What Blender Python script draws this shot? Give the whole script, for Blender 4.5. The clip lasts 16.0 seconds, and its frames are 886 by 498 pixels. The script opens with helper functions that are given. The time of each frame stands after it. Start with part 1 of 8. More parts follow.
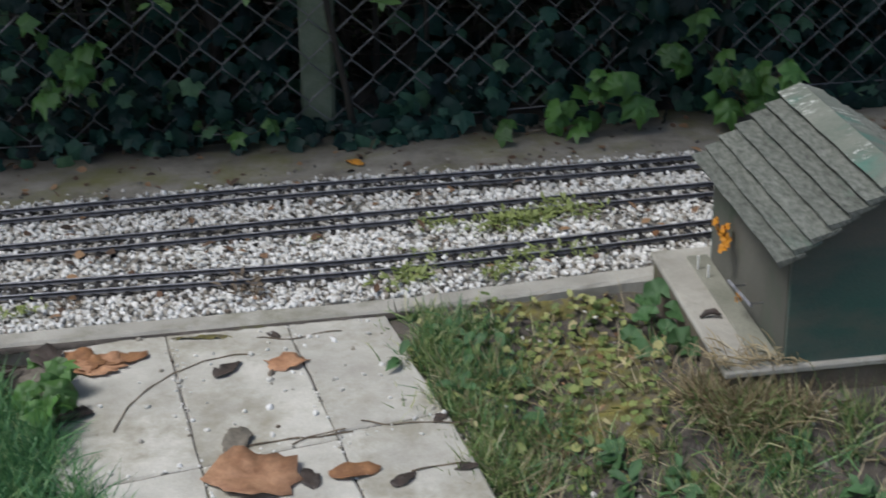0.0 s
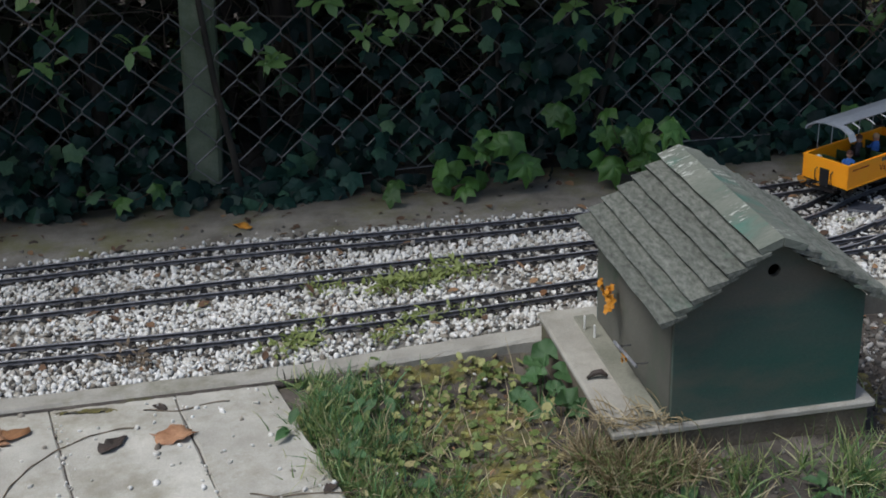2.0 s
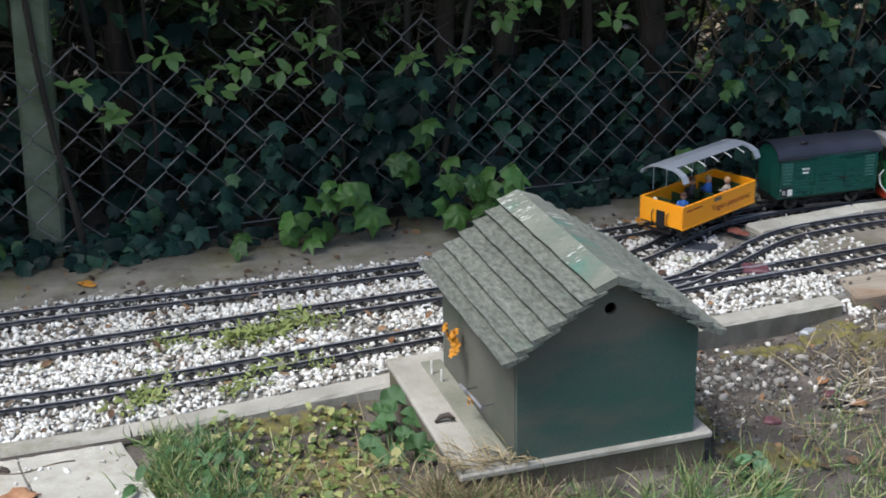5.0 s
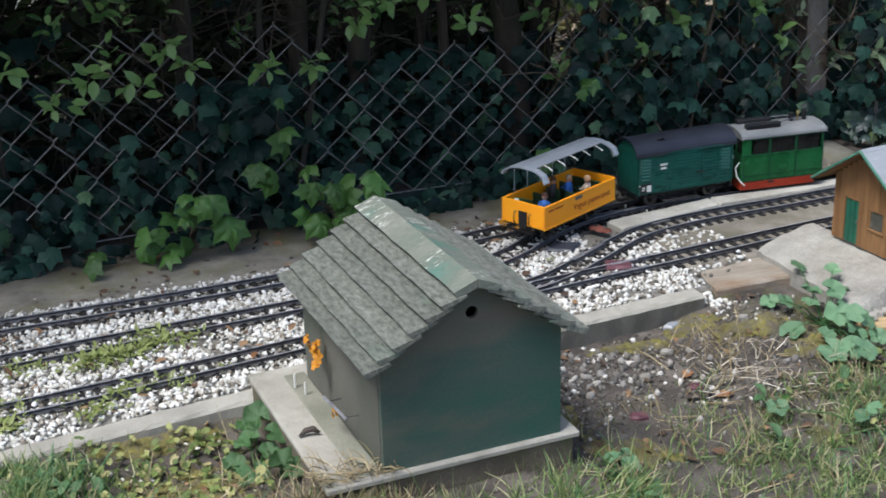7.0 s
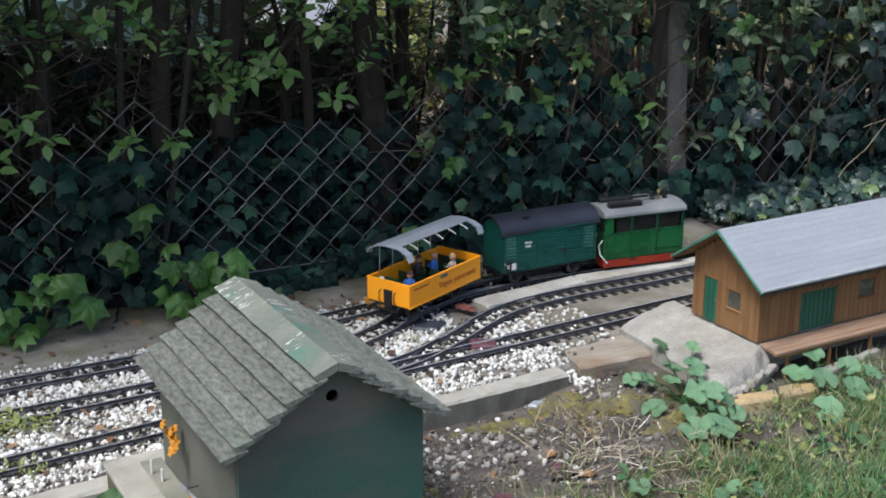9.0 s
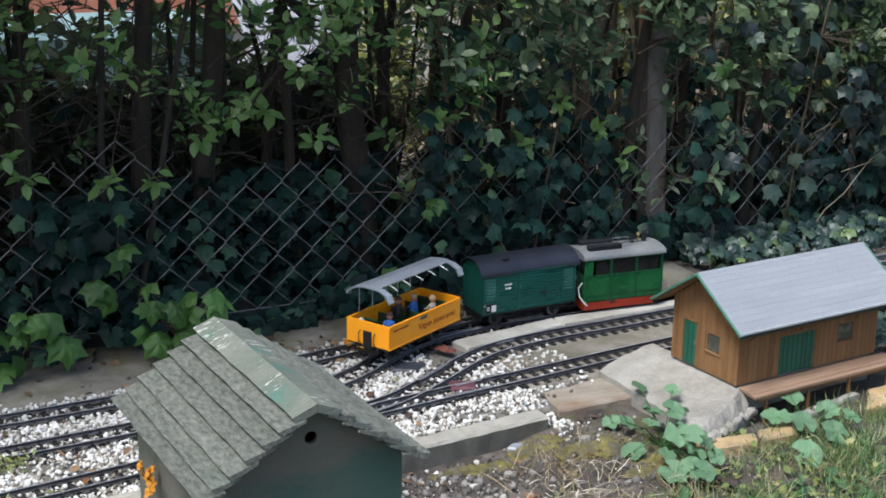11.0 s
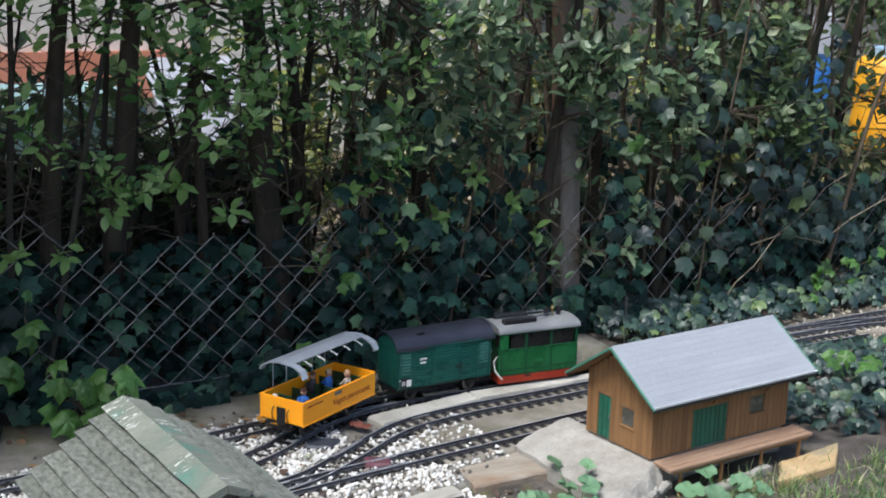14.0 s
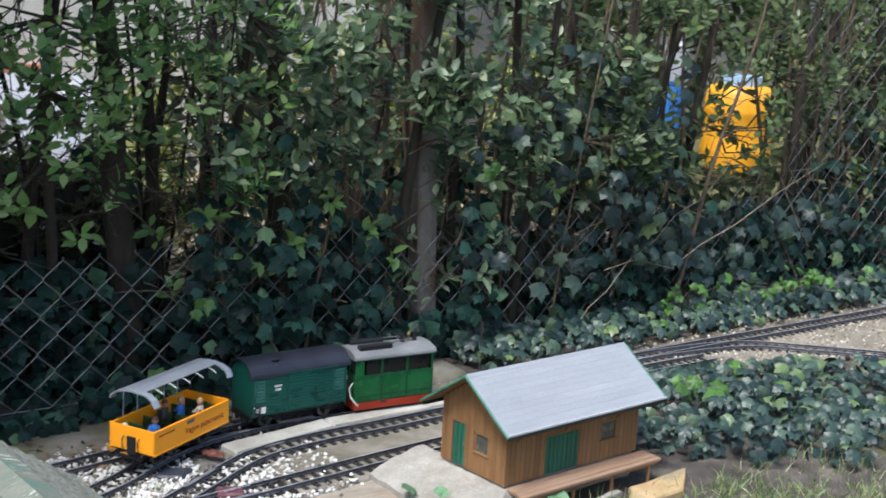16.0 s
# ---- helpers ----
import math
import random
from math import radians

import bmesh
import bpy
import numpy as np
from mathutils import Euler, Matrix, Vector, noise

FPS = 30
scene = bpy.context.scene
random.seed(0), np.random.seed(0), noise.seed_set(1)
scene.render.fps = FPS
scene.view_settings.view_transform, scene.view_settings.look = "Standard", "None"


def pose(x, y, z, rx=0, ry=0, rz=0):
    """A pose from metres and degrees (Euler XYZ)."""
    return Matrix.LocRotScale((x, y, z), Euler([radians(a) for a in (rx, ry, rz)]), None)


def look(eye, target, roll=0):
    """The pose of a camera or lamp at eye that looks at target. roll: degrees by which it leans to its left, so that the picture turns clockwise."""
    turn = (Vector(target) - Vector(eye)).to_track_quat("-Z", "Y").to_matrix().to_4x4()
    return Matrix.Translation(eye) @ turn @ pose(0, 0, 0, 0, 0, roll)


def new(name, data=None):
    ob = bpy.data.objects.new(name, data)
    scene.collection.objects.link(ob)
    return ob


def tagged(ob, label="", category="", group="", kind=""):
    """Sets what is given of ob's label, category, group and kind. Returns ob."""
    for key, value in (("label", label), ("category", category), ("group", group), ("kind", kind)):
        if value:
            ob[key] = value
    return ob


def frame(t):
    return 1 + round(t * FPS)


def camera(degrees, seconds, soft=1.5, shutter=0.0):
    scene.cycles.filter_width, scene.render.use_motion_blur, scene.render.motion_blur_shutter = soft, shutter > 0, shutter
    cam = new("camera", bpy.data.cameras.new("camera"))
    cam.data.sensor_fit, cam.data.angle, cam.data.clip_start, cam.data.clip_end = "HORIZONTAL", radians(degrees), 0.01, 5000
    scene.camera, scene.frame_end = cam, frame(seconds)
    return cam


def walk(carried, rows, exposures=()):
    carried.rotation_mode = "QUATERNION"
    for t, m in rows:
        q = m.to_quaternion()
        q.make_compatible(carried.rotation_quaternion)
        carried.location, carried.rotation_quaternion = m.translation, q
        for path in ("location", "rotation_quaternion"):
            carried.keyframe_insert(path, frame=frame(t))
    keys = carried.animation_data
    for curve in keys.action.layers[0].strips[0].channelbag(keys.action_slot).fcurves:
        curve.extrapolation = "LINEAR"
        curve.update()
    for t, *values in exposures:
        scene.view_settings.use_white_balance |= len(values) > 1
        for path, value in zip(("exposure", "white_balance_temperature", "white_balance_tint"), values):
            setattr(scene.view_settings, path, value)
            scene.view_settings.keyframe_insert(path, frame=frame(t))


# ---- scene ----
EXPOSURES = [(t, e, 6180, 9) for t, e in ((0.0, 0.40), (1.0, 0.27), (1.5, 0.24), (2.5, 0.44), (3.2, 0.68), (5.5, 1.04), (9.0, 1.06), (12.5, 1.14), (14.0, 1.24), (14.6, 1.34), (15.5, 1.38), (16.0, 1.36))]
cam = camera(36.03, 16.0, soft=1.7, shutter=0.45)
walk(cam, [
    (0.0, pose(-0.0608, -0.0111, 0.9794, 64.949, 2.296, -0.879)),
    (0.5, pose(-0.0578, -0.0064, 0.9845, 64.101, 1.839, -3.474)),
    (1.0, pose(-0.0539, -0.0054, 0.9921, 64.921, 1.498, -3.475)),
    (1.5, pose(-0.0440, -0.0043, 0.9992, 65.957, 1.246, -4.654)),
    (2.0, pose(-0.0436, -0.0021, 1.0061, 66.748, 1.664, -5.306)),
    (2.5, pose(-0.0393, -0.0026, 1.0110, 67.422, 1.969, -6.291)),
    (3.0, pose(-0.0318, -0.0065, 1.0149, 67.664, 0.999, -7.889)),
    (3.2, pose(-0.0297, -0.0087, 1.0155, 67.857, 0.894, -8.584)),
    (5.3, pose(-0.0252, -0.0295, 1.0043, 68.906, 0.724, -12.439)),
    (5.5, pose(-0.0191, -0.0286, 1.0037, 68.779, 0.548, -13.119)),
    (6.0, pose(-0.0176, -0.0300, 1.0039, 70.232, 1.167, -13.738)),
    (6.5, pose(-0.0076, -0.0215, 0.9974, 69.902, 0.807, -15.239)),
    (7.0, pose(0.0046, -0.0042, 0.9916, 69.072, 1.491, -17.291)),
    (7.5, pose(0.0113, -0.0026, 0.9960, 70.981, 1.164, -18.315)),
    (8.0, pose(0.0168, 0.0078, 0.9950, 70.999, 1.586, -19.853)),
    (8.5, pose(0.0215, 0.0094, 0.9971, 71.104, 1.140, -20.946)),
    (9.0, pose(0.0265, 0.0081, 0.9999, 72.019, -0.191, -22.345)),
    (9.2, pose(0.0253, 0.0064, 0.9992, 72.383, -0.315, -22.295)),
    (11.5, pose(0.0258, 0.0100, 1.0003, 74.181, -1.000, -23.410)),
    (12.0, pose(0.0281, 0.0130, 0.9993, 74.716, -1.324, -24.101)),
    (12.5, pose(0.0333, 0.0174, 0.9989, 74.974, -1.763, -25.550)),
    (13.0, pose(0.0302, 0.0145, 1.0013, 74.986, -1.293, -25.510)),
    (13.5, pose(0.0306, 0.0165, 1.0039, 75.314, -1.379, -25.410)),
    (14.0, pose(0.0337, 0.0133, 1.0084, 76.762, -1.527, -26.454)),
    (14.5, pose(0.0298, 0.0105, 1.0135, 77.487, -2.342, -27.207)),
    (15.0, pose(0.0342, 0.0074, 1.0194, 78.356, -2.428, -28.429)),
    (15.5, pose(0.0385, 0.0135, 1.0277, 77.153, -3.487, -30.334)),
    (16.0, pose(0.0400, 0.0155, 1.0317, 77.661, -3.255, -32.145)),
], EXPOSURES)

# ---- light ----
world = bpy.data.worlds.new("world")
scene.world = world
world.use_nodes = True
wn, wl = world.node_tree.nodes, world.node_tree.links
wn.clear()
w_out, w_bg, w_sky = wn.new("ShaderNodeOutputWorld"), wn.new("ShaderNodeBackground"), wn.new("ShaderNodeTexSky")
w_sky.sky_type, w_sky.sun_disc = "NISHITA", False
w_sky.sun_elevation, w_sky.sun_rotation = radians(62), radians(243)
w_sky.air_density, w_sky.dust_density, w_sky.ozone_density = 1.0, 3.0, 1.0
w_bg.inputs["Strength"].default_value = 0.10
wl.new(w_sky.outputs[0], w_bg.inputs["Color"])
wl.new(w_bg.outputs[0], w_out.inputs["Surface"])
sun = new("sun", bpy.data.lights.new("sun", "SUN"))
sun.data.energy, sun.data.angle, sun.data.color = 2.0, radians(20), (1.0, 0.985, 0.96)
sun.matrix_world = look((-2.3, -1.15, 4.8), (0, 0, 0))


# ---- materials ----
def ramp_of(nt, fac, stops):
    r = nt.nodes.new("ShaderNodeValToRGB")
    while len(r.color_ramp.elements) < len(stops):
        r.color_ramp.elements.new(0.5)
    for e, (p, c) in zip(r.color_ramp.elements, stops):
        e.position, e.color = p, (*c, 1)
    nt.links.new(fac, r.inputs[0])
    return r.outputs[0]


def noise_of(nt, vec, scale, detail=5.0, rough=0.6):
    n = nt.nodes.new("ShaderNodeTexNoise")
    n.inputs["Scale"].default_value, n.inputs["Detail"].default_value, n.inputs["Roughness"].default_value = scale, detail, rough
    nt.links.new(vec, n.inputs["Vector"])
    return n.outputs["Fac"]


def mix_of(nt, fac, a, b, blend="MIX"):
    m = nt.nodes.new("ShaderNodeMix")
    m.data_type, m.blend_type = "RGBA", blend
    for sock, v in ((m.inputs[0], fac), (m.inputs[6], a), (m.inputs[7], b)):
        if isinstance(v, (int, float)):
            sock.default_value = v
        elif isinstance(v, tuple):
            sock.default_value = (*v, 1)
        else:
            nt.links.new(v, sock)
    return m.outputs[2]


def surface(name, stops, scale=30.0, rough=0.7, metal=0.0, bump=0.3, fine=220.0, vary=0.0, stain=None, stain_scale=8.0,
            stain_cut=(0.5, 0.62), stain_patch=None, stretch=None, island=None, leafy=0.0, spec=0.5, depth=0.001, grit=0.55):
    """A worn surface: a colour ramp over coarse noise, a fine grain, stains of their own shape, and relief."""
    m = bpy.data.materials.new(name)
    m.use_nodes = True
    nt = m.node_tree
    p = nt.nodes["Principled BSDF"]
    co = nt.nodes.new("ShaderNodeTexCoord").outputs["Object"]
    info = nt.nodes.new("ShaderNodeObjectInfo").outputs["Random"]
    add = nt.nodes.new("ShaderNodeVectorMath")
    add.operation = "MULTIPLY_ADD"
    add.inputs[1].default_value = stretch or (1, 1, 1)
    nt.links.new(co, add.inputs[0])
    nt.links.new(info, add.inputs[2])
    vec = add.outputs[0]
    coarse, grain = noise_of(nt, vec, scale), noise_of(nt, vec, fine, 3)
    if island:
        col = ramp_of(nt, nt.nodes.new("ShaderNodeNewGeometry").outputs["Random Per Island"], island)
        col = mix_of(nt, 0.35, col, ramp_of(nt, coarse, stops), "MULTIPLY") if stops else col
    else:
        col = ramp_of(nt, coarse, stops)
    col = mix_of(nt, grit, col, ramp_of(nt, grain, [(0.25, (0.55, 0.55, 0.55)), (0.75, (1, 1, 1))]), "MULTIPLY")
    if vary:
        col = mix_of(nt, 1.0, col, ramp_of(nt, info, [(0, (1 - vary,) * 3), (1, (1, 1, 1))]), "MULTIPLY")
    if stain:
        cut = ramp_of(nt, noise_of(nt, vec, stain_scale, 8, 0.7), [(stain_cut[0], (0, 0, 0)), (stain_cut[1], (1, 1, 1))])
        if stain_patch:
            cut = mix_of(nt, 1.0, cut, ramp_of(nt, noise_of(nt, vec, stain_patch, 2), [(0.50, (0, 0, 0)), (0.58, (1, 1, 1))]), "MULTIPLY")
        col = mix_of(nt, cut, col, stain)
    nt.links.new(col, p.inputs["Base Color"])
    p.inputs["Metallic"].default_value = metal
    p.inputs["Specular IOR Level"].default_value = spec
    rr = nt.nodes.new("ShaderNodeMapRange")
    rr.inputs["To Min"].default_value, rr.inputs["To Max"].default_value = max(0.03, rough - 0.15), min(1, rough + 0.15)
    nt.links.new(coarse, rr.inputs[0])
    nt.links.new(rr.outputs[0], p.inputs["Roughness"])
    if bump:
        b = nt.nodes.new("ShaderNodeBump")
        b.inputs["Strength"].default_value, b.inputs["Distance"].default_value = bump, depth
        nt.links.new(grain, b.inputs["Height"])
        nt.links.new(b.outputs[0], p.inputs["Normal"])
    if leafy:
        tr, mx = nt.nodes.new("ShaderNodeBsdfTranslucent"), nt.nodes.new("ShaderNodeMixShader")
        nt.links.new(col, tr.inputs[0])
        mx.inputs[0].default_value = leafy
        nt.links.new(p.outputs[0], mx.inputs[1])
        nt.links.new(tr.outputs[0], mx.inputs[2])
        nt.links.new(mx.outputs[0], nt.nodes["Material Output"].inputs[0])
    return m


# ---- builders ----
def mesh_np(name, verts, faces):
    """A mesh from arrays: verts n x 3, faces m x k, all with k corners."""
    me = bpy.data.meshes.new(name)
    verts, faces = np.asarray(verts, np.float32), np.asarray(faces, np.int32)
    me.vertices.add(len(verts))
    me.vertices.foreach_set("co", verts.ravel())
    k = faces.shape[1]
    me.loops.add(faces.size)
    me.loops.foreach_set("vertex_index", faces.ravel())
    me.polygons.add(len(faces))
    me.polygons.foreach_set("loop_start", np.arange(len(faces), dtype=np.int32) * k)
    me.update(calc_edges=True)
    me.validate()
    return me


def part(name, bm, material, parent=None, label="", smooth=False, m=None):
    """Link a bmesh, or a mesh, as one object under a thing or a part."""
    if isinstance(bm, bmesh.types.BMesh):
        me = bpy.data.meshes.new(name)
        bmesh.ops.recalc_face_normals(bm, faces=bm.faces)
        bm.to_mesh(me)
        bm.free()
    else:
        me = bm
    if material and not me.materials:
        me.materials.append(material)
    if smooth:
        me.polygons.foreach_set("use_smooth", [True] * len(me.polygons))
    ob = new(name, me)
    if parent:
        ob.parent = parent
    if m is not None:
        ob.matrix_basis = m
    if label:
        ob["label"] = label
    return ob


def thing(name, m, label, category, group="", kind=""):
    e = new(name)
    e.empty_display_size = 0.02
    e.matrix_basis = m
    return tagged(e, label, category, group, kind)


def add_box(bm, lo, hi, bevel=0.0, m=None, taper=None):
    """A box between two corners, its edges rounded by bevel."""
    lo, hi = Vector(lo), Vector(hi)
    mm = Matrix.Translation((lo + hi) / 2) @ Matrix.Diagonal((*(hi - lo), 1))
    got = bmesh.ops.create_cube(bm, size=1, matrix=(m @ mm) if m else mm)
    if bevel:
        es = list({e for v in got["verts"] for e in v.link_edges})
        bmesh.ops.bevel(bm, geom=es, offset=bevel, segments=1, affect="EDGES", profile=0.7)
    return bm


def box(lo, hi, bevel=0.0, m=None):
    return add_box(bmesh.new(), lo, hi, bevel, m)


def add_tube(bm, pts, radius, sides=6, cap=True):
    """A round bar along points; radius may be one number or one for each point."""
    pts = [Vector(p) for p in pts]
    radii = radius if isinstance(radius, (list, tuple)) else [radius] * len(pts)
    rings, side = [], None
    for i, p in enumerate(pts):
        d = (pts[min(i + 1, len(pts) - 1)] - pts[max(i - 1, 0)]).normalized()
        if side is None:
            side = d.orthogonal().normalized()
        side = (side - d * side.dot(d))
        side = side.normalized() if side.length > 1e-6 else d.orthogonal().normalized()
        other = d.cross(side)
        rings.append([bm.verts.new(p + radii[i] * (math.cos(a) * side + math.sin(a) * other))
                      for a in (2 * math.pi * k / sides for k in range(sides))])
    for a, b in zip(rings, rings[1:]):
        for k in range(sides):
            bm.faces.new((a[k], a[(k + 1) % sides], b[(k + 1) % sides], b[k]))
    if cap:
        bm.faces.new(rings[0][::-1])
        bm.faces.new(rings[-1])
    return bm


def tube(pts, radius, sides=6):
    return add_tube(bmesh.new(), pts, radius, sides)


def add_prism(bm, outline, a, b, axis=1):
    """An outline of (u, v) drawn out along an axis from a to b."""
    def at(u, v, w):
        return {0: (w, u, v), 1: (u, w, v), 2: (u, v, w)}[axis]
    lo = [bm.verts.new(at(u, v, a)) for u, v in outline]
    hi = [bm.verts.new(at(u, v, b)) for u, v in outline]
    bm.faces.new(lo)
    bm.faces.new(hi[::-1])
    for i in range(len(outline)):
        j = (i + 1) % len(outline)
        bm.faces.new((lo[j], lo[i], hi[i], hi[j]))
    return bm


def prism(outline, a, b, axis=1):
    return add_prism(bmesh.new(), outline, a, b, axis)


def curve_through(points, step=0.01):
    """Points at even steps on a smooth line through those given (x, y)."""
    p = np.array(points, float)
    p = np.vstack([2 * p[0] - p[1], p, 2 * p[-1] - p[-2]])
    out = []
    for i in range(1, len(p) - 2):
        for t in np.linspace(0, 1, 60, endpoint=False):
            a, b, c, d = p[i - 1:i + 3]
            out.append(0.5 * (2 * b + (c - a) * t + (2 * a - 5 * b + 4 * c - d) * t ** 2 + (3 * b - a - 3 * c + d) * t ** 3))
    out.append(p[-2])
    out = np.array(out)
    s = np.r_[0, np.cumsum(np.hypot(*np.diff(out, axis=0).T))]
    q = np.linspace(0, s[-1], max(2, int(s[-1] / step)))
    return np.c_[np.interp(q, s, out[:, 0]), np.interp(q, s, out[:, 1])]


def turn_to(normals, spin):
    """Rotation matrices, n x 3 x 3, that take +z to the normals and spin about them."""
    n = normals / np.linalg.norm(normals, axis=1)[:, None]
    ref = np.where(np.abs(n[:, 2:3]) < 0.9, [[0, 0, 1.0]], [[1.0, 0, 0]])
    u = np.cross(ref, n)
    u /= np.linalg.norm(u, axis=1)[:, None]
    v = np.cross(n, u)
    c, s = np.cos(spin)[:, None], np.sin(spin)[:, None]
    return np.stack([u * c + v * s, v * c - u * s, n], axis=2)


def strewn(name, template, places, turns, sizes):
    """One mesh of many copies of a small template (verts, faces)."""
    tv, tf = np.asarray(template[0], float), np.asarray(template[1], int)
    sizes = np.asarray(sizes, float)
    sizes = sizes[:, None] if sizes.ndim == 1 else sizes
    v = np.einsum("nij,nkj->nki", turns, tv[None] * sizes[:, None, :]) + np.asarray(places)[:, None, :]
    fs = tf[None] + (np.arange(len(v)) * len(tv))[:, None, None]
    return mesh_np(name, v.reshape(-1, 3), fs.reshape(-1, tf.shape[1]))


SOIL = surface("soil", [(0.3, (0.030, 0.025, 0.0205)), (0.5, (0.074, 0.062, 0.052)), (0.72, (0.160, 0.138, 0.117))], 14, 0.95, bump=0.8, fine=160, depth=0.004,
               stain=(0.10, 0.10, 0.022), stain_scale=5, stain_cut=(0.56, 0.7))
CONCRETE = surface("concrete", [(0.3, (0.265, 0.25, 0.212)), (0.7, (0.445, 0.425, 0.372))], 9, 0.9, bump=0.5, fine=420, depth=0.0015,
                   stain=(0.13, 0.125, 0.075), stain_scale=7, stain_cut=(0.52, 0.72))
SLAB = surface("paving", [(0.28, (0.355, 0.335, 0.285)), (0.5, (0.50, 0.48, 0.42)), (0.72, (0.645, 0.62, 0.55))], 8, 0.9, bump=0.6, fine=420, depth=0.0012, vary=0.10,
               stain=(0.20, 0.18, 0.12), stain_scale=7, stain_cut=(0.48, 0.72))
BED = surface("ballast_dust", [(0.35, (0.12, 0.105, 0.085)), (0.65, (0.30, 0.285, 0.25))], 60, 0.95, bump=0.8, fine=300, depth=0.003)
CHIP = surface("marble_chip", None, 60, 0.75, bump=0.2, fine=500,
               island=[(0.0, (0.13, 0.10, 0.075)), (0.09, (0.28, 0.25, 0.20)), (0.28, (0.50, 0.48, 0.43)), (0.6, (0.68, 0.67, 0.63)), (1.0, (0.81, 0.80, 0.77))])
GRIT = surface("grit", None, 60, 0.9, bump=0.3, fine=500,
               island=[(0.0, (0.05, 0.044, 0.037)), (0.5, (0.125, 0.113, 0.096)), (0.85, (0.24, 0.225, 0.20)), (0.97, (0.40, 0.38, 0.345)), (1.0, (0.66, 0.64, 0.6))])
SLEEPER = surface("sleeper_plastic", [(0.3, (0.010, 0.009, 0.009)), (0.7, (0.028, 0.024, 0.022))], 60, 0.7, vary=0.4, bump=0.2, stain=(0.10, 0.09, 0.075), stain_scale=30, stain_cut=(0.68, 0.8))
RAIL = surface("rail_brass_tarnished", [(0.3, (0.055, 0.054, 0.058)), (0.7, (0.135, 0.131, 0.138))], 90, 0.45, metal=0.4, bump=0.1)
RAIL_HEAD = surface("rail_head", [(0.3, (0.20, 0.205, 0.225)), (0.7, (0.44, 0.445, 0.475))], 60, 0.36, metal=0.45, bump=0.1)
WIRE = surface("galvanised_wire", [(0.3, (0.075, 0.074, 0.070)), (0.7, (0.27, 0.265, 0.255))], 26, 0.50, metal=0.35, bump=0.2)
POST = surface("fence_post_concrete", [(0.3, (0.085, 0.12, 0.07)), (0.7, (0.20, 0.225, 0.16))], 14, 0.95, bump=0.6, fine=300, depth=0.002, stain=(0.09, 0.12, 0.06), stain_scale=8)
BARK = surface("bark", [(0.3, (0.017, 0.012, 0.009)), (0.7, (0.066, 0.049, 0.035))], 30, 0.95, bump=1.0, fine=150, depth=0.004, stretch=(1, 1, 0.3), stain=(0.03, 0.038, 0.018), stain_scale=9)
OLD_POST = surface("weathered_post", [(0.3, (0.09, 0.078, 0.066)), (0.7, (0.23, 0.21, 0.185))], 16, 0.95, bump=0.9, fine=150, depth=0.003, stretch=(1, 1, 0.35), stain=(0.13, 0.068, 0.036), stain_scale=6, stain_cut=(0.45, 0.62))
# darker copy of the twig colour, with the left hedge's shade painted in
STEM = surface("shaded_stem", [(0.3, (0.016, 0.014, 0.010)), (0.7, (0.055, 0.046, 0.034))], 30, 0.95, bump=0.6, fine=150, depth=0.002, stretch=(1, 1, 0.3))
BRUSH = surface("dead_brushwood", [(0.3, (0.022, 0.017, 0.012)), (0.7, (0.095, 0.070, 0.048))], 40, 0.9, bump=0.4)
TWIG = surface("twig", [(0.3, (0.05, 0.038, 0.026)), (0.7, (0.20, 0.15, 0.10))], 40, 0.9, bump=0.4)
LEAF_HEDGE = surface("hedge_leaf", None, 40, 0.40, bump=0.0, leafy=0.38,
                     island=[(0.0, (0.040, 0.07, 0.028)), (0.45, (0.093, 0.146, 0.054)), (0.8, (0.158, 0.226, 0.084)), (1.0, (0.245, 0.31, 0.12))])
LEAF_GREEN = surface("green_hedge_leaf", [(0.3, (0.65, 0.65, 0.55)), (0.7, (1.0, 1.0, 0.92))], 55, 0.25, bump=0.0, leafy=0.42,
                     island=[(0.0, (0.045, 0.11, 0.036)), (0.30, (0.135, 0.275, 0.082)), (0.65, (0.29, 0.47, 0.155)), (1.0, (0.48, 0.64, 0.26))])
LEAF_PRIVET = surface("privet_leaf", [(0.3, (0.30, 0.34, 0.34)), (0.7, (1.0, 1.0, 0.92))], 55, 0.34, bump=0.0, leafy=0.36,
                      island=[(0.0, (0.036, 0.068, 0.038)), (0.4, (0.108, 0.180, 0.092)), (0.75, (0.22, 0.315, 0.165)), (0.93, (0.35, 0.44, 0.25)), (1.0, (0.56, 0.60, 0.38))])
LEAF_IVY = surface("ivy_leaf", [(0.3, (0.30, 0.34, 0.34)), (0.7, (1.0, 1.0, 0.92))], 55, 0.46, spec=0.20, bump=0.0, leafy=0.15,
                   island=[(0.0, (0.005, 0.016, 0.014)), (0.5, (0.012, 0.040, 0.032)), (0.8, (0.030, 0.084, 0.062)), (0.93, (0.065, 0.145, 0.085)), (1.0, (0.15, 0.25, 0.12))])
# darker leaf copy: the shade inside the hedge is put into its colour
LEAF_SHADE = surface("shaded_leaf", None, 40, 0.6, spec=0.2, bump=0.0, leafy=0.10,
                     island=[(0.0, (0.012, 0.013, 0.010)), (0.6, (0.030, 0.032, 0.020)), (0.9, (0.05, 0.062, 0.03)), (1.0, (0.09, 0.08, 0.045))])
LEAF_FRESH = surface("fresh_ivy_leaf", [(0.3, (0.055, 0.170, 0.034)), (0.7, (0.155, 0.315, 0.066))], 60, 0.42, bump=0.3, fine=300, leafy=0.25, vary=0.5)
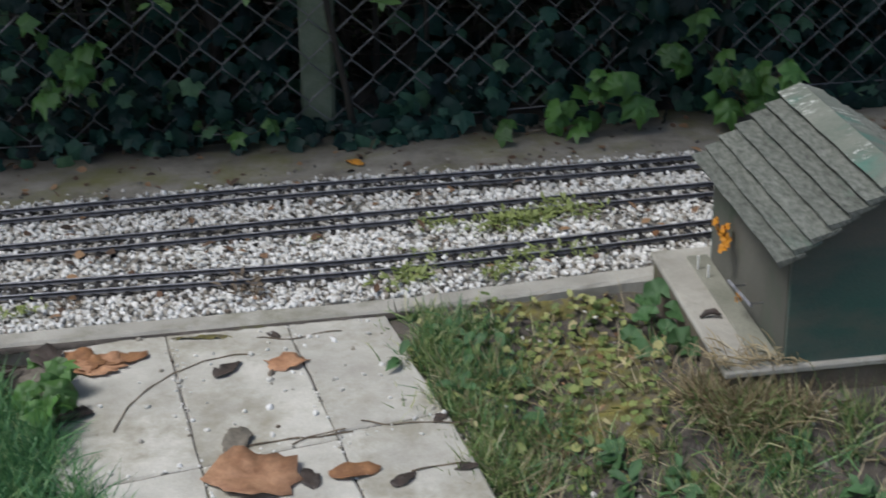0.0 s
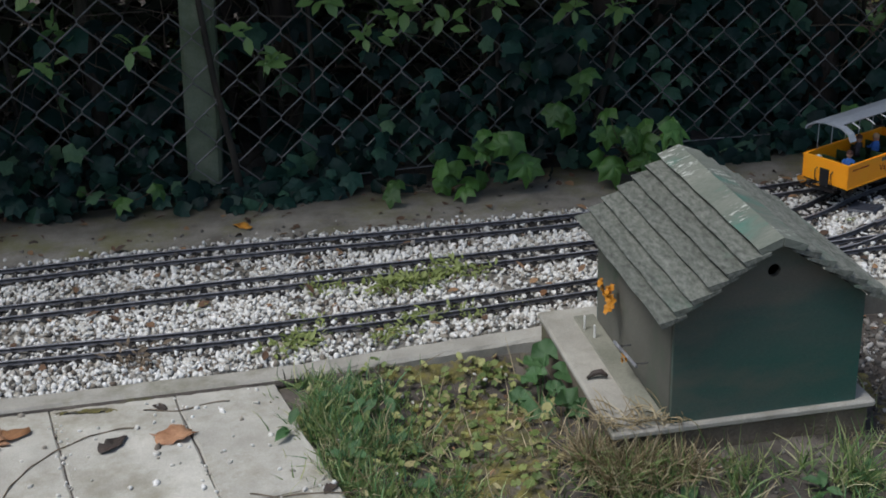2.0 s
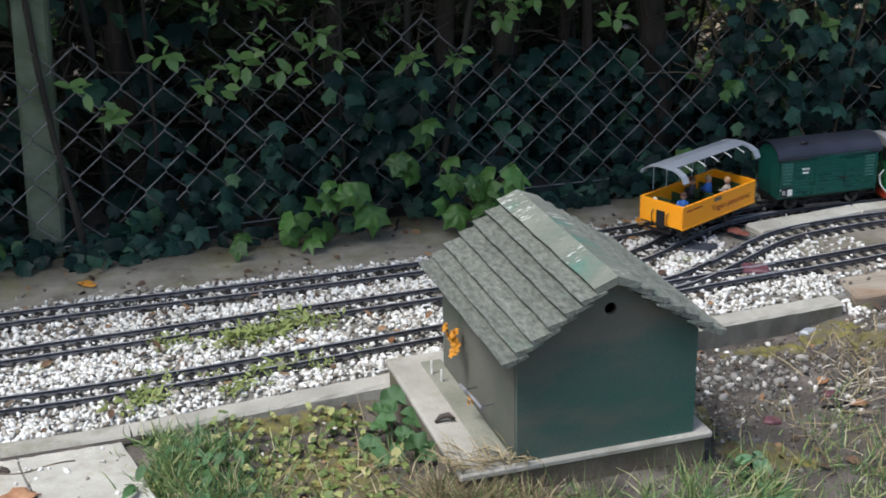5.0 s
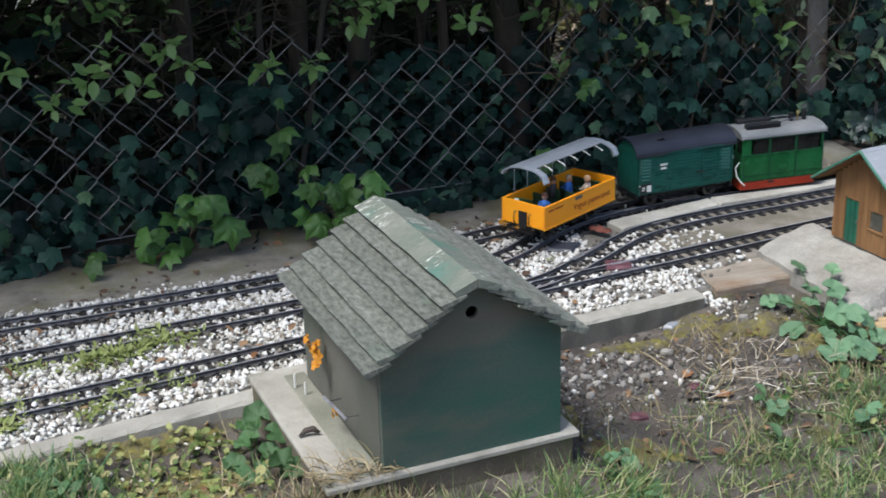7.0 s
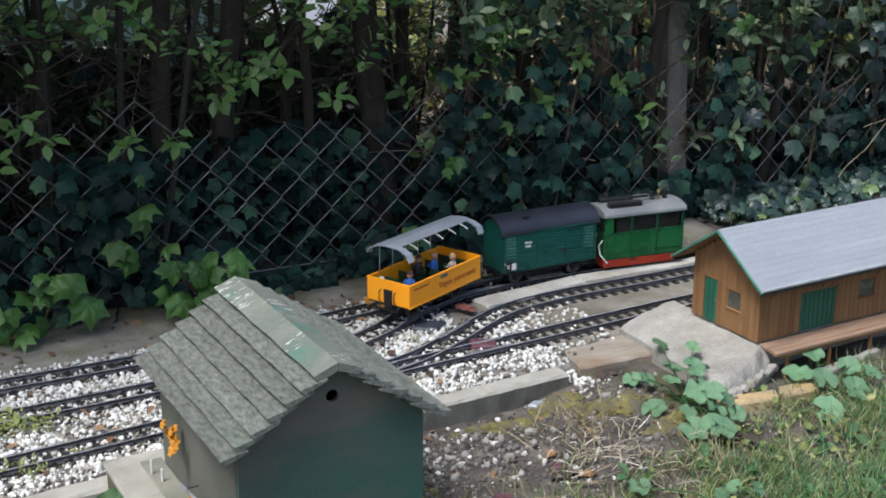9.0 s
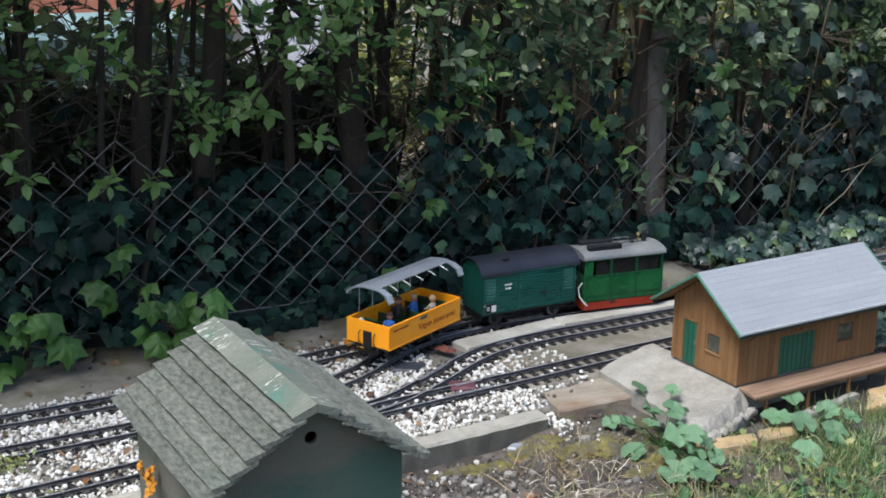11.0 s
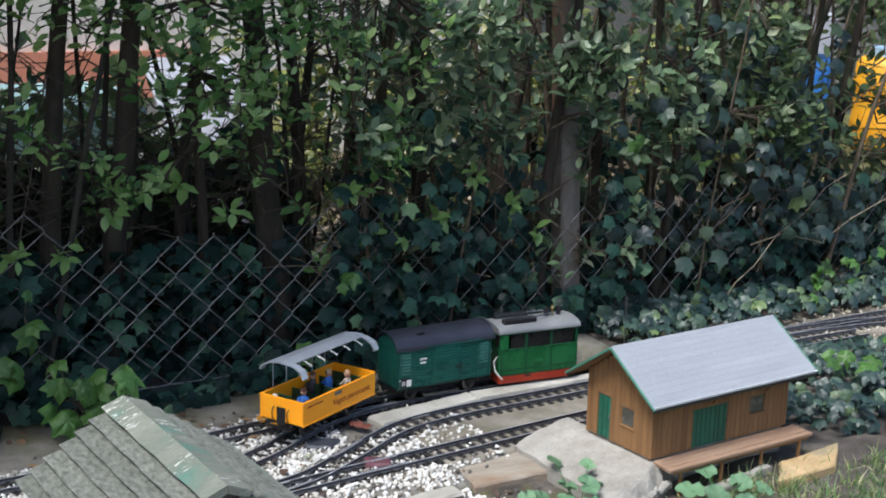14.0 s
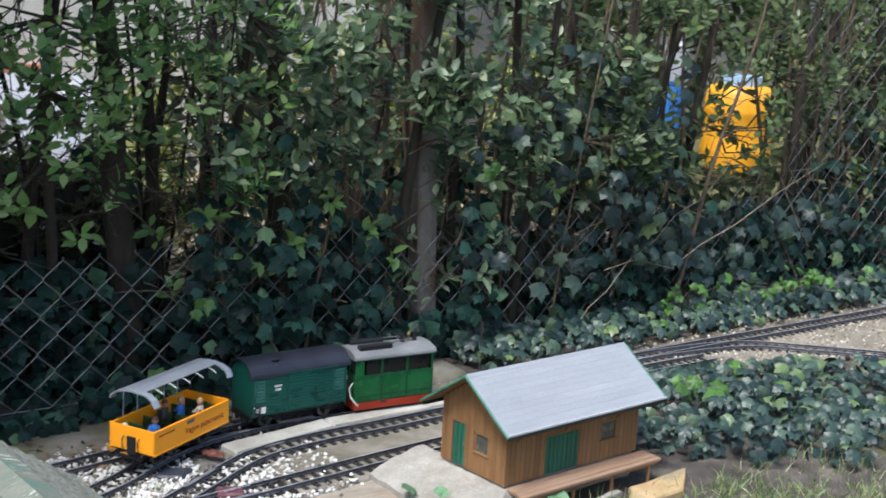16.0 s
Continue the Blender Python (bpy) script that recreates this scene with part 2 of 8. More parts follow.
LEAF_MALLOW = surface("mallow_leaf", [(0.3, (0.11, 0.25, 0.12)), (0.7, (0.24, 0.41, 0.22))], 50, 0.42, bump=0.5, fine=260, leafy=0.2, vary=0.35)
LEAF_DRY = surface("dry_leaf", [(0.3, (0.19, 0.085, 0.038)), (0.7, (0.46, 0.23, 0.10))], 34, 0.75, bump=0.6, fine=250, vary=0.45, leafy=0.1)
GRASS = surface("grass", None, 60, 0.55, bump=0.0, leafy=0.34,
                island=[(0.0, (0.075, 0.14, 0.045)), (0.35, (0.17, 0.27, 0.085)), (0.65, (0.31, 0.40, 0.145)), (0.85, (0.46, 0.48, 0.23)), (1.0, (0.62, 0.57, 0.38))])
GRASS_GREEN = surface("green_grass", None, 60, 0.5, bump=0.0, leafy=0.3,
                      island=[(0.0, (0.045, 0.14, 0.06)), (0.5, (0.11, 0.27, 0.105)), (0.85, (0.21, 0.40, 0.16)), (1.0, (0.40, 0.52, 0.24))])
STRAW = surface("dry_grass", None, 60, 0.8, bump=0.0, leafy=0.15,
                island=[(0.0, (0.16, 0.12, 0.06)), (0.6, (0.34, 0.27, 0.15)), (1.0, (0.5, 0.43, 0.28))])
WEED = surface("weed_leaf", None, 60, 0.6, bump=0.0, leafy=0.25,
               island=[(0.0, (0.09, 0.14, 0.035)), (0.5, (0.20, 0.26, 0.07)), (0.85, (0.36, 0.37, 0.13)), (1.0, (0.46, 0.40, 0.20))])
MOSS = surface("moss", [(0.3, (0.07, 0.060, 0.022)), (0.5, (0.145, 0.128, 0.036)), (0.7, (0.25, 0.215, 0.05))], 45, 1.0, bump=1.0, fine=260, depth=0.003, stain=(0.10, 0.085, 0.062), stain_scale=34, stain_cut=(0.47, 0.6))
SHED_WALL = surface("shed_board", [(0.34, (0.028, 0.092, 0.074)), (0.5, (0.056, 0.096, 0.079)), (0.66, (0.128, 0.118, 0.095))], 5, 0.55, bump=0.35, fine=320, stain=(0.105, 0.098, 0.078), stain_scale=4.2, stain_cut=(0.47, 0.68), depth=0.002, stretch=(0.55, 1, 1.5))
SHED_SIDE = surface("shed_side_board", [(0.3, (0.085, 0.085, 0.07)), (0.7, (0.15, 0.145, 0.12))], 6, 0.8, bump=0.3, fine=320, stain=(0.06, 0.085, 0.055), stain_scale=5)
SHED_ROOF = surface("shed_roof_board", [(0.28, (0.072, 0.080, 0.066)), (0.48, (0.178, 0.190, 0.160)), (0.72, (0.300, 0.312, 0.272))], 120, 0.9, bump=1.0, fine=520, depth=0.003, vary=0.22, grit=0.75, stretch=(1.3, 0.5, 1),
                    stain=(0.105, 0.165, 0.125), stain_scale=7, stain_cut=(0.56, 0.72))
SHED_RIDGE = surface("shed_ridge_board", [(0.36, (0.080, 0.175, 0.135)), (0.46, (0.140, 0.158, 0.128)), (0.7, (0.225, 0.232, 0.192))], 9, 0.9, bump=0.9, fine=200, stain_patch=7.0, depth=0.0015, stretch=(0.45, 1.3, 1),
                     stain=(0.50, 0.51, 0.46), stain_scale=95, stain_cut=(0.55, 0.60))
# dark weathered edge whose colour also paints the shadow line under each lap
BOARD_EDGE = surface("shadowed_board_edge", [(0.3, (0.040, 0.042, 0.034)), (0.7, (0.095, 0.098, 0.080))], 60, 0.95, bump=0.8, fine=300)
PLINTH = surface("mossy_board", [(0.3, (0.16, 0.162, 0.125)), (0.7, (0.27, 0.265, 0.215))], 12, 0.9, bump=0.5)
# front face of the edging: dirt, plus the upright side's shade in the colour
KERB_DIRTY_SHADED = surface("dirty_shaded_edging", [(0.3, (0.09, 0.085, 0.07)), (0.7, (0.20, 0.19, 0.165))], 9, 0.9, bump=0.6, fine=420, depth=0.0015,
                     stain=(0.075, 0.07, 0.045), stain_scale=8, stain_cut=(0.46, 0.66))
PATH_MOSSY = surface("mossy_path", [(0.3, (0.12, 0.106, 0.082)), (0.7, (0.29, 0.268, 0.222))], 13, 0.95, bump=0.8, fine=260, depth=0.002,
                     stain=(0.135, 0.128, 0.05), stain_scale=5, stain_cut=(0.50, 0.66))
PATH = surface("dirty_concrete", [(0.3, (0.135, 0.118, 0.09)), (0.7, (0.31, 0.282, 0.232))], 11, 0.95, bump=0.7, fine=260, depth=0.002,
               stain=(0.125, 0.112, 0.078), stain_scale=6, stain_cut=(0.48, 0.68))
# ---- the lie of the land ----
RNG = np.random.default_rng(7)
TRACK_FRONT = curve_through([(-1.5, 1.965), (-1.05, 1.987), (-0.622, 2.014), (-0.166, 2.045), (0.382, 2.135), (0.86, 2.230), (1.18, 2.283), (1.46, 2.327), (1.9, 2.388), (2.3, 2.44)])
TRACK_BRANCH = curve_through([(0.62, 2.184), (0.75, 2.212), (0.90, 2.262), (1.02, 2.337), (1.11, 2.400), (1.20, 2.447), (1.344, 2.478), (1.56, 2.497), (1.9, 2.535), (2.3, 2.585), (2.6, 2.61)])
TRACK_MAIN = curve_through([(-1.5, 2.10), (-1.05, 2.138), (-0.657, 2.180), (-0.29, 2.226), (0.404, 2.305), (0.65, 2.338), (0.78, 2.368), (0.88, 2.420), (0.95, 2.472), (1.01, 2.514), (1.10, 2.560), (1.27, 2.600), (1.49, 2.613),
                            (1.70, 2.613), (2.1, 2.655), (2.55, 2.705), (3.06, 2.745), (3.6, 2.79), (4.2, 2.85)])
TRACK_BACK = curve_through([(-1.5, 2.26), (-1.05, 2.30), (-0.69, 2.343), (-0.3, 2.39), (0.373, 2.441), (0.75, 2.515), (1.0, 2.568), (1.2, 2.594), (1.4, 2.606)])
TRACK_SIDE = curve_through([(2.35, 2.682), (2.55, 2.690), (2.78, 2.668), (2.92, 2.575), (3.07, 2.455), (3.35, 2.22)])
ALL_TRACKS = (TRACK_FRONT, TRACK_BRANCH, TRACK_MAIN, TRACK_BACK, TRACK_SIDE)


def y_on(line, x):
    return np.interp(x, line[:, 0], line[:, 1])


def kerb_y(x):
    return np.interp(x, [-2, -0.59, -0.146, 0.27, 0.45, 0.86, 1.136, 1.4], [1.72, 1.858, 1.906, 1.985, 2.01, 2.072, 2.114, 2.15])


def fence_y(x):
    return np.interp(x, [-2, -0.33, 1.88, 4.2], [2.56, 2.70, 2.925, 3.15])


def height(x, y):
    """The ground's height: soil in front of the edging, a level bed behind it."""
    bank = np.clip((y - kerb_y(x)) / 0.03 + 0.5, 0, 1)
    front = -0.052 - 0.02 * np.clip((1.9 - y) / 1.2, 0, 1)
    front = front + 0.050 * np.exp(-((x - 0.47) / 0.30) ** 4 - ((y - 1.64) / 0.13) ** 4) + 0.018 * np.exp(-((x + 0.78) / 0.22) ** 4 - ((y - 1.5) / 0.3) ** 4)
    front = front + 0.028 * np.clip((x - 1.02) / 0.2, 0, 1) * np.clip((y - 1.7) / 0.3, 0, 1)
    front = front + 0.030 * np.exp(-((x - 0.08) / 0.22) ** 4) * np.exp(-np.clip(kerb_y(x) - 0.02 - y, 0, 1) / 0.05)
    front = front + 0.030 * np.exp(-((x + 0.10) / 0.13) ** 4 - ((y - 1.66) / 0.26) ** 6)
    back = -0.022 + 0.012 * np.clip((y - fence_y(x)) / 0.2, 0, 1)
    lump = np.sin(x * 9.1 + 1.3 * np.sin(y * 7)) * np.cos(y * 11.3 + x * 3.1) * 0.004 + np.sin(x * 31 + y * 17) * np.sin(y * 37 - x * 13) * 0.002
    near = np.clip((6 - np.hypot(x, y)) / 2, 0, 1)
    return front * (1 - bank) + back * bank + lump * near * (1 - 0.75 * bank)


def grid_line(lo, hi, step, reach):
    fine = np.arange(lo, hi, step)
    far = np.array([0.15, 0.5, 1.2, 3, 8, 20, 60, 200, 600, 1500])
    far = far[far < reach]
    return np.r_[lo - far[::-1], fine, hi + far]


gx, gy = grid_line(-1.6, 4.4, 0.02, 2000), grid_line(0.6, 3.9, 0.02, 2000)
GX, GY = np.meshgrid(gx, gy)
gv = np.c_[GX.ravel(), GY.ravel(), height(GX.ravel(), GY.ravel())]
ii = np.arange(len(gx) * len(gy)).reshape(len(gy), len(gx))
gf = np.stack([ii[:-1, :-1], ii[:-1, 1:], ii[1:, 1:], ii[1:, :-1]], -1).reshape(-1, 4)
tagged(part("ground", mesh_np("ground", gv, gf), SOIL, smooth=True), "dark brown garden soil with moss and small stones", "ground", kind="structure")


def strip(name, xs, y_lo, y_hi, z, material, thick=0.03):
    """A level strip of ground between two lines, with thickness."""
    xs = np.asarray(xs)
    n = len(xs)
    lo, hi = np.asarray(y_lo), np.asarray(y_hi)
    v = np.vstack([np.c_[xs, lo, np.full(n, z)], np.c_[xs, hi, np.full(n, z)], np.c_[xs, lo, np.full(n, z - thick)], np.c_[xs, hi, np.full(n, z - thick)]])
    fs = []
    for i in range(n - 1):
        a, b, c, d = i, i + n, i + 2 * n, i + 3 * n
        fs += [(a, a + 1, b + 1, b), (c, c + 1, a + 1, a), (b, b + 1, d + 1, d)]
    fs += [(0, n, 3 * n, 2 * n), (n - 1, 3 * n - 1, 4 * n - 1, 2 * n - 1)]
    return part(name, mesh_np(name, v, fs), material)


xs = np.linspace(-1.6, 1.30, 60)
tagged(strip("ballast_bed", xs, kerb_y(xs) + 0.02, y_on(TRACK_BACK, xs) + 0.075, -0.014, BED), "dusty bed under the white marble ballast", "ballast bed", kind="structure")
xs = np.linspace(1.18, 4.0, 60)
tagged(strip("concrete_apron", xs, y_on(TRACK_FRONT, np.minimum(xs, 2.3)) - 0.055 + 0.10 * np.clip((xs - 2.1) / 0.3, 0, 1), y_on(TRACK_MAIN, xs) + 0.09, -0.011, PATH), "weathered concrete base beneath the station tracks", "concrete base", kind="structure")
xs = np.linspace(-1.6, 1.9, 60)
tagged(strip("concrete_path", xs, y_on(TRACK_BACK, np.minimum(xs, 1.4)) + 0.065 + np.clip(xs - 1.2, 0, 1) * 0.12, fence_y(xs) - 0.02, -0.006, PATH_MOSSY), "mossy concrete strip along the foot of the fence", "concrete strip", kind="structure")


# ---- edging ----
def kerb_piece(x0, x1, label, width=0.045, material=None):
    y0, y1 = kerb_y(x0), kerb_y(x1)
    length = math.hypot(x1 - x0, y1 - y0)
    bm = bmesh.new()
    n = 14
    got = []
    for i in range(n + 1):
        u = length * i / n
        w = width / 2
        j = lambda k: 0.0012 * math.sin(i * 2.7 + k * 1.9 + x0 * 5)
        ring = [(u, -w + j(0), -0.09), (u, -w + j(1), -0.006), (u, -w + 0.005 + j(2), -0.001 + j(3)), (u, w - 0.005 + j(4), -0.001 + j(5)), (u, w + j(6), -0.006), (u, w, -0.09)]
        got.append([bm.verts.new(p) for p in ring])
    for a, b in zip(got, got[1:]):
        for k in range(5):
            bm.faces.new((a[k], b[k], b[k + 1], a[k + 1]))
    bm.faces.new(got[0])
    bm.faces.new(got[-1][::-1])
    for fc in bm.faces:
        fc.material_index = 1 if material and fc.calc_center_median().y < -0.0215 else 0
    ob = part("concrete_edging", bm, CONCRETE)
    if material:
        ob.data.materials.append(material)
    ob.matrix_basis = pose(x0, y0, -0.007, 0, 0, math.degrees(math.atan2(y1 - y0, x1 - x0)))
    return tagged(ob, label, "edging", "concrete edgings beside the track", "structure")


kerb_piece(-1.5, -0.1485, "long weathered grey concrete edging beside the paving")
kerb_piece(-0.147, 0.285, "grey concrete edging beside the grass")
kerb_piece(0.72, 1.138, "grey concrete edging, exposed front face darkened for dirt and shade", material=KERB_DIRTY_SHADED)

# ---- paving ----
PX = (Vector((-0.183, 1.426)) - Vector((-0.280, 1.756))).normalized()
AC, UP = Vector((-PX[1], PX[0])), Vector((-PX[0], -PX[1]))
LIFT = 0.0105
PLAN = 1 - LIFT
patio = thing("paving", pose(-0.260 * PLAN, 1.686 * PLAN, 0.010 + LIFT) @ Matrix.Scale(PLAN, 4), "pale weathered concrete paving slabs with dirty joints", "paving", kind="structure")


def slab(u0, u1, v0, v1):
    g = 0.0014
    four = [AC * u0 + UP * v0, AC * u1 + UP * v0, AC * u1 + UP * v1, AC * u0 + UP * v1]
    c = (four[0] + four[2]) / 2
    ring = [p.lerp(q, i / 9) for p, q in zip(four, four[1:] + four[:1]) for i in range(9)]
    ring = [p + Vector((noise.noise((p.x * 35, p.y * 35, 2)), noise.noise((p.x * 35, p.y * 35, 9)))) * 0.0030 for p in ring]
    n = len(ring)
    bm = bmesh.new()
    low = [bm.verts.new((*(p + (c - p).normalized() * g), -0.075)) for p in ring]
    mid = [bm.verts.new((*(p + (c - p).normalized() * g), -0.036)) for p in ring]
    top = [bm.verts.new((*(p + (c - p).normalized() * (g + 0.003)), -0.0335 + 0.0008 * noise.noise((p.x * 20, p.y * 20, 5)))) for p in ring]
    for a, b in ((low, mid), (mid, top)):
        for k in range(n):
            bm.faces.new((a[k], a[(k + 1) % n], b[(k + 1) % n], b[k]))
    bm.faces.new(top)
    part("paving_slab", bm, SLAB, patio)


for u0, u1 in ((-0.185, 0.0), (-0.37, -0.185)):
    slab(u0, u1, -0.145, 0.25)
    slab(u0, u1, -0.44, -0.145)
slab(0.0, 0.155, -0.13, 0.235)
slab(0.0, 0.158, -0.44, -0.13)
four = [AC * -0.36 + UP * -0.43, AC * 0.15 + UP * -0.43, AC * 0.15 + UP * 0.225, AC * -0.36 + UP * 0.225]
bm = bmesh.new()
lo, hi = [bm.verts.new((p.x, p.y, -0.07)) for p in four], [bm.verts.new((p.x, p.y, -0.0362)) for p in four]
for k in range(4):
    bm.faces.new((lo[k], lo[(k + 1) % 4], hi[(k + 1) % 4], hi[k]))
bm.faces.new(hi)
part("joint_sand", bm, SOIL, patio, "sandy dirt in the joints")


xs = np.linspace(-0.98, -0.125, 120)
wob = np.array([noise.noise((u * 60, 3.0, 1.0)) for u in xs])
yk = kerb_y(xs) - 0.0235
tagged(strip("joint_dirt", xs, yk - 0.006 - 0.004 * wob, yk + 0.001, -0.0108, SOIL, 0.008), "dark dirt in the joint between edging and paving", "dirt", kind="structure")


# ---- track ----
def offset_line(line, d):
    t = np.gradient(line, axis=0)
    t /= np.linalg.norm(t, axis=1)[:, None]
    return line + d * np.c_[-t[:, 1], t[:, 0]]


def rail(name, line, parent, bent=None):
    """A rail of true section, its head bright, along a line."""
    t = np.gradient(line, axis=0)
    t /= np.linalg.norm(t, axis=1)[:, None]
    side = np.c_[-t[:, 1], t[:, 0]]
    sec = np.array([(-0.0036, -0.0084), (-0.0036, -0.0074), (-0.0008, -0.0064), (-0.0008, -0.0030), (-0.0020, -0.0022), (-0.0020, -0.0004), (-0.0013, 0.0),
                    (0.0013, 0.0), (0.0020, -0.0004), (0.0020, -0.0022), (0.0008, -0.0030), (0.0008, -0.0064), (0.0036, -0.0074), (0.0036, -0.0084)])
    k, n = len(sec), len(line)
    v = np.zeros((n, k, 3))
    v[:, :, :2] = line[:, None, :] + side[:, None, :] * sec[None, :, :1]
    v[:, :, 2] = sec[None, :, 1]
    ix = np.arange(n * k).reshape(n, k)
    fs = np.stack([ix[:-1, :], ix[1:, :], np.roll(ix, -1, 1)[1:, :], np.roll(ix, -1, 1)[:-1, :]], -1).reshape(-1, 4)
    me = mesh_np(name, v.reshape(-1, 3), fs)
    me.materials.append(RAIL)
    me.materials.append(RAIL_HEAD)
    heads = np.tile(np.isin(np.arange(k), (5, 6, 7)), n - 1).astype(np.int32)
    me.polygons.foreach_set("material_index", heads)
    return part(name, me, None, parent)


def sleeper_mesh(half):
    bm = box((-half, -0.0058, -0.0165), (half, 0.0058, -0.0085), 0.0008)
    for s in (-1, 1):
        for o in (-0.0048, 0.0048):
            add_box(bm, (s * 0.0235 + o - 0.0016, -0.003, -0.0085), (s * 0.0235 + o + 0.0016, 0.003, -0.0058))
    me = bpy.data.meshes.new("sleeper")
    bm.to_mesh(me)
    bm.free()
    me.materials.append(SLEEPER)
    return me


SLEEPER_MESH = sleeper_mesh(0.0415)


def track(line, label, skip=None, x_from=-9.0):
    t = thing("track", pose(0, 0, 0), label, "track", "garden railway tracks", "structure")
    rail("rail", offset_line(line, 0.0235), t)
    rail("rail", offset_line(line, -0.0235), t)
    d = np.gradient(line, axis=0)
    s = np.r_[0, np.cumsum(np.hypot(*np.diff(line, axis=0).T))]
    for q in np.arange(0.012, s[-1], 0.0273):
        x, y = np.interp(q, s, line[:, 0]), np.interp(q, s, line[:, 1])
        if x < x_from:
            continue
        a = math.atan2(np.interp(q, s, d[:, 1]), np.interp(q, s, d[:, 0]))
        part("sleeper", SLEEPER_MESH, None, t, m=Matrix.Translation((x, y, 0)) @ Euler((0, 0, a + math.pi / 2)).to_matrix().to_4x4())
    return t


track(TRACK_FRONT, "model railway track with dark sleepers nearest the edging")
track(TRACK_MAIN, "model railway track with dark sleepers on which the train stands")
track(TRACK_BACK, "model railway track with dark sleepers beside the fence", x_from=-9)
track(TRACK_BRANCH, "curved branch track leaving the turnout towards the goods shed", x_from=0.93)
track(TRACK_SIDE, "rusty far siding track", x_from=2.6)


def check_rails(line, spans, label):
    """Short guard rails inside the running rails of a turnout."""
    t = thing("guard_rails", pose(0, 0, 0), label, "rails", kind="structure")
    for x0, x1, d in spans:
        rail("guard_rail", offset_line(line[(line[:, 0] > x0) & (line[:, 0] < x1)], d), t)


check_rails(TRACK_FRONT, ((0.98, 1.10, -0.0185), (0.70, 0.86, 0.0195), (1.03, 1.10, 0.0185)), "short guard rails in the front turnout")
check_rails(TRACK_MAIN, ((1.10, 1.22, -0.0185), (0.98, 1.05, 0.0185)), "short guard rails in the rear turnout")
check_rails(TRACK_BRANCH, ((0.98, 1.08, 0.0185), (0.76, 0.90, -0.0195)), "short guard rails on the branch")


# ---- ballast ----
ICO = bmesh.new()
bmesh.ops.create_icosphere(ICO, subdivisions=1, radius=0.5)
ICO.verts.ensure_lookup_table()
ICO_V = np.array([v.co[:] for v in ICO.verts])
ICO_F = np.array([[v.index for v in fc.verts] for fc in ICO.faces])
ICO.free()


def near_track(x, y):
    """The distance to the nearest track's middle."""
    d = np.full(len(x), 9.0)
    for line in ALL_TRACKS:
        inside = (x > line[0, 0]) & (x < line[-1, 0])
        slope = np.interp(x, line[:, 0], np.gradient(line[:, 1], line[:, 0]))
        d = np.minimum(d, np.where(inside, np.abs(y - y_on(line, x)) / np.sqrt(1 + slope ** 2), 9))
    return d


def stones(name, x, y, z, size, material, label, category):
    n = len(x)
    nrm = RNG.normal(size=(n, 3)) * [1, 1, 1] + [0, 0, 0.6]
    jit = ICO_V[None] * (1 + RNG.normal(size=(n, len(ICO_V), 1)) * 0.22) * (size[:, None, None] * RNG.uniform(0.6, 1.25, (n, 1, 3)))
    v = np.einsum("nij,nkj->nki", turn_to(nrm, RNG.uniform(0, 6.28, n)), jit) + np.c_[x, y, z][:, None, :]
    fs = ICO_F[None] + (np.arange(n) * len(ICO_V))[:, None, None]
    return tagged(part(name, mesh_np(name, v.reshape(-1, 3), fs.reshape(-1, 3)), material), label, category, kind="stuff")


N = 80000
x, y = RNG.uniform(-1.35, 1.32, N), RNG.uniform(1.75, 2.70, N)
d = near_track(x, y)
front, back = kerb_y(x) + 0.024, y_on(TRACK_BACK, x) + 0.062 + RNG.normal(size=N) * 0.012
keep = (y > front) & (y < back) & (np.abs(d - 0.0235) > 0.0065)
patch = np.sin(x * 13 + 2 * np.sin(y * 9)) * np.sin(y * 23 + x * 5)
keep &= (x < 1.0) | ((RNG.uniform(size=N) < np.where(x < 1.16, 0.8, 0.2)))
keep &= ~((x > 1.05) & (y > y_on(TRACK_BRANCH, x) + 0.03))
keep &= ~((x > 1.175) & (y < 2.21))
keep &= (patch > -0.72) | (RNG.uniform(size=N) < 0.35)
in_track = d < 0.043
keep &= ~in_track | (RNG.uniform(size=N) < 0.72)
x, y, in_track = x[keep], y[keep], in_track[keep]
size = (0.0040 + 0.0084 * RNG.uniform(0, 1, len(x)) ** 1.15) * np.where(in_track, 0.85, 1)
stones("white_ballast", x, y, np.where(in_track, -0.0120, -0.0108) + RNG.uniform(-0.002, 0.003, len(x)), size, CHIP, "white marble chippings spread between and around the tracks", "ballast")

TAN_CHIP = surface("tan_gravel", None, 60, 0.9, bump=0.2, island=[(0.0, (0.14, 0.11, 0.075)), (0.6, (0.36, 0.30, 0.21)), (1.0, (0.62, 0.58, 0.50))])
# thin gravel along the far tracks, and a lawn beyond the hedge
N = 5000
x, y = RNG.uniform(1.3, 3.9, N), RNG.uniform(2.45, 2.98, N)
line = y_on(TRACK_MAIN, x)
keep = (np.abs(near_track(x, y) - 0.0235) > 0.007) & (y < line + 0.10) & ((y > line + 0.045) | (x > 2.5)) & (RNG.uniform(size=N) < np.where(x > 2.6, 0.8, 0.45))
x, y = x[keep], y[keep]
stones("thin_gravel", x, y, np.full(len(x), -0.010), RNG.uniform(0.004, 0.010, len(x)), TAN_CHIP, "thin dirty gravel beside the far tracks", "gravel")
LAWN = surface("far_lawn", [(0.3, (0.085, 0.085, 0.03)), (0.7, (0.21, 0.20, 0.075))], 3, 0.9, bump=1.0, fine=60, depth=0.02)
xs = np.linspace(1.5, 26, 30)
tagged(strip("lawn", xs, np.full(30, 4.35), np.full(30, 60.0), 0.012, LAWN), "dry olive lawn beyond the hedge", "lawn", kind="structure")

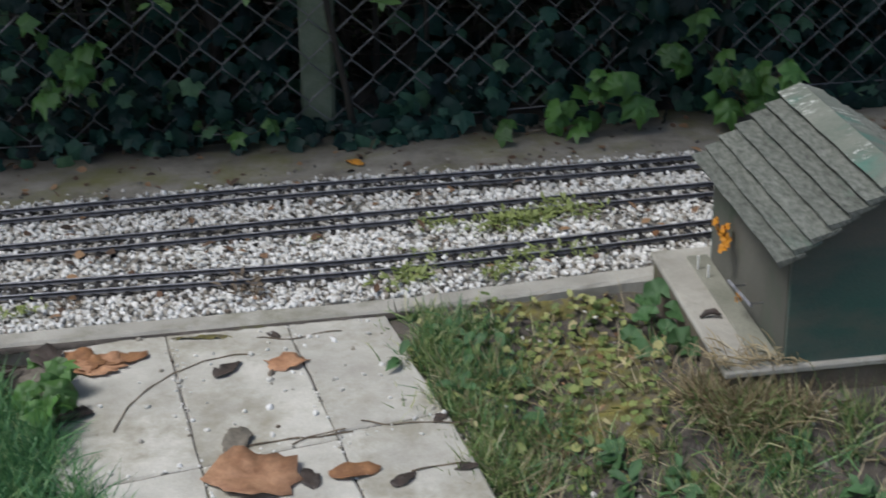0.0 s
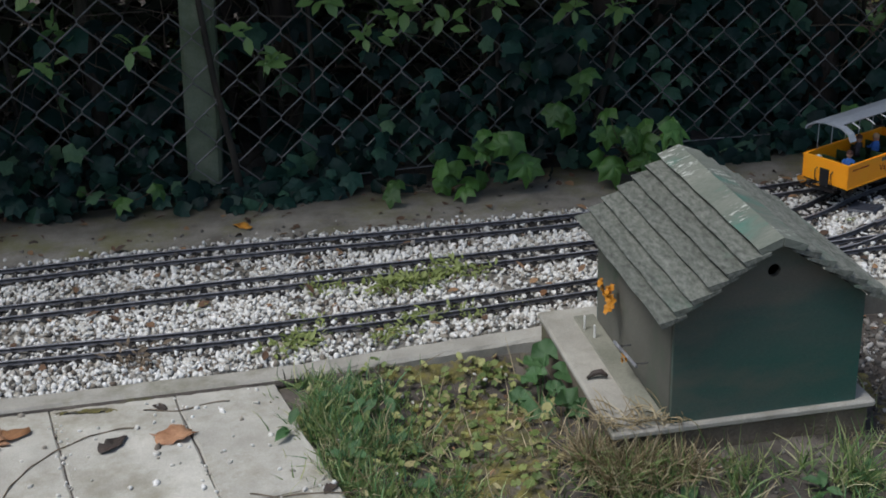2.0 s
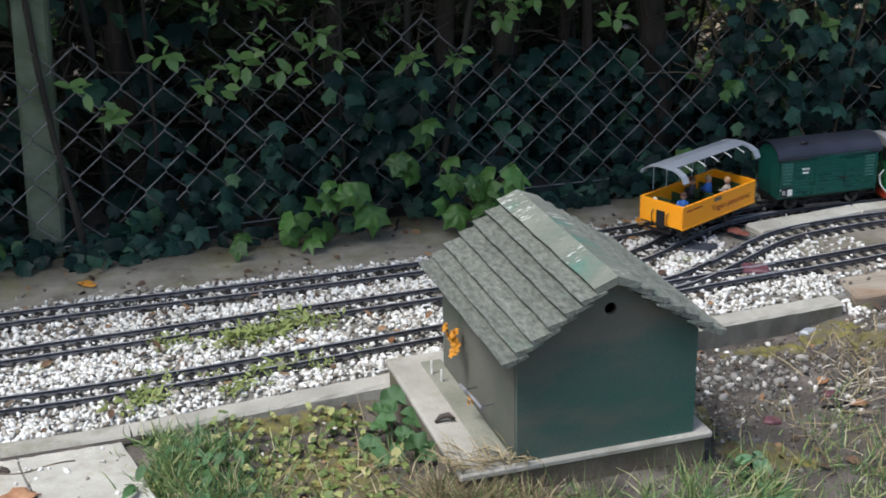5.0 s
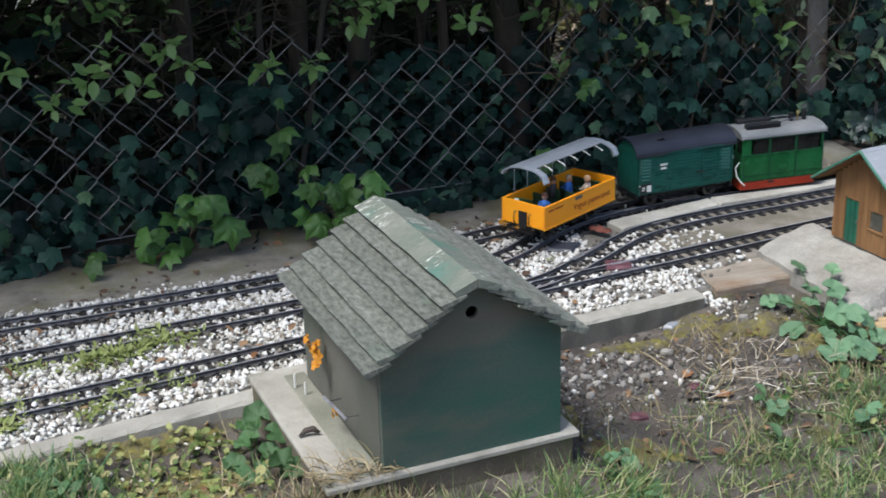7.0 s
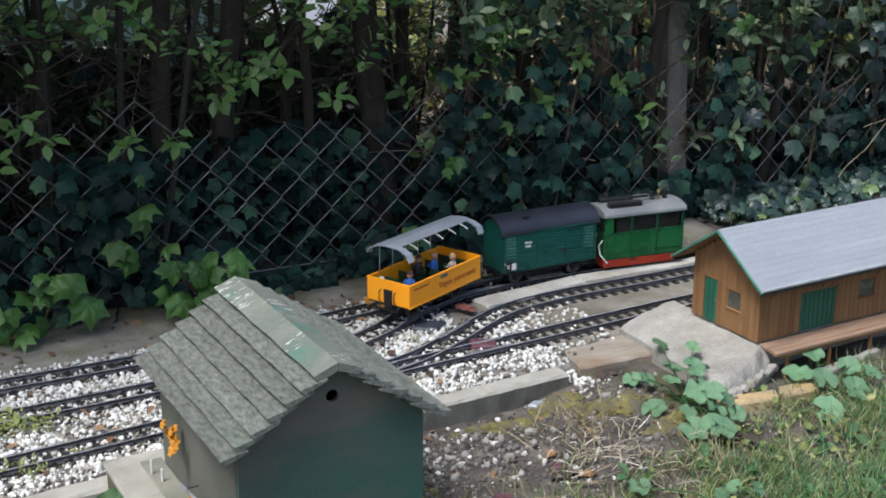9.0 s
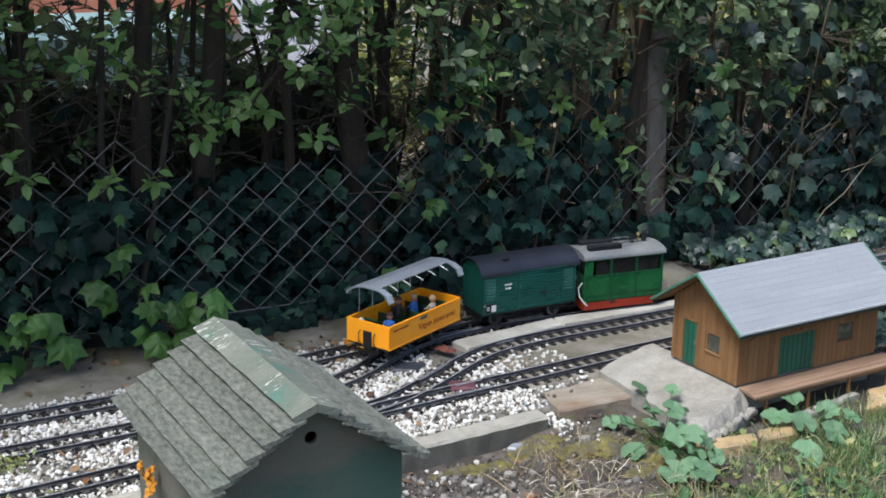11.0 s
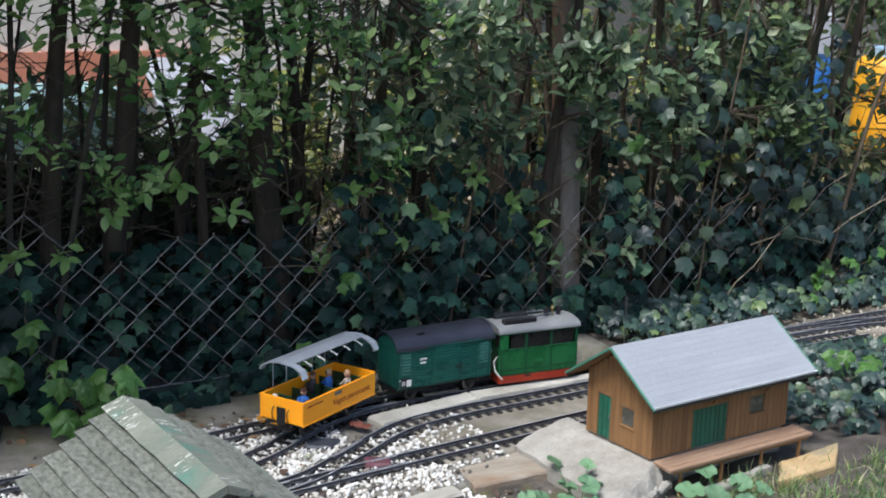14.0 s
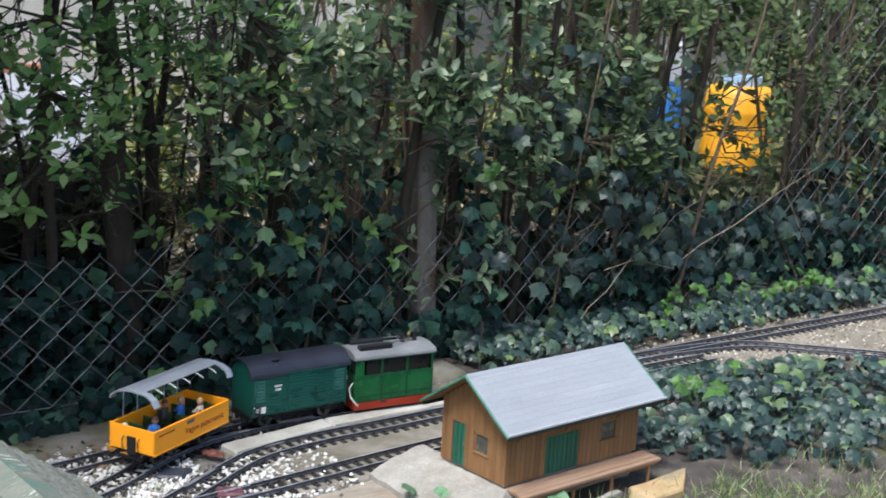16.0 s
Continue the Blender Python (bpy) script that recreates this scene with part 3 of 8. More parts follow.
N = 1500
x, y = RNG.uniform(-1.3, 1.25, N), RNG.uniform(1.85, 2.65, N)
keep = (y > kerb_y(x) + 0.03) & (y < y_on(TRACK_BACK, x) + 0.12) & (np.abs(near_track(x, y) - 0.0235) > 0.008)
x, y = x[keep], y[keep]
stones("dark_chips", x, y, np.full(len(x), -0.006), RNG.uniform(0.004, 0.011, len(x)), GRIT, "brown grit and debris among the white ballast", "grit")
# ---- the hut ----
EARTHY = surface("earthy_concrete", [(0.3, (0.085, 0.066, 0.045)), (0.7, (0.19, 0.155, 0.115))], 12, 0.95, bump=0.9, fine=180, depth=0.003, stain=(0.10, 0.11, 0.045), stain_scale=7)
hut_base = thing("hut_base", pose(0.507, 1.77, 0, 0, 0, 6), "weathered concrete slab on an earth-stained block under the hut", "concrete slab")
part("slab", box((-0.222, -0.179, 0.029), (0.164, 0.215, 0.0395), 0.0025), CONCRETE, hut_base)
part("block", box((-0.217, -0.171, -0.10), (0.158, 0.212, 0.0285), 0.004), EARTHY, hut_base, "earth-stained block")

hut = thing("garden_hut", pose(0.507, 1.77, 0.0365, 0, 0, 6), "small green-painted wooden hut with a weathered lapped board roof", "model hut")
HW, HD, EAVE, RIDGE = 0.136, 0.170, 0.166, 0.272


def gable_panel(y0, y1, hole):
    """A gable wall, with a round hole through it or none."""
    slope = (RIDGE - EAVE) / 0.157
    top = lambda u: RIDGE - 0.012 - slope * abs(u)
    out = [(-HW, 0), (HW, 0), (HW, top(HW)), (0, top(0)), (-HW, top(HW))]
    if not hole:
        return prism(out, y0, y1, 1)
    cx, cz, r, n = hole[0], hole[1], hole[2], 40
    bm = bmesh.new()
    rings = []
    for yy in (y0, y1):
        outer, inner = [], []
        for k in range(n):
            a = 2 * math.pi * k / n
            dx, dz = math.cos(a), math.sin(a)
            best = 9.0
            for (ax, az), (bx, bz) in zip(out, out[1:] + out[:1]):
                ex, ez = bx - ax, bz - az
                den = dx * ez - dz * ex
                if abs(den) < 1e-9:
                    continue
                t = ((ax - cx) * ez - (az - cz) * ex) / den
                s = ((ax - cx) * dz - (az - cz) * dx) / den
                if t > 0 and -1e-6 <= s <= 1 + 1e-6:
                    best = min(best, t)
            outer.append((cx + dx * best, cz + dz * best))
            inner.append(bm.verts.new((cx + dx * r, yy, cz + dz * r)))
        for u, v in out:
            k = min(range(n), key=lambda q: (outer[q][0] - u) ** 2 + (outer[q][1] - v) ** 2)
            outer[k] = (u, v)
        rings.append(([bm.verts.new((u, yy, v)) for u, v in outer], inner))
    (oa, ia), (ob, ib) = rings
    for k in range(n):
        j = (k + 1) % n
        bm.faces.new((oa[k], oa[j], ia[j], ia[k]))
        bm.faces.new((ob[j], ob[k], ib[k], ib[j]))
        bm.faces.new((oa[j], oa[k], ob[k], ob[j]))
        bm.faces.new((ia[k], ia[j], ib[j], ib[k]))
    return bm


part("wall", gable_panel(-HD, -HD + 0.007, (0.0, 0.218, 0.0090)), SHED_WALL, hut, "dark green gable board with a round hole")
part("wall", gable_panel(HD - 0.007, HD, None), SHED_WALL, hut)
for s in (-1, 1):
    part("wall", box((s * HW - (0.007 if s > 0 else 0.0015), -HD + 0.0075, 0), (s * HW + (0.0015 if s > 0 else 0.007), HD - 0.0075, EAVE + 0.002), 0.001), SHED_SIDE, hut, "grey-green side board")
part("floor_board", box((-0.172, -HD + 0.002, -0.0005), (-HW - 0.002, HD + 0.01, 0.0062), 0.0015), PLINTH, hut, "mossy board along the hut's foot")
SL = math.hypot(0.157, RIDGE - EAVE)
PITCH = math.degrees(math.atan2(RIDGE - EAVE, 0.157))
cuts = [SL * q for q in (0.0, 0.155, 0.290, 0.435, 0.580, 0.735, 0.875, 1.0)]
for s in (-1, 1):
    for k, (a, b) in enumerate(zip(cuts, cuts[1:])):
        bm = bmesh.new()
        over, rise = (0.0, 0.0105) if k == 0 else (0.012, 0.0036)
        lap = rise * math.tan(radians(PITCH)) - 0.0003 if k == 0 else over
        ya, yb = -0.194 + random.uniform(-0.002, 0.002), 0.194 + random.uniform(-0.003, 0.003)
        n = 12
        rings = []
        for i in range(n + 1):
            yy = ya + (yb - ya) * i / n
            w = lambda q: 0.0007 * math.sin(i * 1.7 + q * 2.3 + k * 4.1)
            rings.append([bm.verts.new(p) for p in (((a - over), yy, 0.0005), (b + w(1), yy, 0.0078 + w(2) * 0.4), (b + w(1), yy, 0.0182 + w(3) * 0.6), (a - lap, yy, rise + (0 if k == 0 else w(4) * 0.4)))])
        for p, q in zip(rings, rings[1:]):
            for e in range(4):
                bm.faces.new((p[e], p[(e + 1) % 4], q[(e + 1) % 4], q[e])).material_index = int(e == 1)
        bm.faces.new(rings[0][::-1])
        bm.faces.new(rings[-1])
        if s < 0:
            m = Matrix.Translation((0, 0, RIDGE - 0.010)) @ Euler((0, radians(PITCH), 0)).to_matrix().to_4x4() @ Matrix.Diagonal((1, 1, 1, 1))
            m = Matrix.Diagonal((-1, 1, 1, 1)) @ m
        else:
            m = Matrix.Translation((0, 0, RIDGE - 0.010)) @ Euler((0, radians(PITCH), 0)).to_matrix().to_4x4()
        bmesh.ops.transform(bm, matrix=m, verts=bm.verts)
        board = part("roof_board", bm, SHED_RIDGE if k == 0 else SHED_ROOF, hut, "greenish ridge board with flaking white paint" if k == 0 else "")
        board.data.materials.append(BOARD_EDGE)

# ---- goods shed ----
DARK_TRIM = surface("dark_gutter", [(0.3, (0.012, 0.016, 0.014)), (0.7, (0.03, 0.036, 0.032))], 20, 0.5, bump=0.1)
TIMBER = surface("stained_timber", [(0.3, (0.160, 0.074, 0.025)), (0.7, (0.315, 0.165, 0.064))], 18, 0.75, bump=0.5, fine=260, vary=0.16, stretch=(1, 1, 0.15), depth=0.0008)
TIMBER_PALE = surface("pale_board", [(0.3, (0.24, 0.14, 0.085)), (0.7, (0.38, 0.25, 0.165))], 25, 0.75, bump=0.5, fine=260, vary=0.2, stretch=(0.2, 1, 1))
GREEN_PAINT = surface("green_paint", [(0.3, (0.008, 0.085, 0.05)), (0.7, (0.015, 0.13, 0.078))], 20, 0.5, bump=0.15, vary=0.2)
GREEN_TRIM = surface("green_trim", [(0.3, (0.035, 0.14, 0.095)), (0.7, (0.085, 0.23, 0.165))], 20, 0.55, bump=0.15)
SLATE = surface("grey_roof_sheet", [(0.3, (0.265, 0.281, 0.302)), (0.7, (0.325, 0.342, 0.366))], 5, 0.45, bump=0.06, fine=300, vary=0.015)
WHITE_EDGE = surface("pale_edge", [(0.3, (0.5, 0.51, 0.52)), (0.7, (0.66, 0.67, 0.68))], 20, 0.6, bump=0.1)
PANE_DUSTY = surface("dusty_pane", [(0.3, (0.055, 0.055, 0.045)), (0.7, (0.11, 0.11, 0.09))], 30, 0.25, bump=0.05)
GLASS_DARK = surface("dark_pane", [(0.3, (0.012, 0.012, 0.012)), (0.7, (0.025, 0.025, 0.022))], 30, 0.12, bump=0.0)
MORTAR = surface("pale_mortar", [(0.3, (0.235, 0.218, 0.188)), (0.7, (0.40, 0.382, 0.342))], 14, 0.95, bump=0.8, fine=180, depth=0.003)
SANDSTONE = surface("yellow_sandstone", [(0.3, (0.34, 0.23, 0.10)), (0.7, (0.55, 0.40, 0.22))], 14, 0.9, bump=0.5, fine=240, stain=(0.22, 0.19, 0.12))
gs = thing("goods_shed", pose(1.492, 2.001, 0.036, 0, 0, 8), "model goods shed, brown timber, green doors and grey roof", "model building")
GL, GD, GE, GR = 0.372, 0.186, 0.118, 0.204
g_slope = (GR - GE) / 0.128


def planked(outer, openings, place, along_top):
    """Upright planks side by side on a wall; each is cut short at the openings."""
    n = round(outer / 0.0135)
    for i in range(n):
        a, b = outer * i / n + 0.00018, outer * (i + 1) / n - 0.00018
        mid = (a + b) / 2
        z0, runs = 0.0, []
        for oa, ob, lo, hi in sorted(openings, key=lambda o: o[2]):
            if oa < mid < ob:
                runs.append((z0, lo))
                z0 = hi
        runs.append((z0, along_top(mid)))
        for lo, hi in runs:
            if hi - lo > 0.003:
                bm = box((a, 0, lo), (b, 0.004, hi), 0.0005)
                part("plank", bm, TIMBER, place)


front = part("front_wall", box((0.004, 0.0045, 0), (GL - 0.004, 0.007, 0.135)), TIMBER, gs, "dark brown planked front wall")
planked(GL, [(0.104, 0.205, 0.0, 0.082), (0.262, 0.312, 0.040, 0.082)], front, lambda u: 0.132)
end_wall = part("gable_wall", prism([(0.0045, 0), (GD - 0.0045, 0), (GD - 0.0045, 0.135), (GD / 2, 0.192), (0.0045, 0.135)], 0.0045, 0.007, 0), TIMBER, gs, "brown planked gable wall")
n = 14
for i in range(n):
    a, b = GD * i / n + 0.00018, GD * (i + 1) / n - 0.00018
    mid = (a + b) / 2
    top = 0.195 - abs(mid - GD / 2) * g_slope
    segs = [(0, top)]
    if 0.113 < mid < 0.157:
        segs = [(0.092, top)]
    if 0.049 < mid < 0.090:
        segs = [(0, 0.042), (0.084, top)]
    for lo, hi in segs:
        part("plank", box((0, a, lo), (0.004, b, hi), 0.0005), TIMBER, end_wall)
part("back_wall", box((0.0045, GD - 0.006, 0), (GL - 0.0045, GD, 0.135)), TIMBER, gs)
part("gable_wall", prism([(0.001, 0), (GD - 0.001, 0), (GD - 0.001, 0.138), (GD / 2, 0.195), (0.001, 0.138)], GL - 0.006, GL - 0.0005, 0), TIMBER, gs)
for cx, cy in ((-0.0015, -0.0015), (GL - 0.0045, -0.0015), (-0.0015, GD - 0.0045)):
    part("corner_post", box((cx, cy, 0), (cx + 0.006, cy + 0.006, 0.131), 0.0006), TIMBER, gs)


def model_door(m, w, h, label):
    d = part("door", box((0, 0, 0.001), (w, 0.003, h), 0.0005), GREEN_PAINT, gs, label, m=m)
    k = max(3, round(w / 0.012))
    for i in range(k):
        part("board", box((w * i / k + 0.0006, -0.0018, 0.002), (w * (i + 1) / k - 0.0006, 0.0, h - 0.001), 0.0005), GREEN_PAINT, d)
    part("handle", box((w - 0.007, -0.0045, h * 0.5), (w - 0.004, -0.0018, h * 0.58), 0.0006), WIRE, d, "tiny metal handle")
    for lo, hi in (((-0.004, -0.003, 0), (0, 0.001, h + 0.004)), ((w, -0.003, 0), (w + 0.004, 0.001, h + 0.004)), ((0, -0.003, h), (w, 0.001, h + 0.004))):
        part("door_frame", box(lo, hi, 0.0005), TIMBER, d)


def model_window(m, w, h):
    d = part("window", box((0, 0.001, 0), (w, 0.002, h)), PANE_DUSTY, gs, "small dusty window in a brown frame", m=m)
    for lo, hi in (((-0.003, -0.002, -0.003), (0, 0.002, h + 0.003)), ((w, -0.002, -0.003), (w + 0.003, 0.002, h + 0.003)), ((0, -0.002, h), (w, 0.002, h + 0.003)), ((-0.004, -0.004, -0.004), (w + 0.004, 0.002, 0))):
        part("window_frame", box(lo, hi, 0.0004), TIMBER, d)


model_door(pose(0.106, 0.002, 0), 0.097, 0.080, "wide green boarded goods door")
model_window(pose(0.265, 0.002, 0.043), 0.044, 0.036)
turned = lambda y, z: Matrix.Translation((0.002, y, z)) @ Euler((0, 0, radians(-90))).to_matrix().to_4x4()
model_door(turned(0.155, 0), 0.040, 0.089, "narrow green boarded side door")
model_window(turned(0.088, 0.045), 0.037, 0.036)
part("attic_back", box((0.05, 0.04, 0.001), (0.30, 0.15, 0.006)), TIMBER, gs)
g_len = math.hypot(0.128, GR - GE)
for s in (-1, 1):
    m = Matrix.Translation((0, GD / 2, GR - 0.004)) @ Euler((radians(-s * math.degrees(math.atan(g_slope))), 0, 0)).to_matrix().to_4x4()
    rows = 11
    for k in range(rows):
        a, b = g_len * k / rows, g_len * (k + 1) / rows
        lo, hi = sorted((s * (a - (0.002 if k else 0)), s * b))
        bm = bmesh.new()
        ring = [((-0.03, s * (a - (0.003 if k else 0)), 0.0010), (-0.03, s * b, 0.0015), (-0.03, s * b, 0.00295), (-0.03, s * (a - (0.003 if k else 0)), 0.0026))]
        lov = [bm.verts.new(p) for p in ring[0]]
        hiv = [bm.verts.new((0.416, p[1], p[2])) for p in ring[0]]
        for e in range(4):
            bm.faces.new((lov[e], lov[(e + 1) % 4], hiv[(e + 1) % 4], hiv[e]))
        bm.faces.new(lov[::-1])
        bm.faces.new(hiv)
        part("roof_strip", bm, SLATE, gs, m=m)
    lo, hi = sorted((0.0, s * (g_len + 0.001)))
    for xx in (-0.0345, 0.4165):
        part("bargeboard", box((xx, lo, -0.0012), (xx + 0.004, hi, 0.0036), 0.0006), GREEN_TRIM, gs, "green painted bargeboard", m=m)
    lo, hi = sorted((s * (g_len - 0.002), s * (g_len + 0.001)))
    part("fascia", box((-0.03, lo, -0.009), (0.416, hi, -0.0005), 0.0005), DARK_TRIM, gs, "dark gutter board under the eave", m=m)
    part("soffit", box((-0.029, *sorted((0.001 * s, s * (g_len - 0.003)))[:1], -0.003), (0.415, sorted((0.001 * s, s * (g_len - 0.003)))[1], 0.0005)), TIMBER, gs, m=m)
part("eave_strip", box((-0.03, -0.0372, GE - 0.0005), (0.416, -0.0358, GE + 0.0035), 0.0004), WHITE_EDGE, gs, "pale edge strip along the eave")
part("ridge_strip", prism([(GD / 2 - 0.006, GR - 0.004), (GD / 2, GR + 0.0012), (GD / 2 + 0.006, GR - 0.004), (GD / 2, GR - 0.002)], -0.03, 0.416, 0), SLATE, gs)
for xx in (0.03, 0.16, 0.31):
    part("roof_bracket", tube([(xx, 0.0, 0.085), (xx, -0.022, 0.115)], 0.0017, 4), TIMBER, gs)

plinth = part("stone_plinth", box((0.006, 0.008, -0.10), (GL + 0.004, GD, -0.0005), 0.004), MORTAR)
plinth.matrix_basis = pose(1.492, 2.001, 0.0355, 0, 0, 8)
tagged(plinth, "rough pale stone plinth under the goods shed", "plinth")
plat = thing("loading_platform", pose(1.492, 2.001, 0.036, 0, 0, 8), "narrow brown boarded loading platform along the goods shed", "platform")
for k in range(4):
    part("board", box((0.003 - k * 0.002, -0.004 - 0.0135 * (k + 1), -0.008), (0.392 + random.uniform(-0.002, 0.002), -0.0045 - 0.0135 * k, -0.0015 + random.uniform(-0.0005, 0.0005)), 0.0008), TIMBER_PALE, plat)
for xx in (0.03, 0.14, 0.25, 0.36):
    part("leg", box((xx, -0.052, -0.088), (xx + 0.006, -0.046, -0.0085), 0.0008), TIMBER, plat)
part("beam", box((0.01, -0.054, -0.015), (0.385, -0.0525, -0.0085)), TIMBER, plat)

# ---- mortar ramp beside it ----
bm = bmesh.new()
nu, nv, grid = 34, 60, []
for j in range(nv + 1):
    v = j / nv
    L, R = Vector((1.333, 2.240)).lerp(Vector((1.350, 1.905)), v), Vector((1.474, 2.272)).lerp(Vector((1.505, 1.965)), v)
    row = []
    for i in range(nu + 1):
        u = i / nu
        p = L.lerp(R, u)
        z = 0.002 + 0.030 * u ** 0.9 + 0.004 * noise.noise((p.x * 30, p.y * 30, 1)) + 0.0012 * noise.noise((p.x * 90, p.y * 90, 4)) + 0.0007 * noise.noise((p.x * 230, p.y * 230, 4))
        fall = max(0, v - 0.89 + 0.04 * noise.noise((p.x * 40, p.y * 40, 6))) / 0.11
        z -= (0.022 + 0.030 * u) * fall ** 2.2 + 0.012 * fall * abs(noise.noise((p.x * 70, p.y * 70, 3)))
        wob = 0.004 * noise.noise((p.x * 25, p.y * 25, 8))
        row.append(bm.verts.new((p.x + wob, p.y + wob + 0.012 * math.sin(u * 3.1) * (v - 0.5) * -1, z)))
    grid.append(row)
for j in range(nv):
    for i in range(nu):
        bm.faces.new((grid[j][i], grid[j][i + 1], grid[j + 1][i + 1], grid[j + 1][i]))
edge = grid[0] + [r[-1] for r in grid[1:]] + grid[-1][-2::-1] + [r[0] for r in grid[-2:0:-1]]
low = [bm.verts.new((v.co.x, v.co.y, -0.09)) for v in edge]
for k in range(len(edge)):
    j = (k + 1) % len(edge)
    bm.faces.new((edge[k], low[k], low[j], edge[j]))
ramp = thing("mortar_ramp", pose(0, 0, 0), "rough pale mortar ramp with a broken edge beside the shed", "ramp")
part("ramp_slab", bm, MORTAR, ramp)
g = random.Random(8)
for k in range(16):
    u = (k + g.uniform(-0.3, 0.3)) / 15
    c = Vector((1.350, 1.898)).lerp(Vector((1.508, 1.962)), u)
    bm = bmesh.new()
    bmesh.ops.create_icosphere(bm, subdivisions=2, radius=1)
    w, d, h = g.uniform(0.008, 0.017), g.uniform(0.006, 0.011), g.uniform(0.006, 0.012)
    for v in bm.verts:
        q = 1 + 0.35 * noise.noise((v.co.x * 1.6 + k * 3, v.co.y * 1.6, v.co.z * 1.6))
        v.co = Vector((v.co.x * w * q, v.co.y * d * q, max(-0.7, min(0.7, v.co.z)) * h * q))
    part("rubble", bm, MORTAR, ramp, "broken lump of mortar", m=pose(c.x, c.y + g.uniform(-0.006, 0.008), -0.026 + 0.018 * u + g.uniform(-0.004, 0.010), g.uniform(-15, 15), g.uniform(-15, 15), g.uniform(0, 360)))


# ---- stones, blocks and boards ----
def rough_block(name, corners, z0, z1, material, label, category, seed, group=""):
    """A flat stone or board: an outline of four corners, edges worn, top uneven."""
    bm = bmesh.new()
    n = 7
    c = [Vector(p) for p in corners]
    ring = []
    for k in range(4):
        for i in range(n):
            p = c[k].lerp(c[(k + 1) % 4], i / n)
            p = p + Vector((noise.noise((p.x * 40, p.y * 40, seed)), noise.noise((p.x * 40, p.y * 40, seed + 5)))) * 0.003
            ring.append(p)
    mid = sum(ring, Vector((0, 0))) / len(ring)
    lv = [bm.verts.new((p.x, p.y, z0)) for p in ring]
    mv = [bm.verts.new((p.x, p.y, z1 - 0.004)) for p in ring]
    tv = [bm.verts.new((*(p + (mid - p).normalized() * 0.004), z1 + 0.0012 * noise.noise((p.x * 60, p.y * 60, seed)))) for p in ring]
    iv = [bm.verts.new((*p.lerp(mid, 0.5), z1 + 0.0015 * noise.noise((p.x * 60, p.y * 60, seed + 2)))) for p in ring]
    for a, b in ((lv, mv), (mv, tv), (tv, iv)):
        for k in range(len(ring)):
            j = (k + 1) % len(ring)
            bm.faces.new((a[k], a[j], b[j], b[k]))
    bm.faces.new(iv)
    return tagged(part(name, bm, material), label, category, group)


WOOD_OLD = surface("old_wood", [(0.3, (0.20, 0.165, 0.125)), (0.7, (0.38, 0.335, 0.275))], 14, 0.9, bump=0.8, fine=180, depth=0.002, stretch=(0.3, 1, 1), stain=(0.20, 0.125, 0.075), stain_scale=9, stain_cut=(0.52, 0.7))
SLATE_DARK = surface("dark_slate", [(0.3, (0.02, 0.024, 0.035)), (0.7, (0.045, 0.05, 0.065))], 20, 0.5, bump=0.4)
SLATE_RED = surface("maroon_slate", [(0.3, (0.085, 0.03, 0.04)), (0.7, (0.16, 0.06, 0.075))], 20, 0.6, bump=0.4)
rough_block("wooden_block", [(1.186, 2.203), (1.338, 2.236), (1.362, 2.125), (1.178, 2.112)], -0.075, -0.009, WOOD_OLD, "old pale wooden block with a worn brown front", "wooden block", 3)
rough_block("concrete_plank", [(1.142, 2.458), (1.40, 2.522), (1.40, 2.572), (1.130, 2.514)], -0.030, 0.0, SLAB, "long pale concrete strip laid between two tracks", "concrete strip", 5, "concrete strips")
rough_block("concrete_plank", [(1.403, 2.524), (1.80, 2.560), (1.80, 2.590), (1.403, 2.573)], -0.030, 0.0, SLAB, "long pale concrete strip laid between two tracks", "concrete strip", 7, "concrete strips")
rough_block("slate_tile", [(0.942, 2.413), (0.995, 2.385), (1.030, 2.422), (0.978, 2.447)], -0.010, -0.002, SLATE_DARK, "broken piece of dark blue slate lying on ballast", "slate piece", 9)
rough_block("slate_tile", [(1.020, 2.268), (1.070, 2.258), (1.084, 2.296), (1.032, 2.306)], -0.010, -0.0005, SLATE_RED, "broken piece of maroon slate beside the turnout", "slate piece", 11)
rough_block("stone_slab", [(1.725, 1.905), (1.895, 1.932), (1.985, 2.022), (1.800, 1.988)], -0.08, -0.010, SANDSTONE, "flat yellow sandstone slab beside the goods shed", "stone slab", 13, "sandstone slabs")
rough_block("stone_slab", [(1.336, 1.880), (1.452, 1.866), (1.470, 1.902), (1.350, 1.916)], -0.08, -0.015, SANDSTONE, "flat yellow sandstone below the mortar ramp", "stone slab", 15, "sandstone slabs")
rough_block("stone_slab", [(1.460, 1.868), (1.540, 1.870), (1.552, 1.908), (1.480, 1.910)], -0.08, -0.012, SANDSTONE, "small yellow sandstone below the mortar ramp", "stone slab", 17, "sandstone slabs")
rough_block("stone_slab", [(1.565, 1.918), (1.632, 1.930), (1.632, 1.952), (1.565, 1.942)], -0.08, -0.010, MORTAR, "narrow grey stone in front of the platform", "stone slab", 19, "sandstone slabs")
rough_block("stone_slab", [(1.640, 1.938), (1.770, 1.975), (1.768, 1.990), (1.640, 1.956)], -0.08, -0.010, MORTAR, "narrow grey stone in front of the platform", "stone slab", 21, "sandstone slabs")
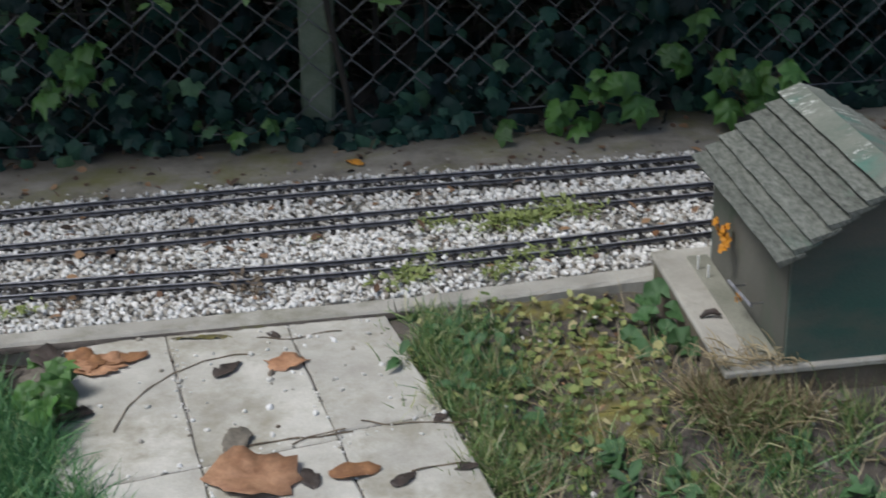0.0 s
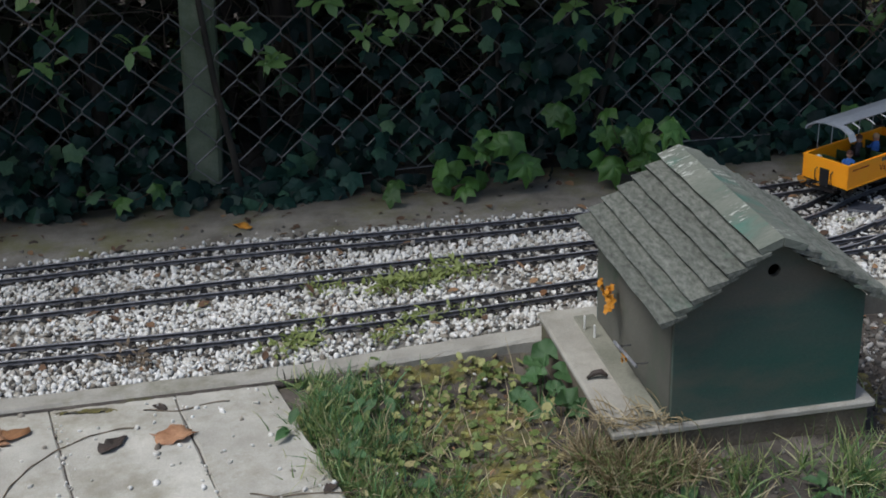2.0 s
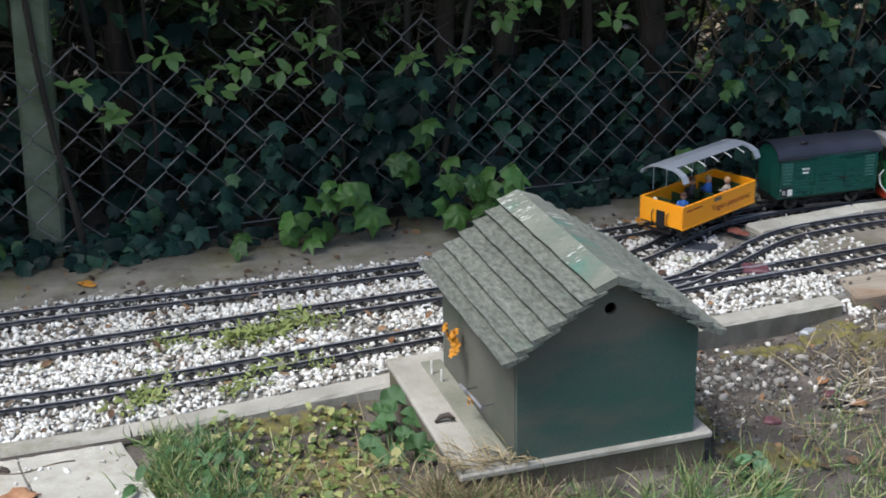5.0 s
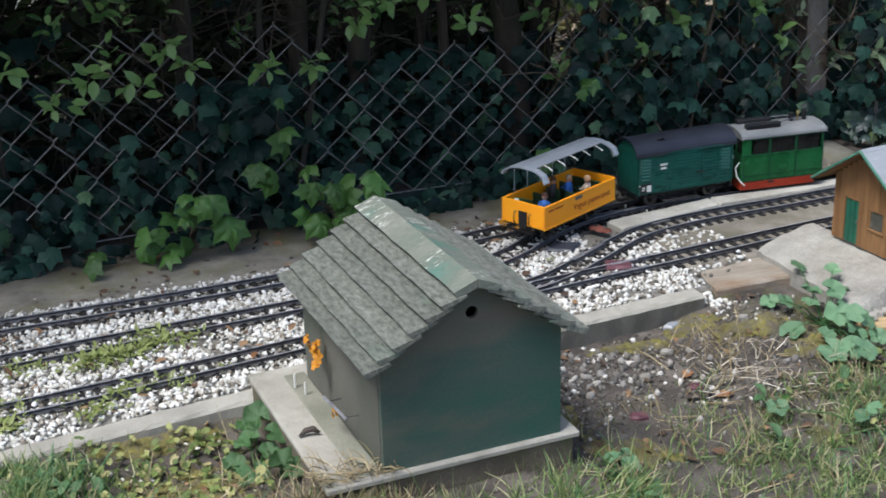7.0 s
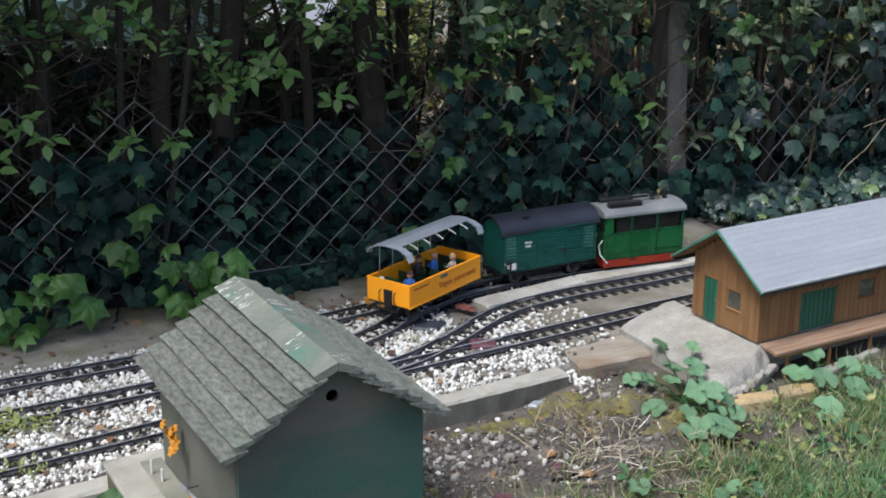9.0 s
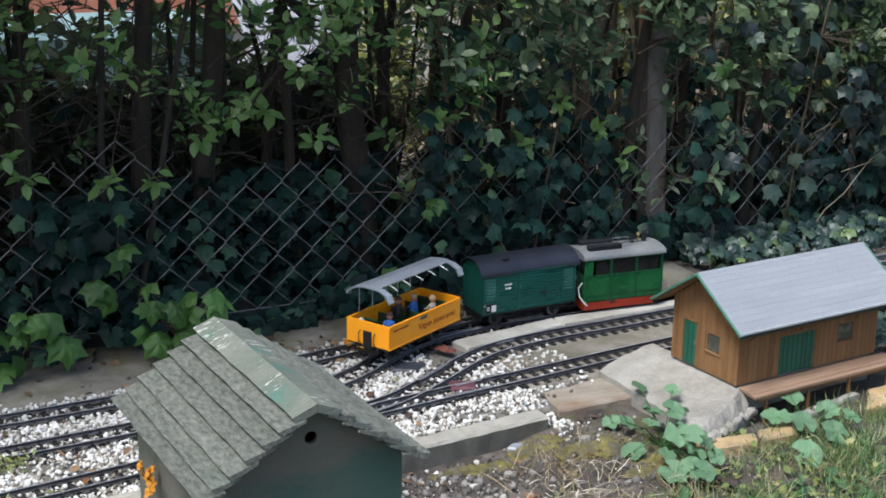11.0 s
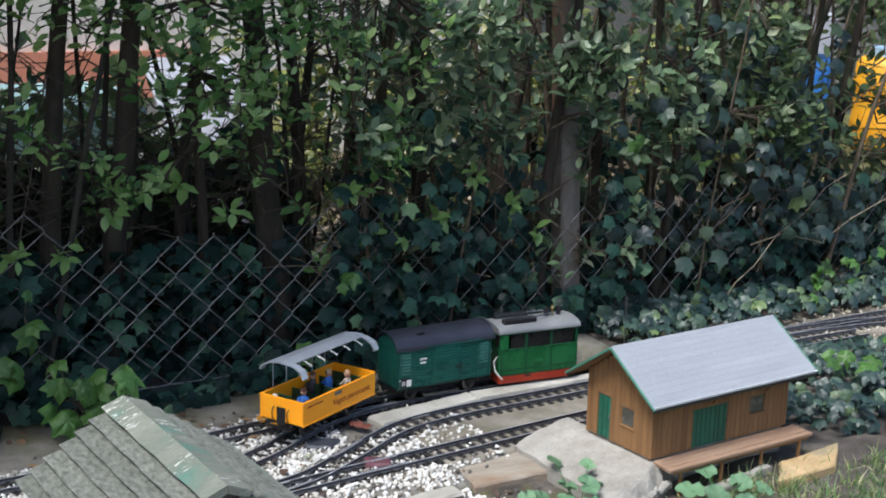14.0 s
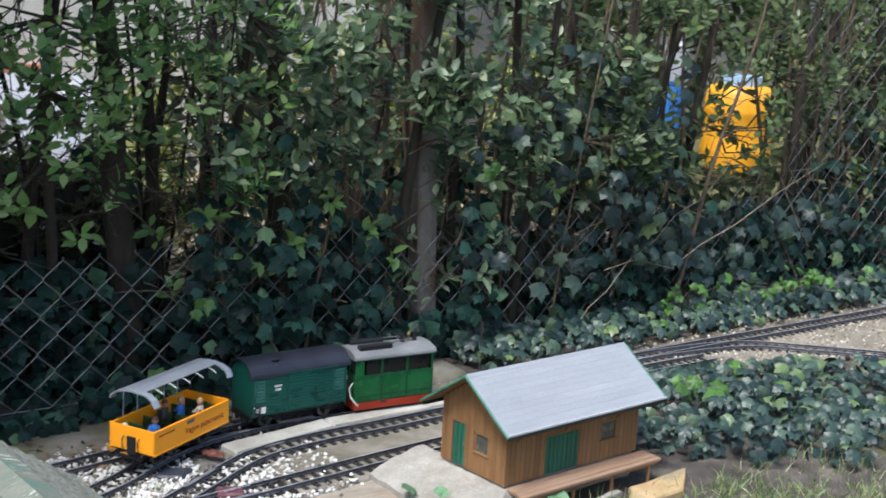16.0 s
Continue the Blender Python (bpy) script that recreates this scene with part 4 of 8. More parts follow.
# ---- the train ----
ORANGE = surface("orange_plastic", [(0.3, (0.98, 0.345, 0.008)), (0.7, (1.0, 0.405, 0.012))], 12, 0.38, bump=0.05, grit=0.12)
VAN_PALE = surface("worn_van_green", [(0.3, (0.03, 0.13, 0.105)), (0.7, (0.065, 0.20, 0.165))], 40, 0.45, bump=0.1)
VAN_GREEN = surface("van_green_plastic", [(0.3, (0.005, 0.064, 0.050)), (0.7, (0.013, 0.105, 0.080))], 14, 0.30, bump=0.08)
VAN_ROOF = surface("dark_roof", [(0.3, (0.014, 0.016, 0.025)), (0.7, (0.028, 0.031, 0.045))], 14, 0.38, bump=0.2)
LOCO_GREEN = surface("loco_green", [(0.3, (0.008, 0.092, 0.026)), (0.7, (0.017, 0.145, 0.045))], 14, 0.28, bump=0.05)
LOCO_DARK = surface("loco_dark_green", [(0.3, (0.004, 0.05, 0.02)), (0.7, (0.008, 0.075, 0.03))], 14, 0.4, bump=0.05)
LOCO_RED = surface("loco_red", [(0.3, (0.27, 0.022, 0.007)), (0.7, (0.38, 0.040, 0.012))], 16, 0.5, bump=0.1)
LOCO_ROOF = surface("loco_grey_roof", [(0.3, (0.13, 0.138, 0.145)), (0.7, (0.23, 0.235, 0.235))], 16, 0.5, bump=0.15)
BLACK = surface("black_plastic", [(0.3, (0.006, 0.006, 0.007)), (0.7, (0.016, 0.016, 0.018))], 30, 0.5, bump=0.1)
STEEL = surface("wheel_steel", [(0.3, (0.12, 0.12, 0.125)), (0.7, (0.26, 0.26, 0.27))], 40, 0.4, metal=0.9)
CANOPY = surface("grey_canopy", [(0.3, (0.25, 0.275, 0.31)), (0.7, (0.34, 0.37, 0.41))], 12, 0.4, bump=0.05)
WHITE = surface("white_paint", [(0.3, (0.66, 0.66, 0.63)), (0.7, (0.8, 0.8, 0.77))], 20, 0.5, bump=0.05)
SEAT_GREEN = surface("seat_green", [(0.3, (0.010, 0.035, 0.012)), (0.7, (0.022, 0.06, 0.02))], 20, 0.6, bump=0.1)
BRASS = surface("brass", [(0.3, (0.5, 0.36, 0.14)), (0.7, (0.7, 0.52, 0.22))], 20, 0.3, metal=1.0, bump=0)
INK_RED = surface("red_lettering", [(0.3, (0.30, 0.018, 0.004)), (0.7, (0.36, 0.025, 0.006))], 20, 0.5, bump=0)
SKIN = surface("doll_skin", [(0.3, (0.52, 0.28, 0.19)), (0.7, (0.60, 0.34, 0.23))], 20, 0.6, bump=0)


def disc(bm, x, y0, y1, z, r, n=20):
    return add_prism(bm, [(x + r * math.cos(2 * math.pi * k / n), z + r * math.sin(2 * math.pi * k / n)) for k in range(n)], y0, y1, 1)


def wheelset(x, parent, r=0.0155, low=0.0):
    for s in (-1, 1):
        y = s * 0.0215
        w = part("wheel", disc(bmesh.new(), x, y - 0.003, y + 0.003, r - low, r), STEEL, parent)
        part("hub", disc(bmesh.new(), x, y + (0.003 if s > 0 else -0.0045), y + (0.0045 if s > 0 else -0.003), r - low, r * 0.6, 14), BLACK, w)
    part("axle", disc(bmesh.new(), x, -0.030, 0.030, r - low, 0.003, 10), STEEL, parent)
    for s in (-1, 1):
        g = part("axle_guard", prism([(x - 0.012, 0.034), (x + 0.012, 0.034), (x + 0.006, 0.009), (x - 0.006, 0.009)], s * 0.031, s * 0.034, 1), BLACK, parent)
        part("axle_box", box((x - 0.0055, min(s * 0.034, s * 0.039), 0.010), (x + 0.0055, max(s * 0.034, s * 0.039), 0.021), 0.001), BLACK, g)
        for q in range(3):
            part("leaf_spring", box((x - 0.016 + q * 0.004, min(s * 0.034, s * 0.037), 0.0222 + q * 0.002), (x + 0.016 - q * 0.004, max(s * 0.034, s * 0.037), 0.0238 + q * 0.002)), BLACK, g)


def coupler(x, s, parent):
    c = part("coupler", box((min(x, x + s * 0.022), -0.004, 0.012), (max(x, x + s * 0.022), 0.004, 0.017), 0.001), BLACK, parent)
    part("hook", tube([(x + s * 0.020, -0.013, 0.0145), (x + s * 0.025, 0, 0.0145), (x + s * 0.020, 0.013, 0.0145)], 0.0017, 5), BLACK, c)


def lettering(text, size, material, parent, m, label=""):
    cu = bpy.data.curves.new("lettering", "FONT")
    cu.body, cu.size, cu.extrude, cu.resolution_u = text, size, 0.0002, 3
    tmp = bpy.data.objects.new("lettering", cu)
    me = bpy.data.meshes.new_from_object(tmp)
    bpy.data.objects.remove(tmp)
    return part("lettering", me, material, parent, label, m=m)


def doll(place, shirt, hair, turn=0.0, tall=1.0):
    """A toy passenger: one plain lathed shape."""
    prof = [(0.0095, 0.0), (0.0105, 0.008), (0.0095, 0.018), (0.0085, 0.026), (0.0035, 0.0295), (0.0035, 0.031), (0.0062, 0.034), (0.0070, 0.0385), (0.0062, 0.043), (0.0030, 0.0458), (0.0, 0.0465)]
    bm = bmesh.new()
    rings = [[bm.verts.new((r * math.cos(a) * (0.8 if z < 0.03 else 1), r * math.sin(a), z * tall)) for a in (2 * math.pi * k / 12 for k in range(12))] for r, z in prof[:-1]]
    for q, (a, b) in enumerate(zip(rings, rings[1:])):
        for k in range(12):
            fc = bm.faces.new((a[k], a[(k + 1) % 12], b[(k + 1) % 12], b[k]))
            fc.material_index = 0 if q < 4 else 1 if q < 7 else 2
            fc.smooth = True
    top = bm.verts.new((0, 0, prof[-1][1] * tall))
    for k in range(12):
        bm.faces.new((rings[-1][k], rings[-1][(k + 1) % 12], top)).material_index = 2
    bm.faces.new(rings[0][::-1])
    for s in (-1, 1):
        add_tube(bm, [(0, s * 0.0085, 0.0255 * tall), (0.006, s * 0.011, 0.017 * tall), (0.013, s * 0.007, 0.015 * tall)], 0.0027, 5)
    me = bpy.data.meshes.new("toy_passenger")
    bmesh.ops.recalc_face_normals(bm, faces=bm.faces)
    bm.to_mesh(me)
    bm.free()
    for mt in (shirt, SKIN, hair):
        me.materials.append(mt)
    return part("toy_passenger", me, None, None, m=place @ pose(0, 0, 0, 0, 0, turn))


main_s = np.r_[0, np.cumsum(np.hypot(*np.diff(TRACK_MAIN, axis=0).T))]


def berth(x0, length, inset):
    """The pose of a vehicle on the line: its body begins at x0 and its axles stand inset from both ends."""
    a = float(np.interp(x0, TRACK_MAIN[:, 0], main_s))
    pa, pb = [Vector((np.interp(q, main_s, TRACK_MAIN[:, 0]), np.interp(q, main_s, TRACK_MAIN[:, 1]))) for q in (a + inset, a + length - inset)]
    c, ang = (pa + pb) / 2, math.atan2(pb.y - pa.y, pb.x - pa.x)
    return Matrix.Translation((c.x, c.y, 0)) @ Euler((0, 0, ang)).to_matrix().to_4x4()


# open sightseeing carriage
CL, CW, RISE = 0.124, 0.055, 0.006
at = berth(0.917, 2 * CL, 0.048) @ pose(0, 0, RISE)
car = thing("open_carriage", at, "bright orange open sightseeing carriage with a grey canopy on the rails", "toy carriage", "train vehicles")
part("floor", box((-CL + 0.002, -CW + 0.002, 0.031), (CL - 0.002, CW - 0.002, 0.035)), BLACK, car)
for s in (-1, 1):
    side = part("side_panel", box((-CL, min(s * CW, s * (CW - 0.003)), 0.036), (CL, max(s * CW, s * (CW - 0.003)), 0.080), 0.0006), ORANGE, car)
    part("rim", box((-CL, min(s * (CW + 0.0012), s * (CW - 0.004)), 0.0802), (CL, max(s * (CW + 0.0012), s * (CW - 0.004)), 0.0830), 0.0006), ORANGE, side)
    part("sill", box((-CL, min(s * (CW + 0.0010), s * (CW - 0.003)), 0.0325), (CL, max(s * (CW + 0.0010), s * (CW - 0.003)), 0.0358), 0.0005), ORANGE, side)
for s in (-1, 1):
    e = part("end_panel", box((min(s * (CL - 0.003), s * CL), -CW + 0.0032, 0.034), (max(s * (CL - 0.003), s * CL), CW - 0.0032, 0.084), 0.0006), ORANGE, car, "orange end panel with a black gangway door")
    part("gangway_door", box((min(s * CL, s * (CL + 0.002)), -0.011, 0.028), (max(s * CL, s * (CL + 0.002)), 0.011, 0.064), 0.0006), BLACK, e)
    for y in (-0.019, 0.019):
        part("grab_rail", tube([(s * CL, y, 0.036), (s * (CL + 0.006), y, 0.040), (s * (CL + 0.006), y, 0.058), (s * CL, y, 0.062)], 0.0012, 5), BLACK, e)
    for y in (-0.030, 0.030):
        b = part("buffer", tube([(s * CL, y, 0.030), (s * (CL + 0.010), y, 0.030)], 0.003, 8), BLACK, e)
    part("step_board", box((min(s * (CL + 0.001), s * (CL + 0.012)), -0.032, 0.0225), (max(s * (CL + 0.001), s * (CL + 0.012)), 0.032, 0.0245)), BLACK, e)
lettering("Vagun panoramic", 0.0190, INK_RED, car, pose(-0.026, -CW - 0.0004, 0.0505, 90, 0, 0), "red lettering on the orange side")
for x0, x1, zz in ((-0.110, -0.092, 0.0690), (-0.089, -0.060, 0.0692)):
    part("lettering_bar", box((x0, -CW - 0.0007, zz), (x1, -CW, zz + 0.0028)), INK_RED, car, "small red line of writing")
part("crest", box((-0.020, -CW - 0.0009, 0.0700), (0.004, -CW, 0.0775), 0.0003), STEEL, car, "small grey metal crest")
for x in (-0.075, 0.075):
    wheelset(x, car, low=RISE)
part("underframe", box((-CL + 0.01, -0.018, 0.018), (CL - 0.01, 0.018, 0.0305), 0.001), BLACK, car)
part("truss", tube([(-0.075, -0.030, 0.026), (-0.04, -0.030, 0.015), (0.04, -0.030, 0.015), (0.075, -0.030, 0.026)], 0.0014, 4), BLACK, car)
coupler(-CL, -1, car)
for x in (-0.092, -0.046, 0.0, 0.046, 0.092):
    for s in (-1, 1):
        if s < 0 and x in (-0.046,):
            continue
        b = part("bench", box((x - 0.010, min(s * 0.006, s * 0.042), 0.035), (x + 0.010, max(s * 0.006, s * 0.042), 0.052), 0.0012), SEAT_GREEN, car, "dark green bench")
        part("backrest", box((x + 0.008, min(s * 0.006, s * 0.042), 0.052), (x + 0.011, max(s * 0.006, s * 0.042), 0.074), 0.001), SEAT_GREEN, b)
arch = lambda a: (0.056 * math.cos(a), 0.130 + 0.028 * math.sin(a) ** 0.8)
bm = bmesh.new()
sec = [arch(radians(d)) for d in (20, 50, 82, 113)]
sec = sec + [(u * 0.965, v - 0.0024) for u, v in sec[::-1]]
add_prism(bm, sec, -CL - 0.002, CL + 0.010, 0)
roof = part("canopy_roof", bm, CANOPY, car, "pale grey canopy sheet over half the width")
for x in (-CL + 0.004, CL + 0.006):
    o = [arch(radians(d)) for d in (6, 20, 55, 97, 125, 150, 178)]
    inn = [(u * 0.96, v - 0.0022) for u, v in o[::-1]]
    bm = prism([(u * 1.01, v + 0.0004) for u, v in o] + inn, x - 0.008 + (0.004 if x < 0 else -0.004), x + 0.008 + (0.004 if x < 0 else -0.004), 0)
    part("end_arch", bm, CANOPY, car, "pale grey end arch")
for k in range(5):
    x = -CL + 0.040 + k * 0.0435
    part("roof_rib", tube([(x, *arch(radians(d))) for d in (116, 122, 129, 136, 143)], 0.0011, 5), WHITE, car, "slim white roof rib")
    part("window_post", tube([(x, 0.054, 0.082), (x, 0.0535, 0.134)], 0.0011, 5), CANOPY, car)
# end platform of the carriage
pl = part("end_platform", box((CL + 0.013, -0.040, 0.028), (CL + 0.036, 0.040, 0.032), 0.0006), BLACK, car, "black end platform with railings")
for y in (-0.040, -0.024, -0.008, 0.008, 0.024, 0.040):
    part("railing_post", tube([(CL + 0.035, y, 0.032), (CL + 0.035, y, 0.072)], 0.0011, 5), BLACK, pl)
for z in (0.052, 0.072):
    part("railing_bar", tube([(CL + 0.014, -0.040, z), (CL + 0.035, -0.040, z), (CL + 0.035, 0.040, z), (CL + 0.014, 0.040, z)], 0.0012, 5), BLACK, pl)
BLUE_CLOTH = surface("blue_cloth", [(0.3, (0.03, 0.12, 0.42)), (0.7, (0.05, 0.18, 0.55))], 30, 0.7, bump=0)
PALE_CLOTH = surface("pale_cloth", [(0.3, (0.55, 0.42, 0.33)), (0.7, (0.72, 0.62, 0.52))], 30, 0.7, bump=0)
DARK_CLOTH = surface("dark_cloth", [(0.3, (0.03, 0.025, 0.03)), (0.7, (0.06, 0.05, 0.06))], 30, 0.7, bump=0)
HAIR_BROWN = surface("brown_hair", [(0.3, (0.06, 0.025, 0.015)), (0.7, (0.12, 0.05, 0.03))], 30, 0.7, bump=0)
HAIR_FAIR = surface("fair_hair", [(0.3, (0.45, 0.26, 0.14)), (0.7, (0.6, 0.4, 0.24))], 30, 0.7, bump=0)
for px, py, shirt, hair, label in ((-0.080, -0.022, BLUE_CLOTH, HAIR_BROWN, "toy passenger figure in blue with brown hair on a bench"),
                                   (0.062, -0.026, PALE_CLOTH, HAIR_FAIR, "toy passenger figure in pale clothes with fair hair"),
                                   (0.045, 0.010, BLUE_CLOTH, HAIR_FAIR, "toy passenger figure in blue with fair hair"),
                                   (0.012, 0.026, DARK_CLOTH, HAIR_BROWN, "dark toy passenger figure on the far bench"),
                                   (-0.108, 0.030, PALE_CLOTH, WHITE, "toy passenger figure with white hair at the carriage end")):
    tagged(doll(at @ pose(px, py, 0.0521 if abs(px) < 0.10 else 0.0355), shirt, hair, 90 if px > 0 else 200), label, "toy figure", "toy passengers")

# covered van
VL, VW = 0.119, 0.045
van = thing("goods_van", berth(1.212, 2 * VL, 0.045), "dark green covered goods van with a black arched roof", "toy wagon", "train vehicles")
part("core", box((-VL + 0.002, -VW + 0.002, 0.033), (VL - 0.002, VW - 0.002, 0.123)), VAN_GREEN, van)
for s in (-1, 1):
    wall = part("side_wall", box((-VL, min(s * VW, s * (VW - 0.0018)), 0.034), (VL, max(s * VW, s * (VW - 0.0018)), 0.124)), VAN_GREEN, van, "green boarded side wall")
    for k in range(12):
        z = 0.0375 + k * 0.0071
        part("board", box((-VL + 0.006, min(s * VW, s * (VW + 0.0018)), z), (VL - 0.006, max(s * VW, s * (VW + 0.0018)), z + 0.0058), 0.0005), VAN_GREEN, wall)
    for k in range(7):
        z = 0.066 + k * 0.0071
        part("louvre", box((-VL + 0.008, min(s * (VW + 0.0018), s * (VW + 0.0030)), z), (-0.089, max(s * (VW + 0.0018), s * (VW + 0.0030)), z + 0.0042), 0.0004), VAN_PALE, wall)
    for k in range(7):
        z = 0.066 + k * 0.0071
        part("louvre", box((0.087, min(s * (VW + 0.0018), s * (VW + 0.0030)), z), (VL - 0.008, max(s * (VW + 0.0018), s * (VW + 0.0030)), z + 0.0042), 0.0004), VAN_PALE, wall)
    for x in (-VL + 0.003, -0.085, -0.034, 0.039, 0.083, VL - 0.003):
        part("stanchion", box((x - 0.0024, min(s * VW, s * (VW + 0.0024)), 0.034), (x + 0.0024, max(s * VW, s * (VW + 0.0024)), 0.124), 0.0004), VAN_GREEN, wall)
    dr = part("sliding_door", box((-0.031, min(s * (VW + 0.0012), s * (VW + 0.0034)), 0.036), (0.036, max(s * (VW + 0.0012), s * (VW + 0.0034)), 0.120), 0.0004), VAN_GREEN, van, "boarded green sliding door")
    for k in range(12):
        z = 0.038 + k * 0.0068
        part("board", box((-0.028, min(s * (VW + 0.0034), s * (VW + 0.0048)), z), (0.033, max(s * (VW + 0.0034), s * (VW + 0.0048)), z + 0.0055), 0.0005), VAN_GREEN, dr)
    part("latch", box((0.024, min(s * (VW + 0.0042), s * (VW + 0.0075)), 0.068), (0.042, max(s * (VW + 0.0042), s * (VW + 0.0075)), 0.071), 0.0004), BLACK, dr)
    part("door_rail", box((-0.05, min(s * VW, s * (VW + 0.005)), 0.1205), (0.095, max(s * VW, s * (VW + 0.005)), 0.1235), 0.0004), VAN_GREEN, van)
    part("step_board", box((-0.055, min(s * (VW - 0.004), s * (VW + 0.005)), 0.0125), (0.035, max(s * (VW - 0.004), s * (VW + 0.005)), 0.0145)), STEEL, van, "pale running board")
    for x in (-0.045, 0.025):
        part("step_bracket", tube([(x, s * (VW - 0.002), 0.033), (x, s * VW, 0.0145)], 0.0011, 4), BLACK, van)
for s in (-1, 1):
    e = part("end_wall", prism([(-VW, 0.034), (VW, 0.034), (VW, 0.124), (VW * 0.6, 0.140), (0, 0.146), (-VW * 0.6, 0.140), (-VW, 0.124)], s * VL, s * (VL - 0.0018), 0), VAN_GREEN, van)
    for k in range(8):
        y = -VW + 0.003 + k * 0.0106
        part("board", box((min(s * VL, s * (VL + 0.001)), y, 0.036), (max(s * VL, s * (VL + 0.001)), y + 0.0098, 0.124), 0.0003), VAN_GREEN, e)
    part("buffer_beam", box((min(s * VL, s * (VL + 0.003)), -VW + 0.002, 0.022), (max(s * VL, s * (VL + 0.003)), VW - 0.002, 0.0335), 0.0006), BLACK, van)
    part("buffer", tube([(s * (VL + 0.003), 0, 0.027), (s * (VL + 0.013), 0, 0.027)], [0.0035, 0.006], 10), BLACK, van)
    coupler(s * VL, s, van)
o = [(0.0495 * math.cos(radians(d)), 0.121 + 0.032 * math.sin(radians(d))) for d in range(0, 181, 12)]
part("roof", prism(o + [(u * 0.96, v - 0.0025) for u, v in o[::-1]], -VL - 0.007, VL + 0.007, 0), VAN_ROOF, van, "matt black arched roof", smooth=False)
part("roof_vent", disc(bmesh.new(), 0, -0.001, 0.001, 0, 0.009, 14), BLACK, van, m=Matrix.Translation((-0.055, -0.026, 0.1486)) @ Euler((radians(90 - 32), 0, 0)).to_matrix().to_4x4())
for x0, z0, w, h, mt in ((-0.120, 0.038, 0.034, 0.020, BLACK), ):
    part("notice_board", box((x0, -VW - 0.0022, z0), (x0 + w, -VW - 0.0012, z0 + h), 0.0003), mt, van, "black notice panel")
part("notice", box((-0.098, -VW - 0.0032, 0.040), (-0.087, -VW - 0.0022, 0.0545)), WHITE, van, "small white notice")
for x0, z0, w in ((-0.117, 0.054, 0.004), (-0.110, 0.049, 0.007), (-0.110, 0.044, 0.007)):
    part("lettering_bar", box((x0, -VW - 0.0030, z0), (x0 + w, -VW - 0.0022, z0 + 0.0022)), WHITE, van)
for x0, z0, w in ((-0.066, 0.095, 0.005), (-0.060, 0.095, 0.005), (-0.054, 0.095, 0.006), (-0.064, 0.0865, 0.004), (-0.059, 0.0865, 0.009)):
    part("lettering_bar", box((x0, -VW - 0.0026, z0), (x0 + w, -VW - 0.0019, z0 + 0.0042)), WHITE, van, "white line of writing")
for k in range(5):
    part("lettering_bar", box((-0.118, -VW - 0.0017, 0.112 - k * 0.0071), (-0.106 + 0.002 * (k % 2), -VW - 0.0011, 0.1135 - k * 0.0071)), WHITE, van)
for x in (-0.075, 0.075):
    wheelset(x, van)
part("underframe", box((-VL + 0.004, -0.020, 0.019), (VL - 0.004, 0.020, 0.0325), 0.001), BLACK, van)
for s in (-1, 1):
    part("solebar", box((-VL + 0.002, s * 0.030 - 0.002, 0.0265), (VL - 0.002, s * 0.030 + 0.002, 0.0333), 0.0004), BLACK, van)

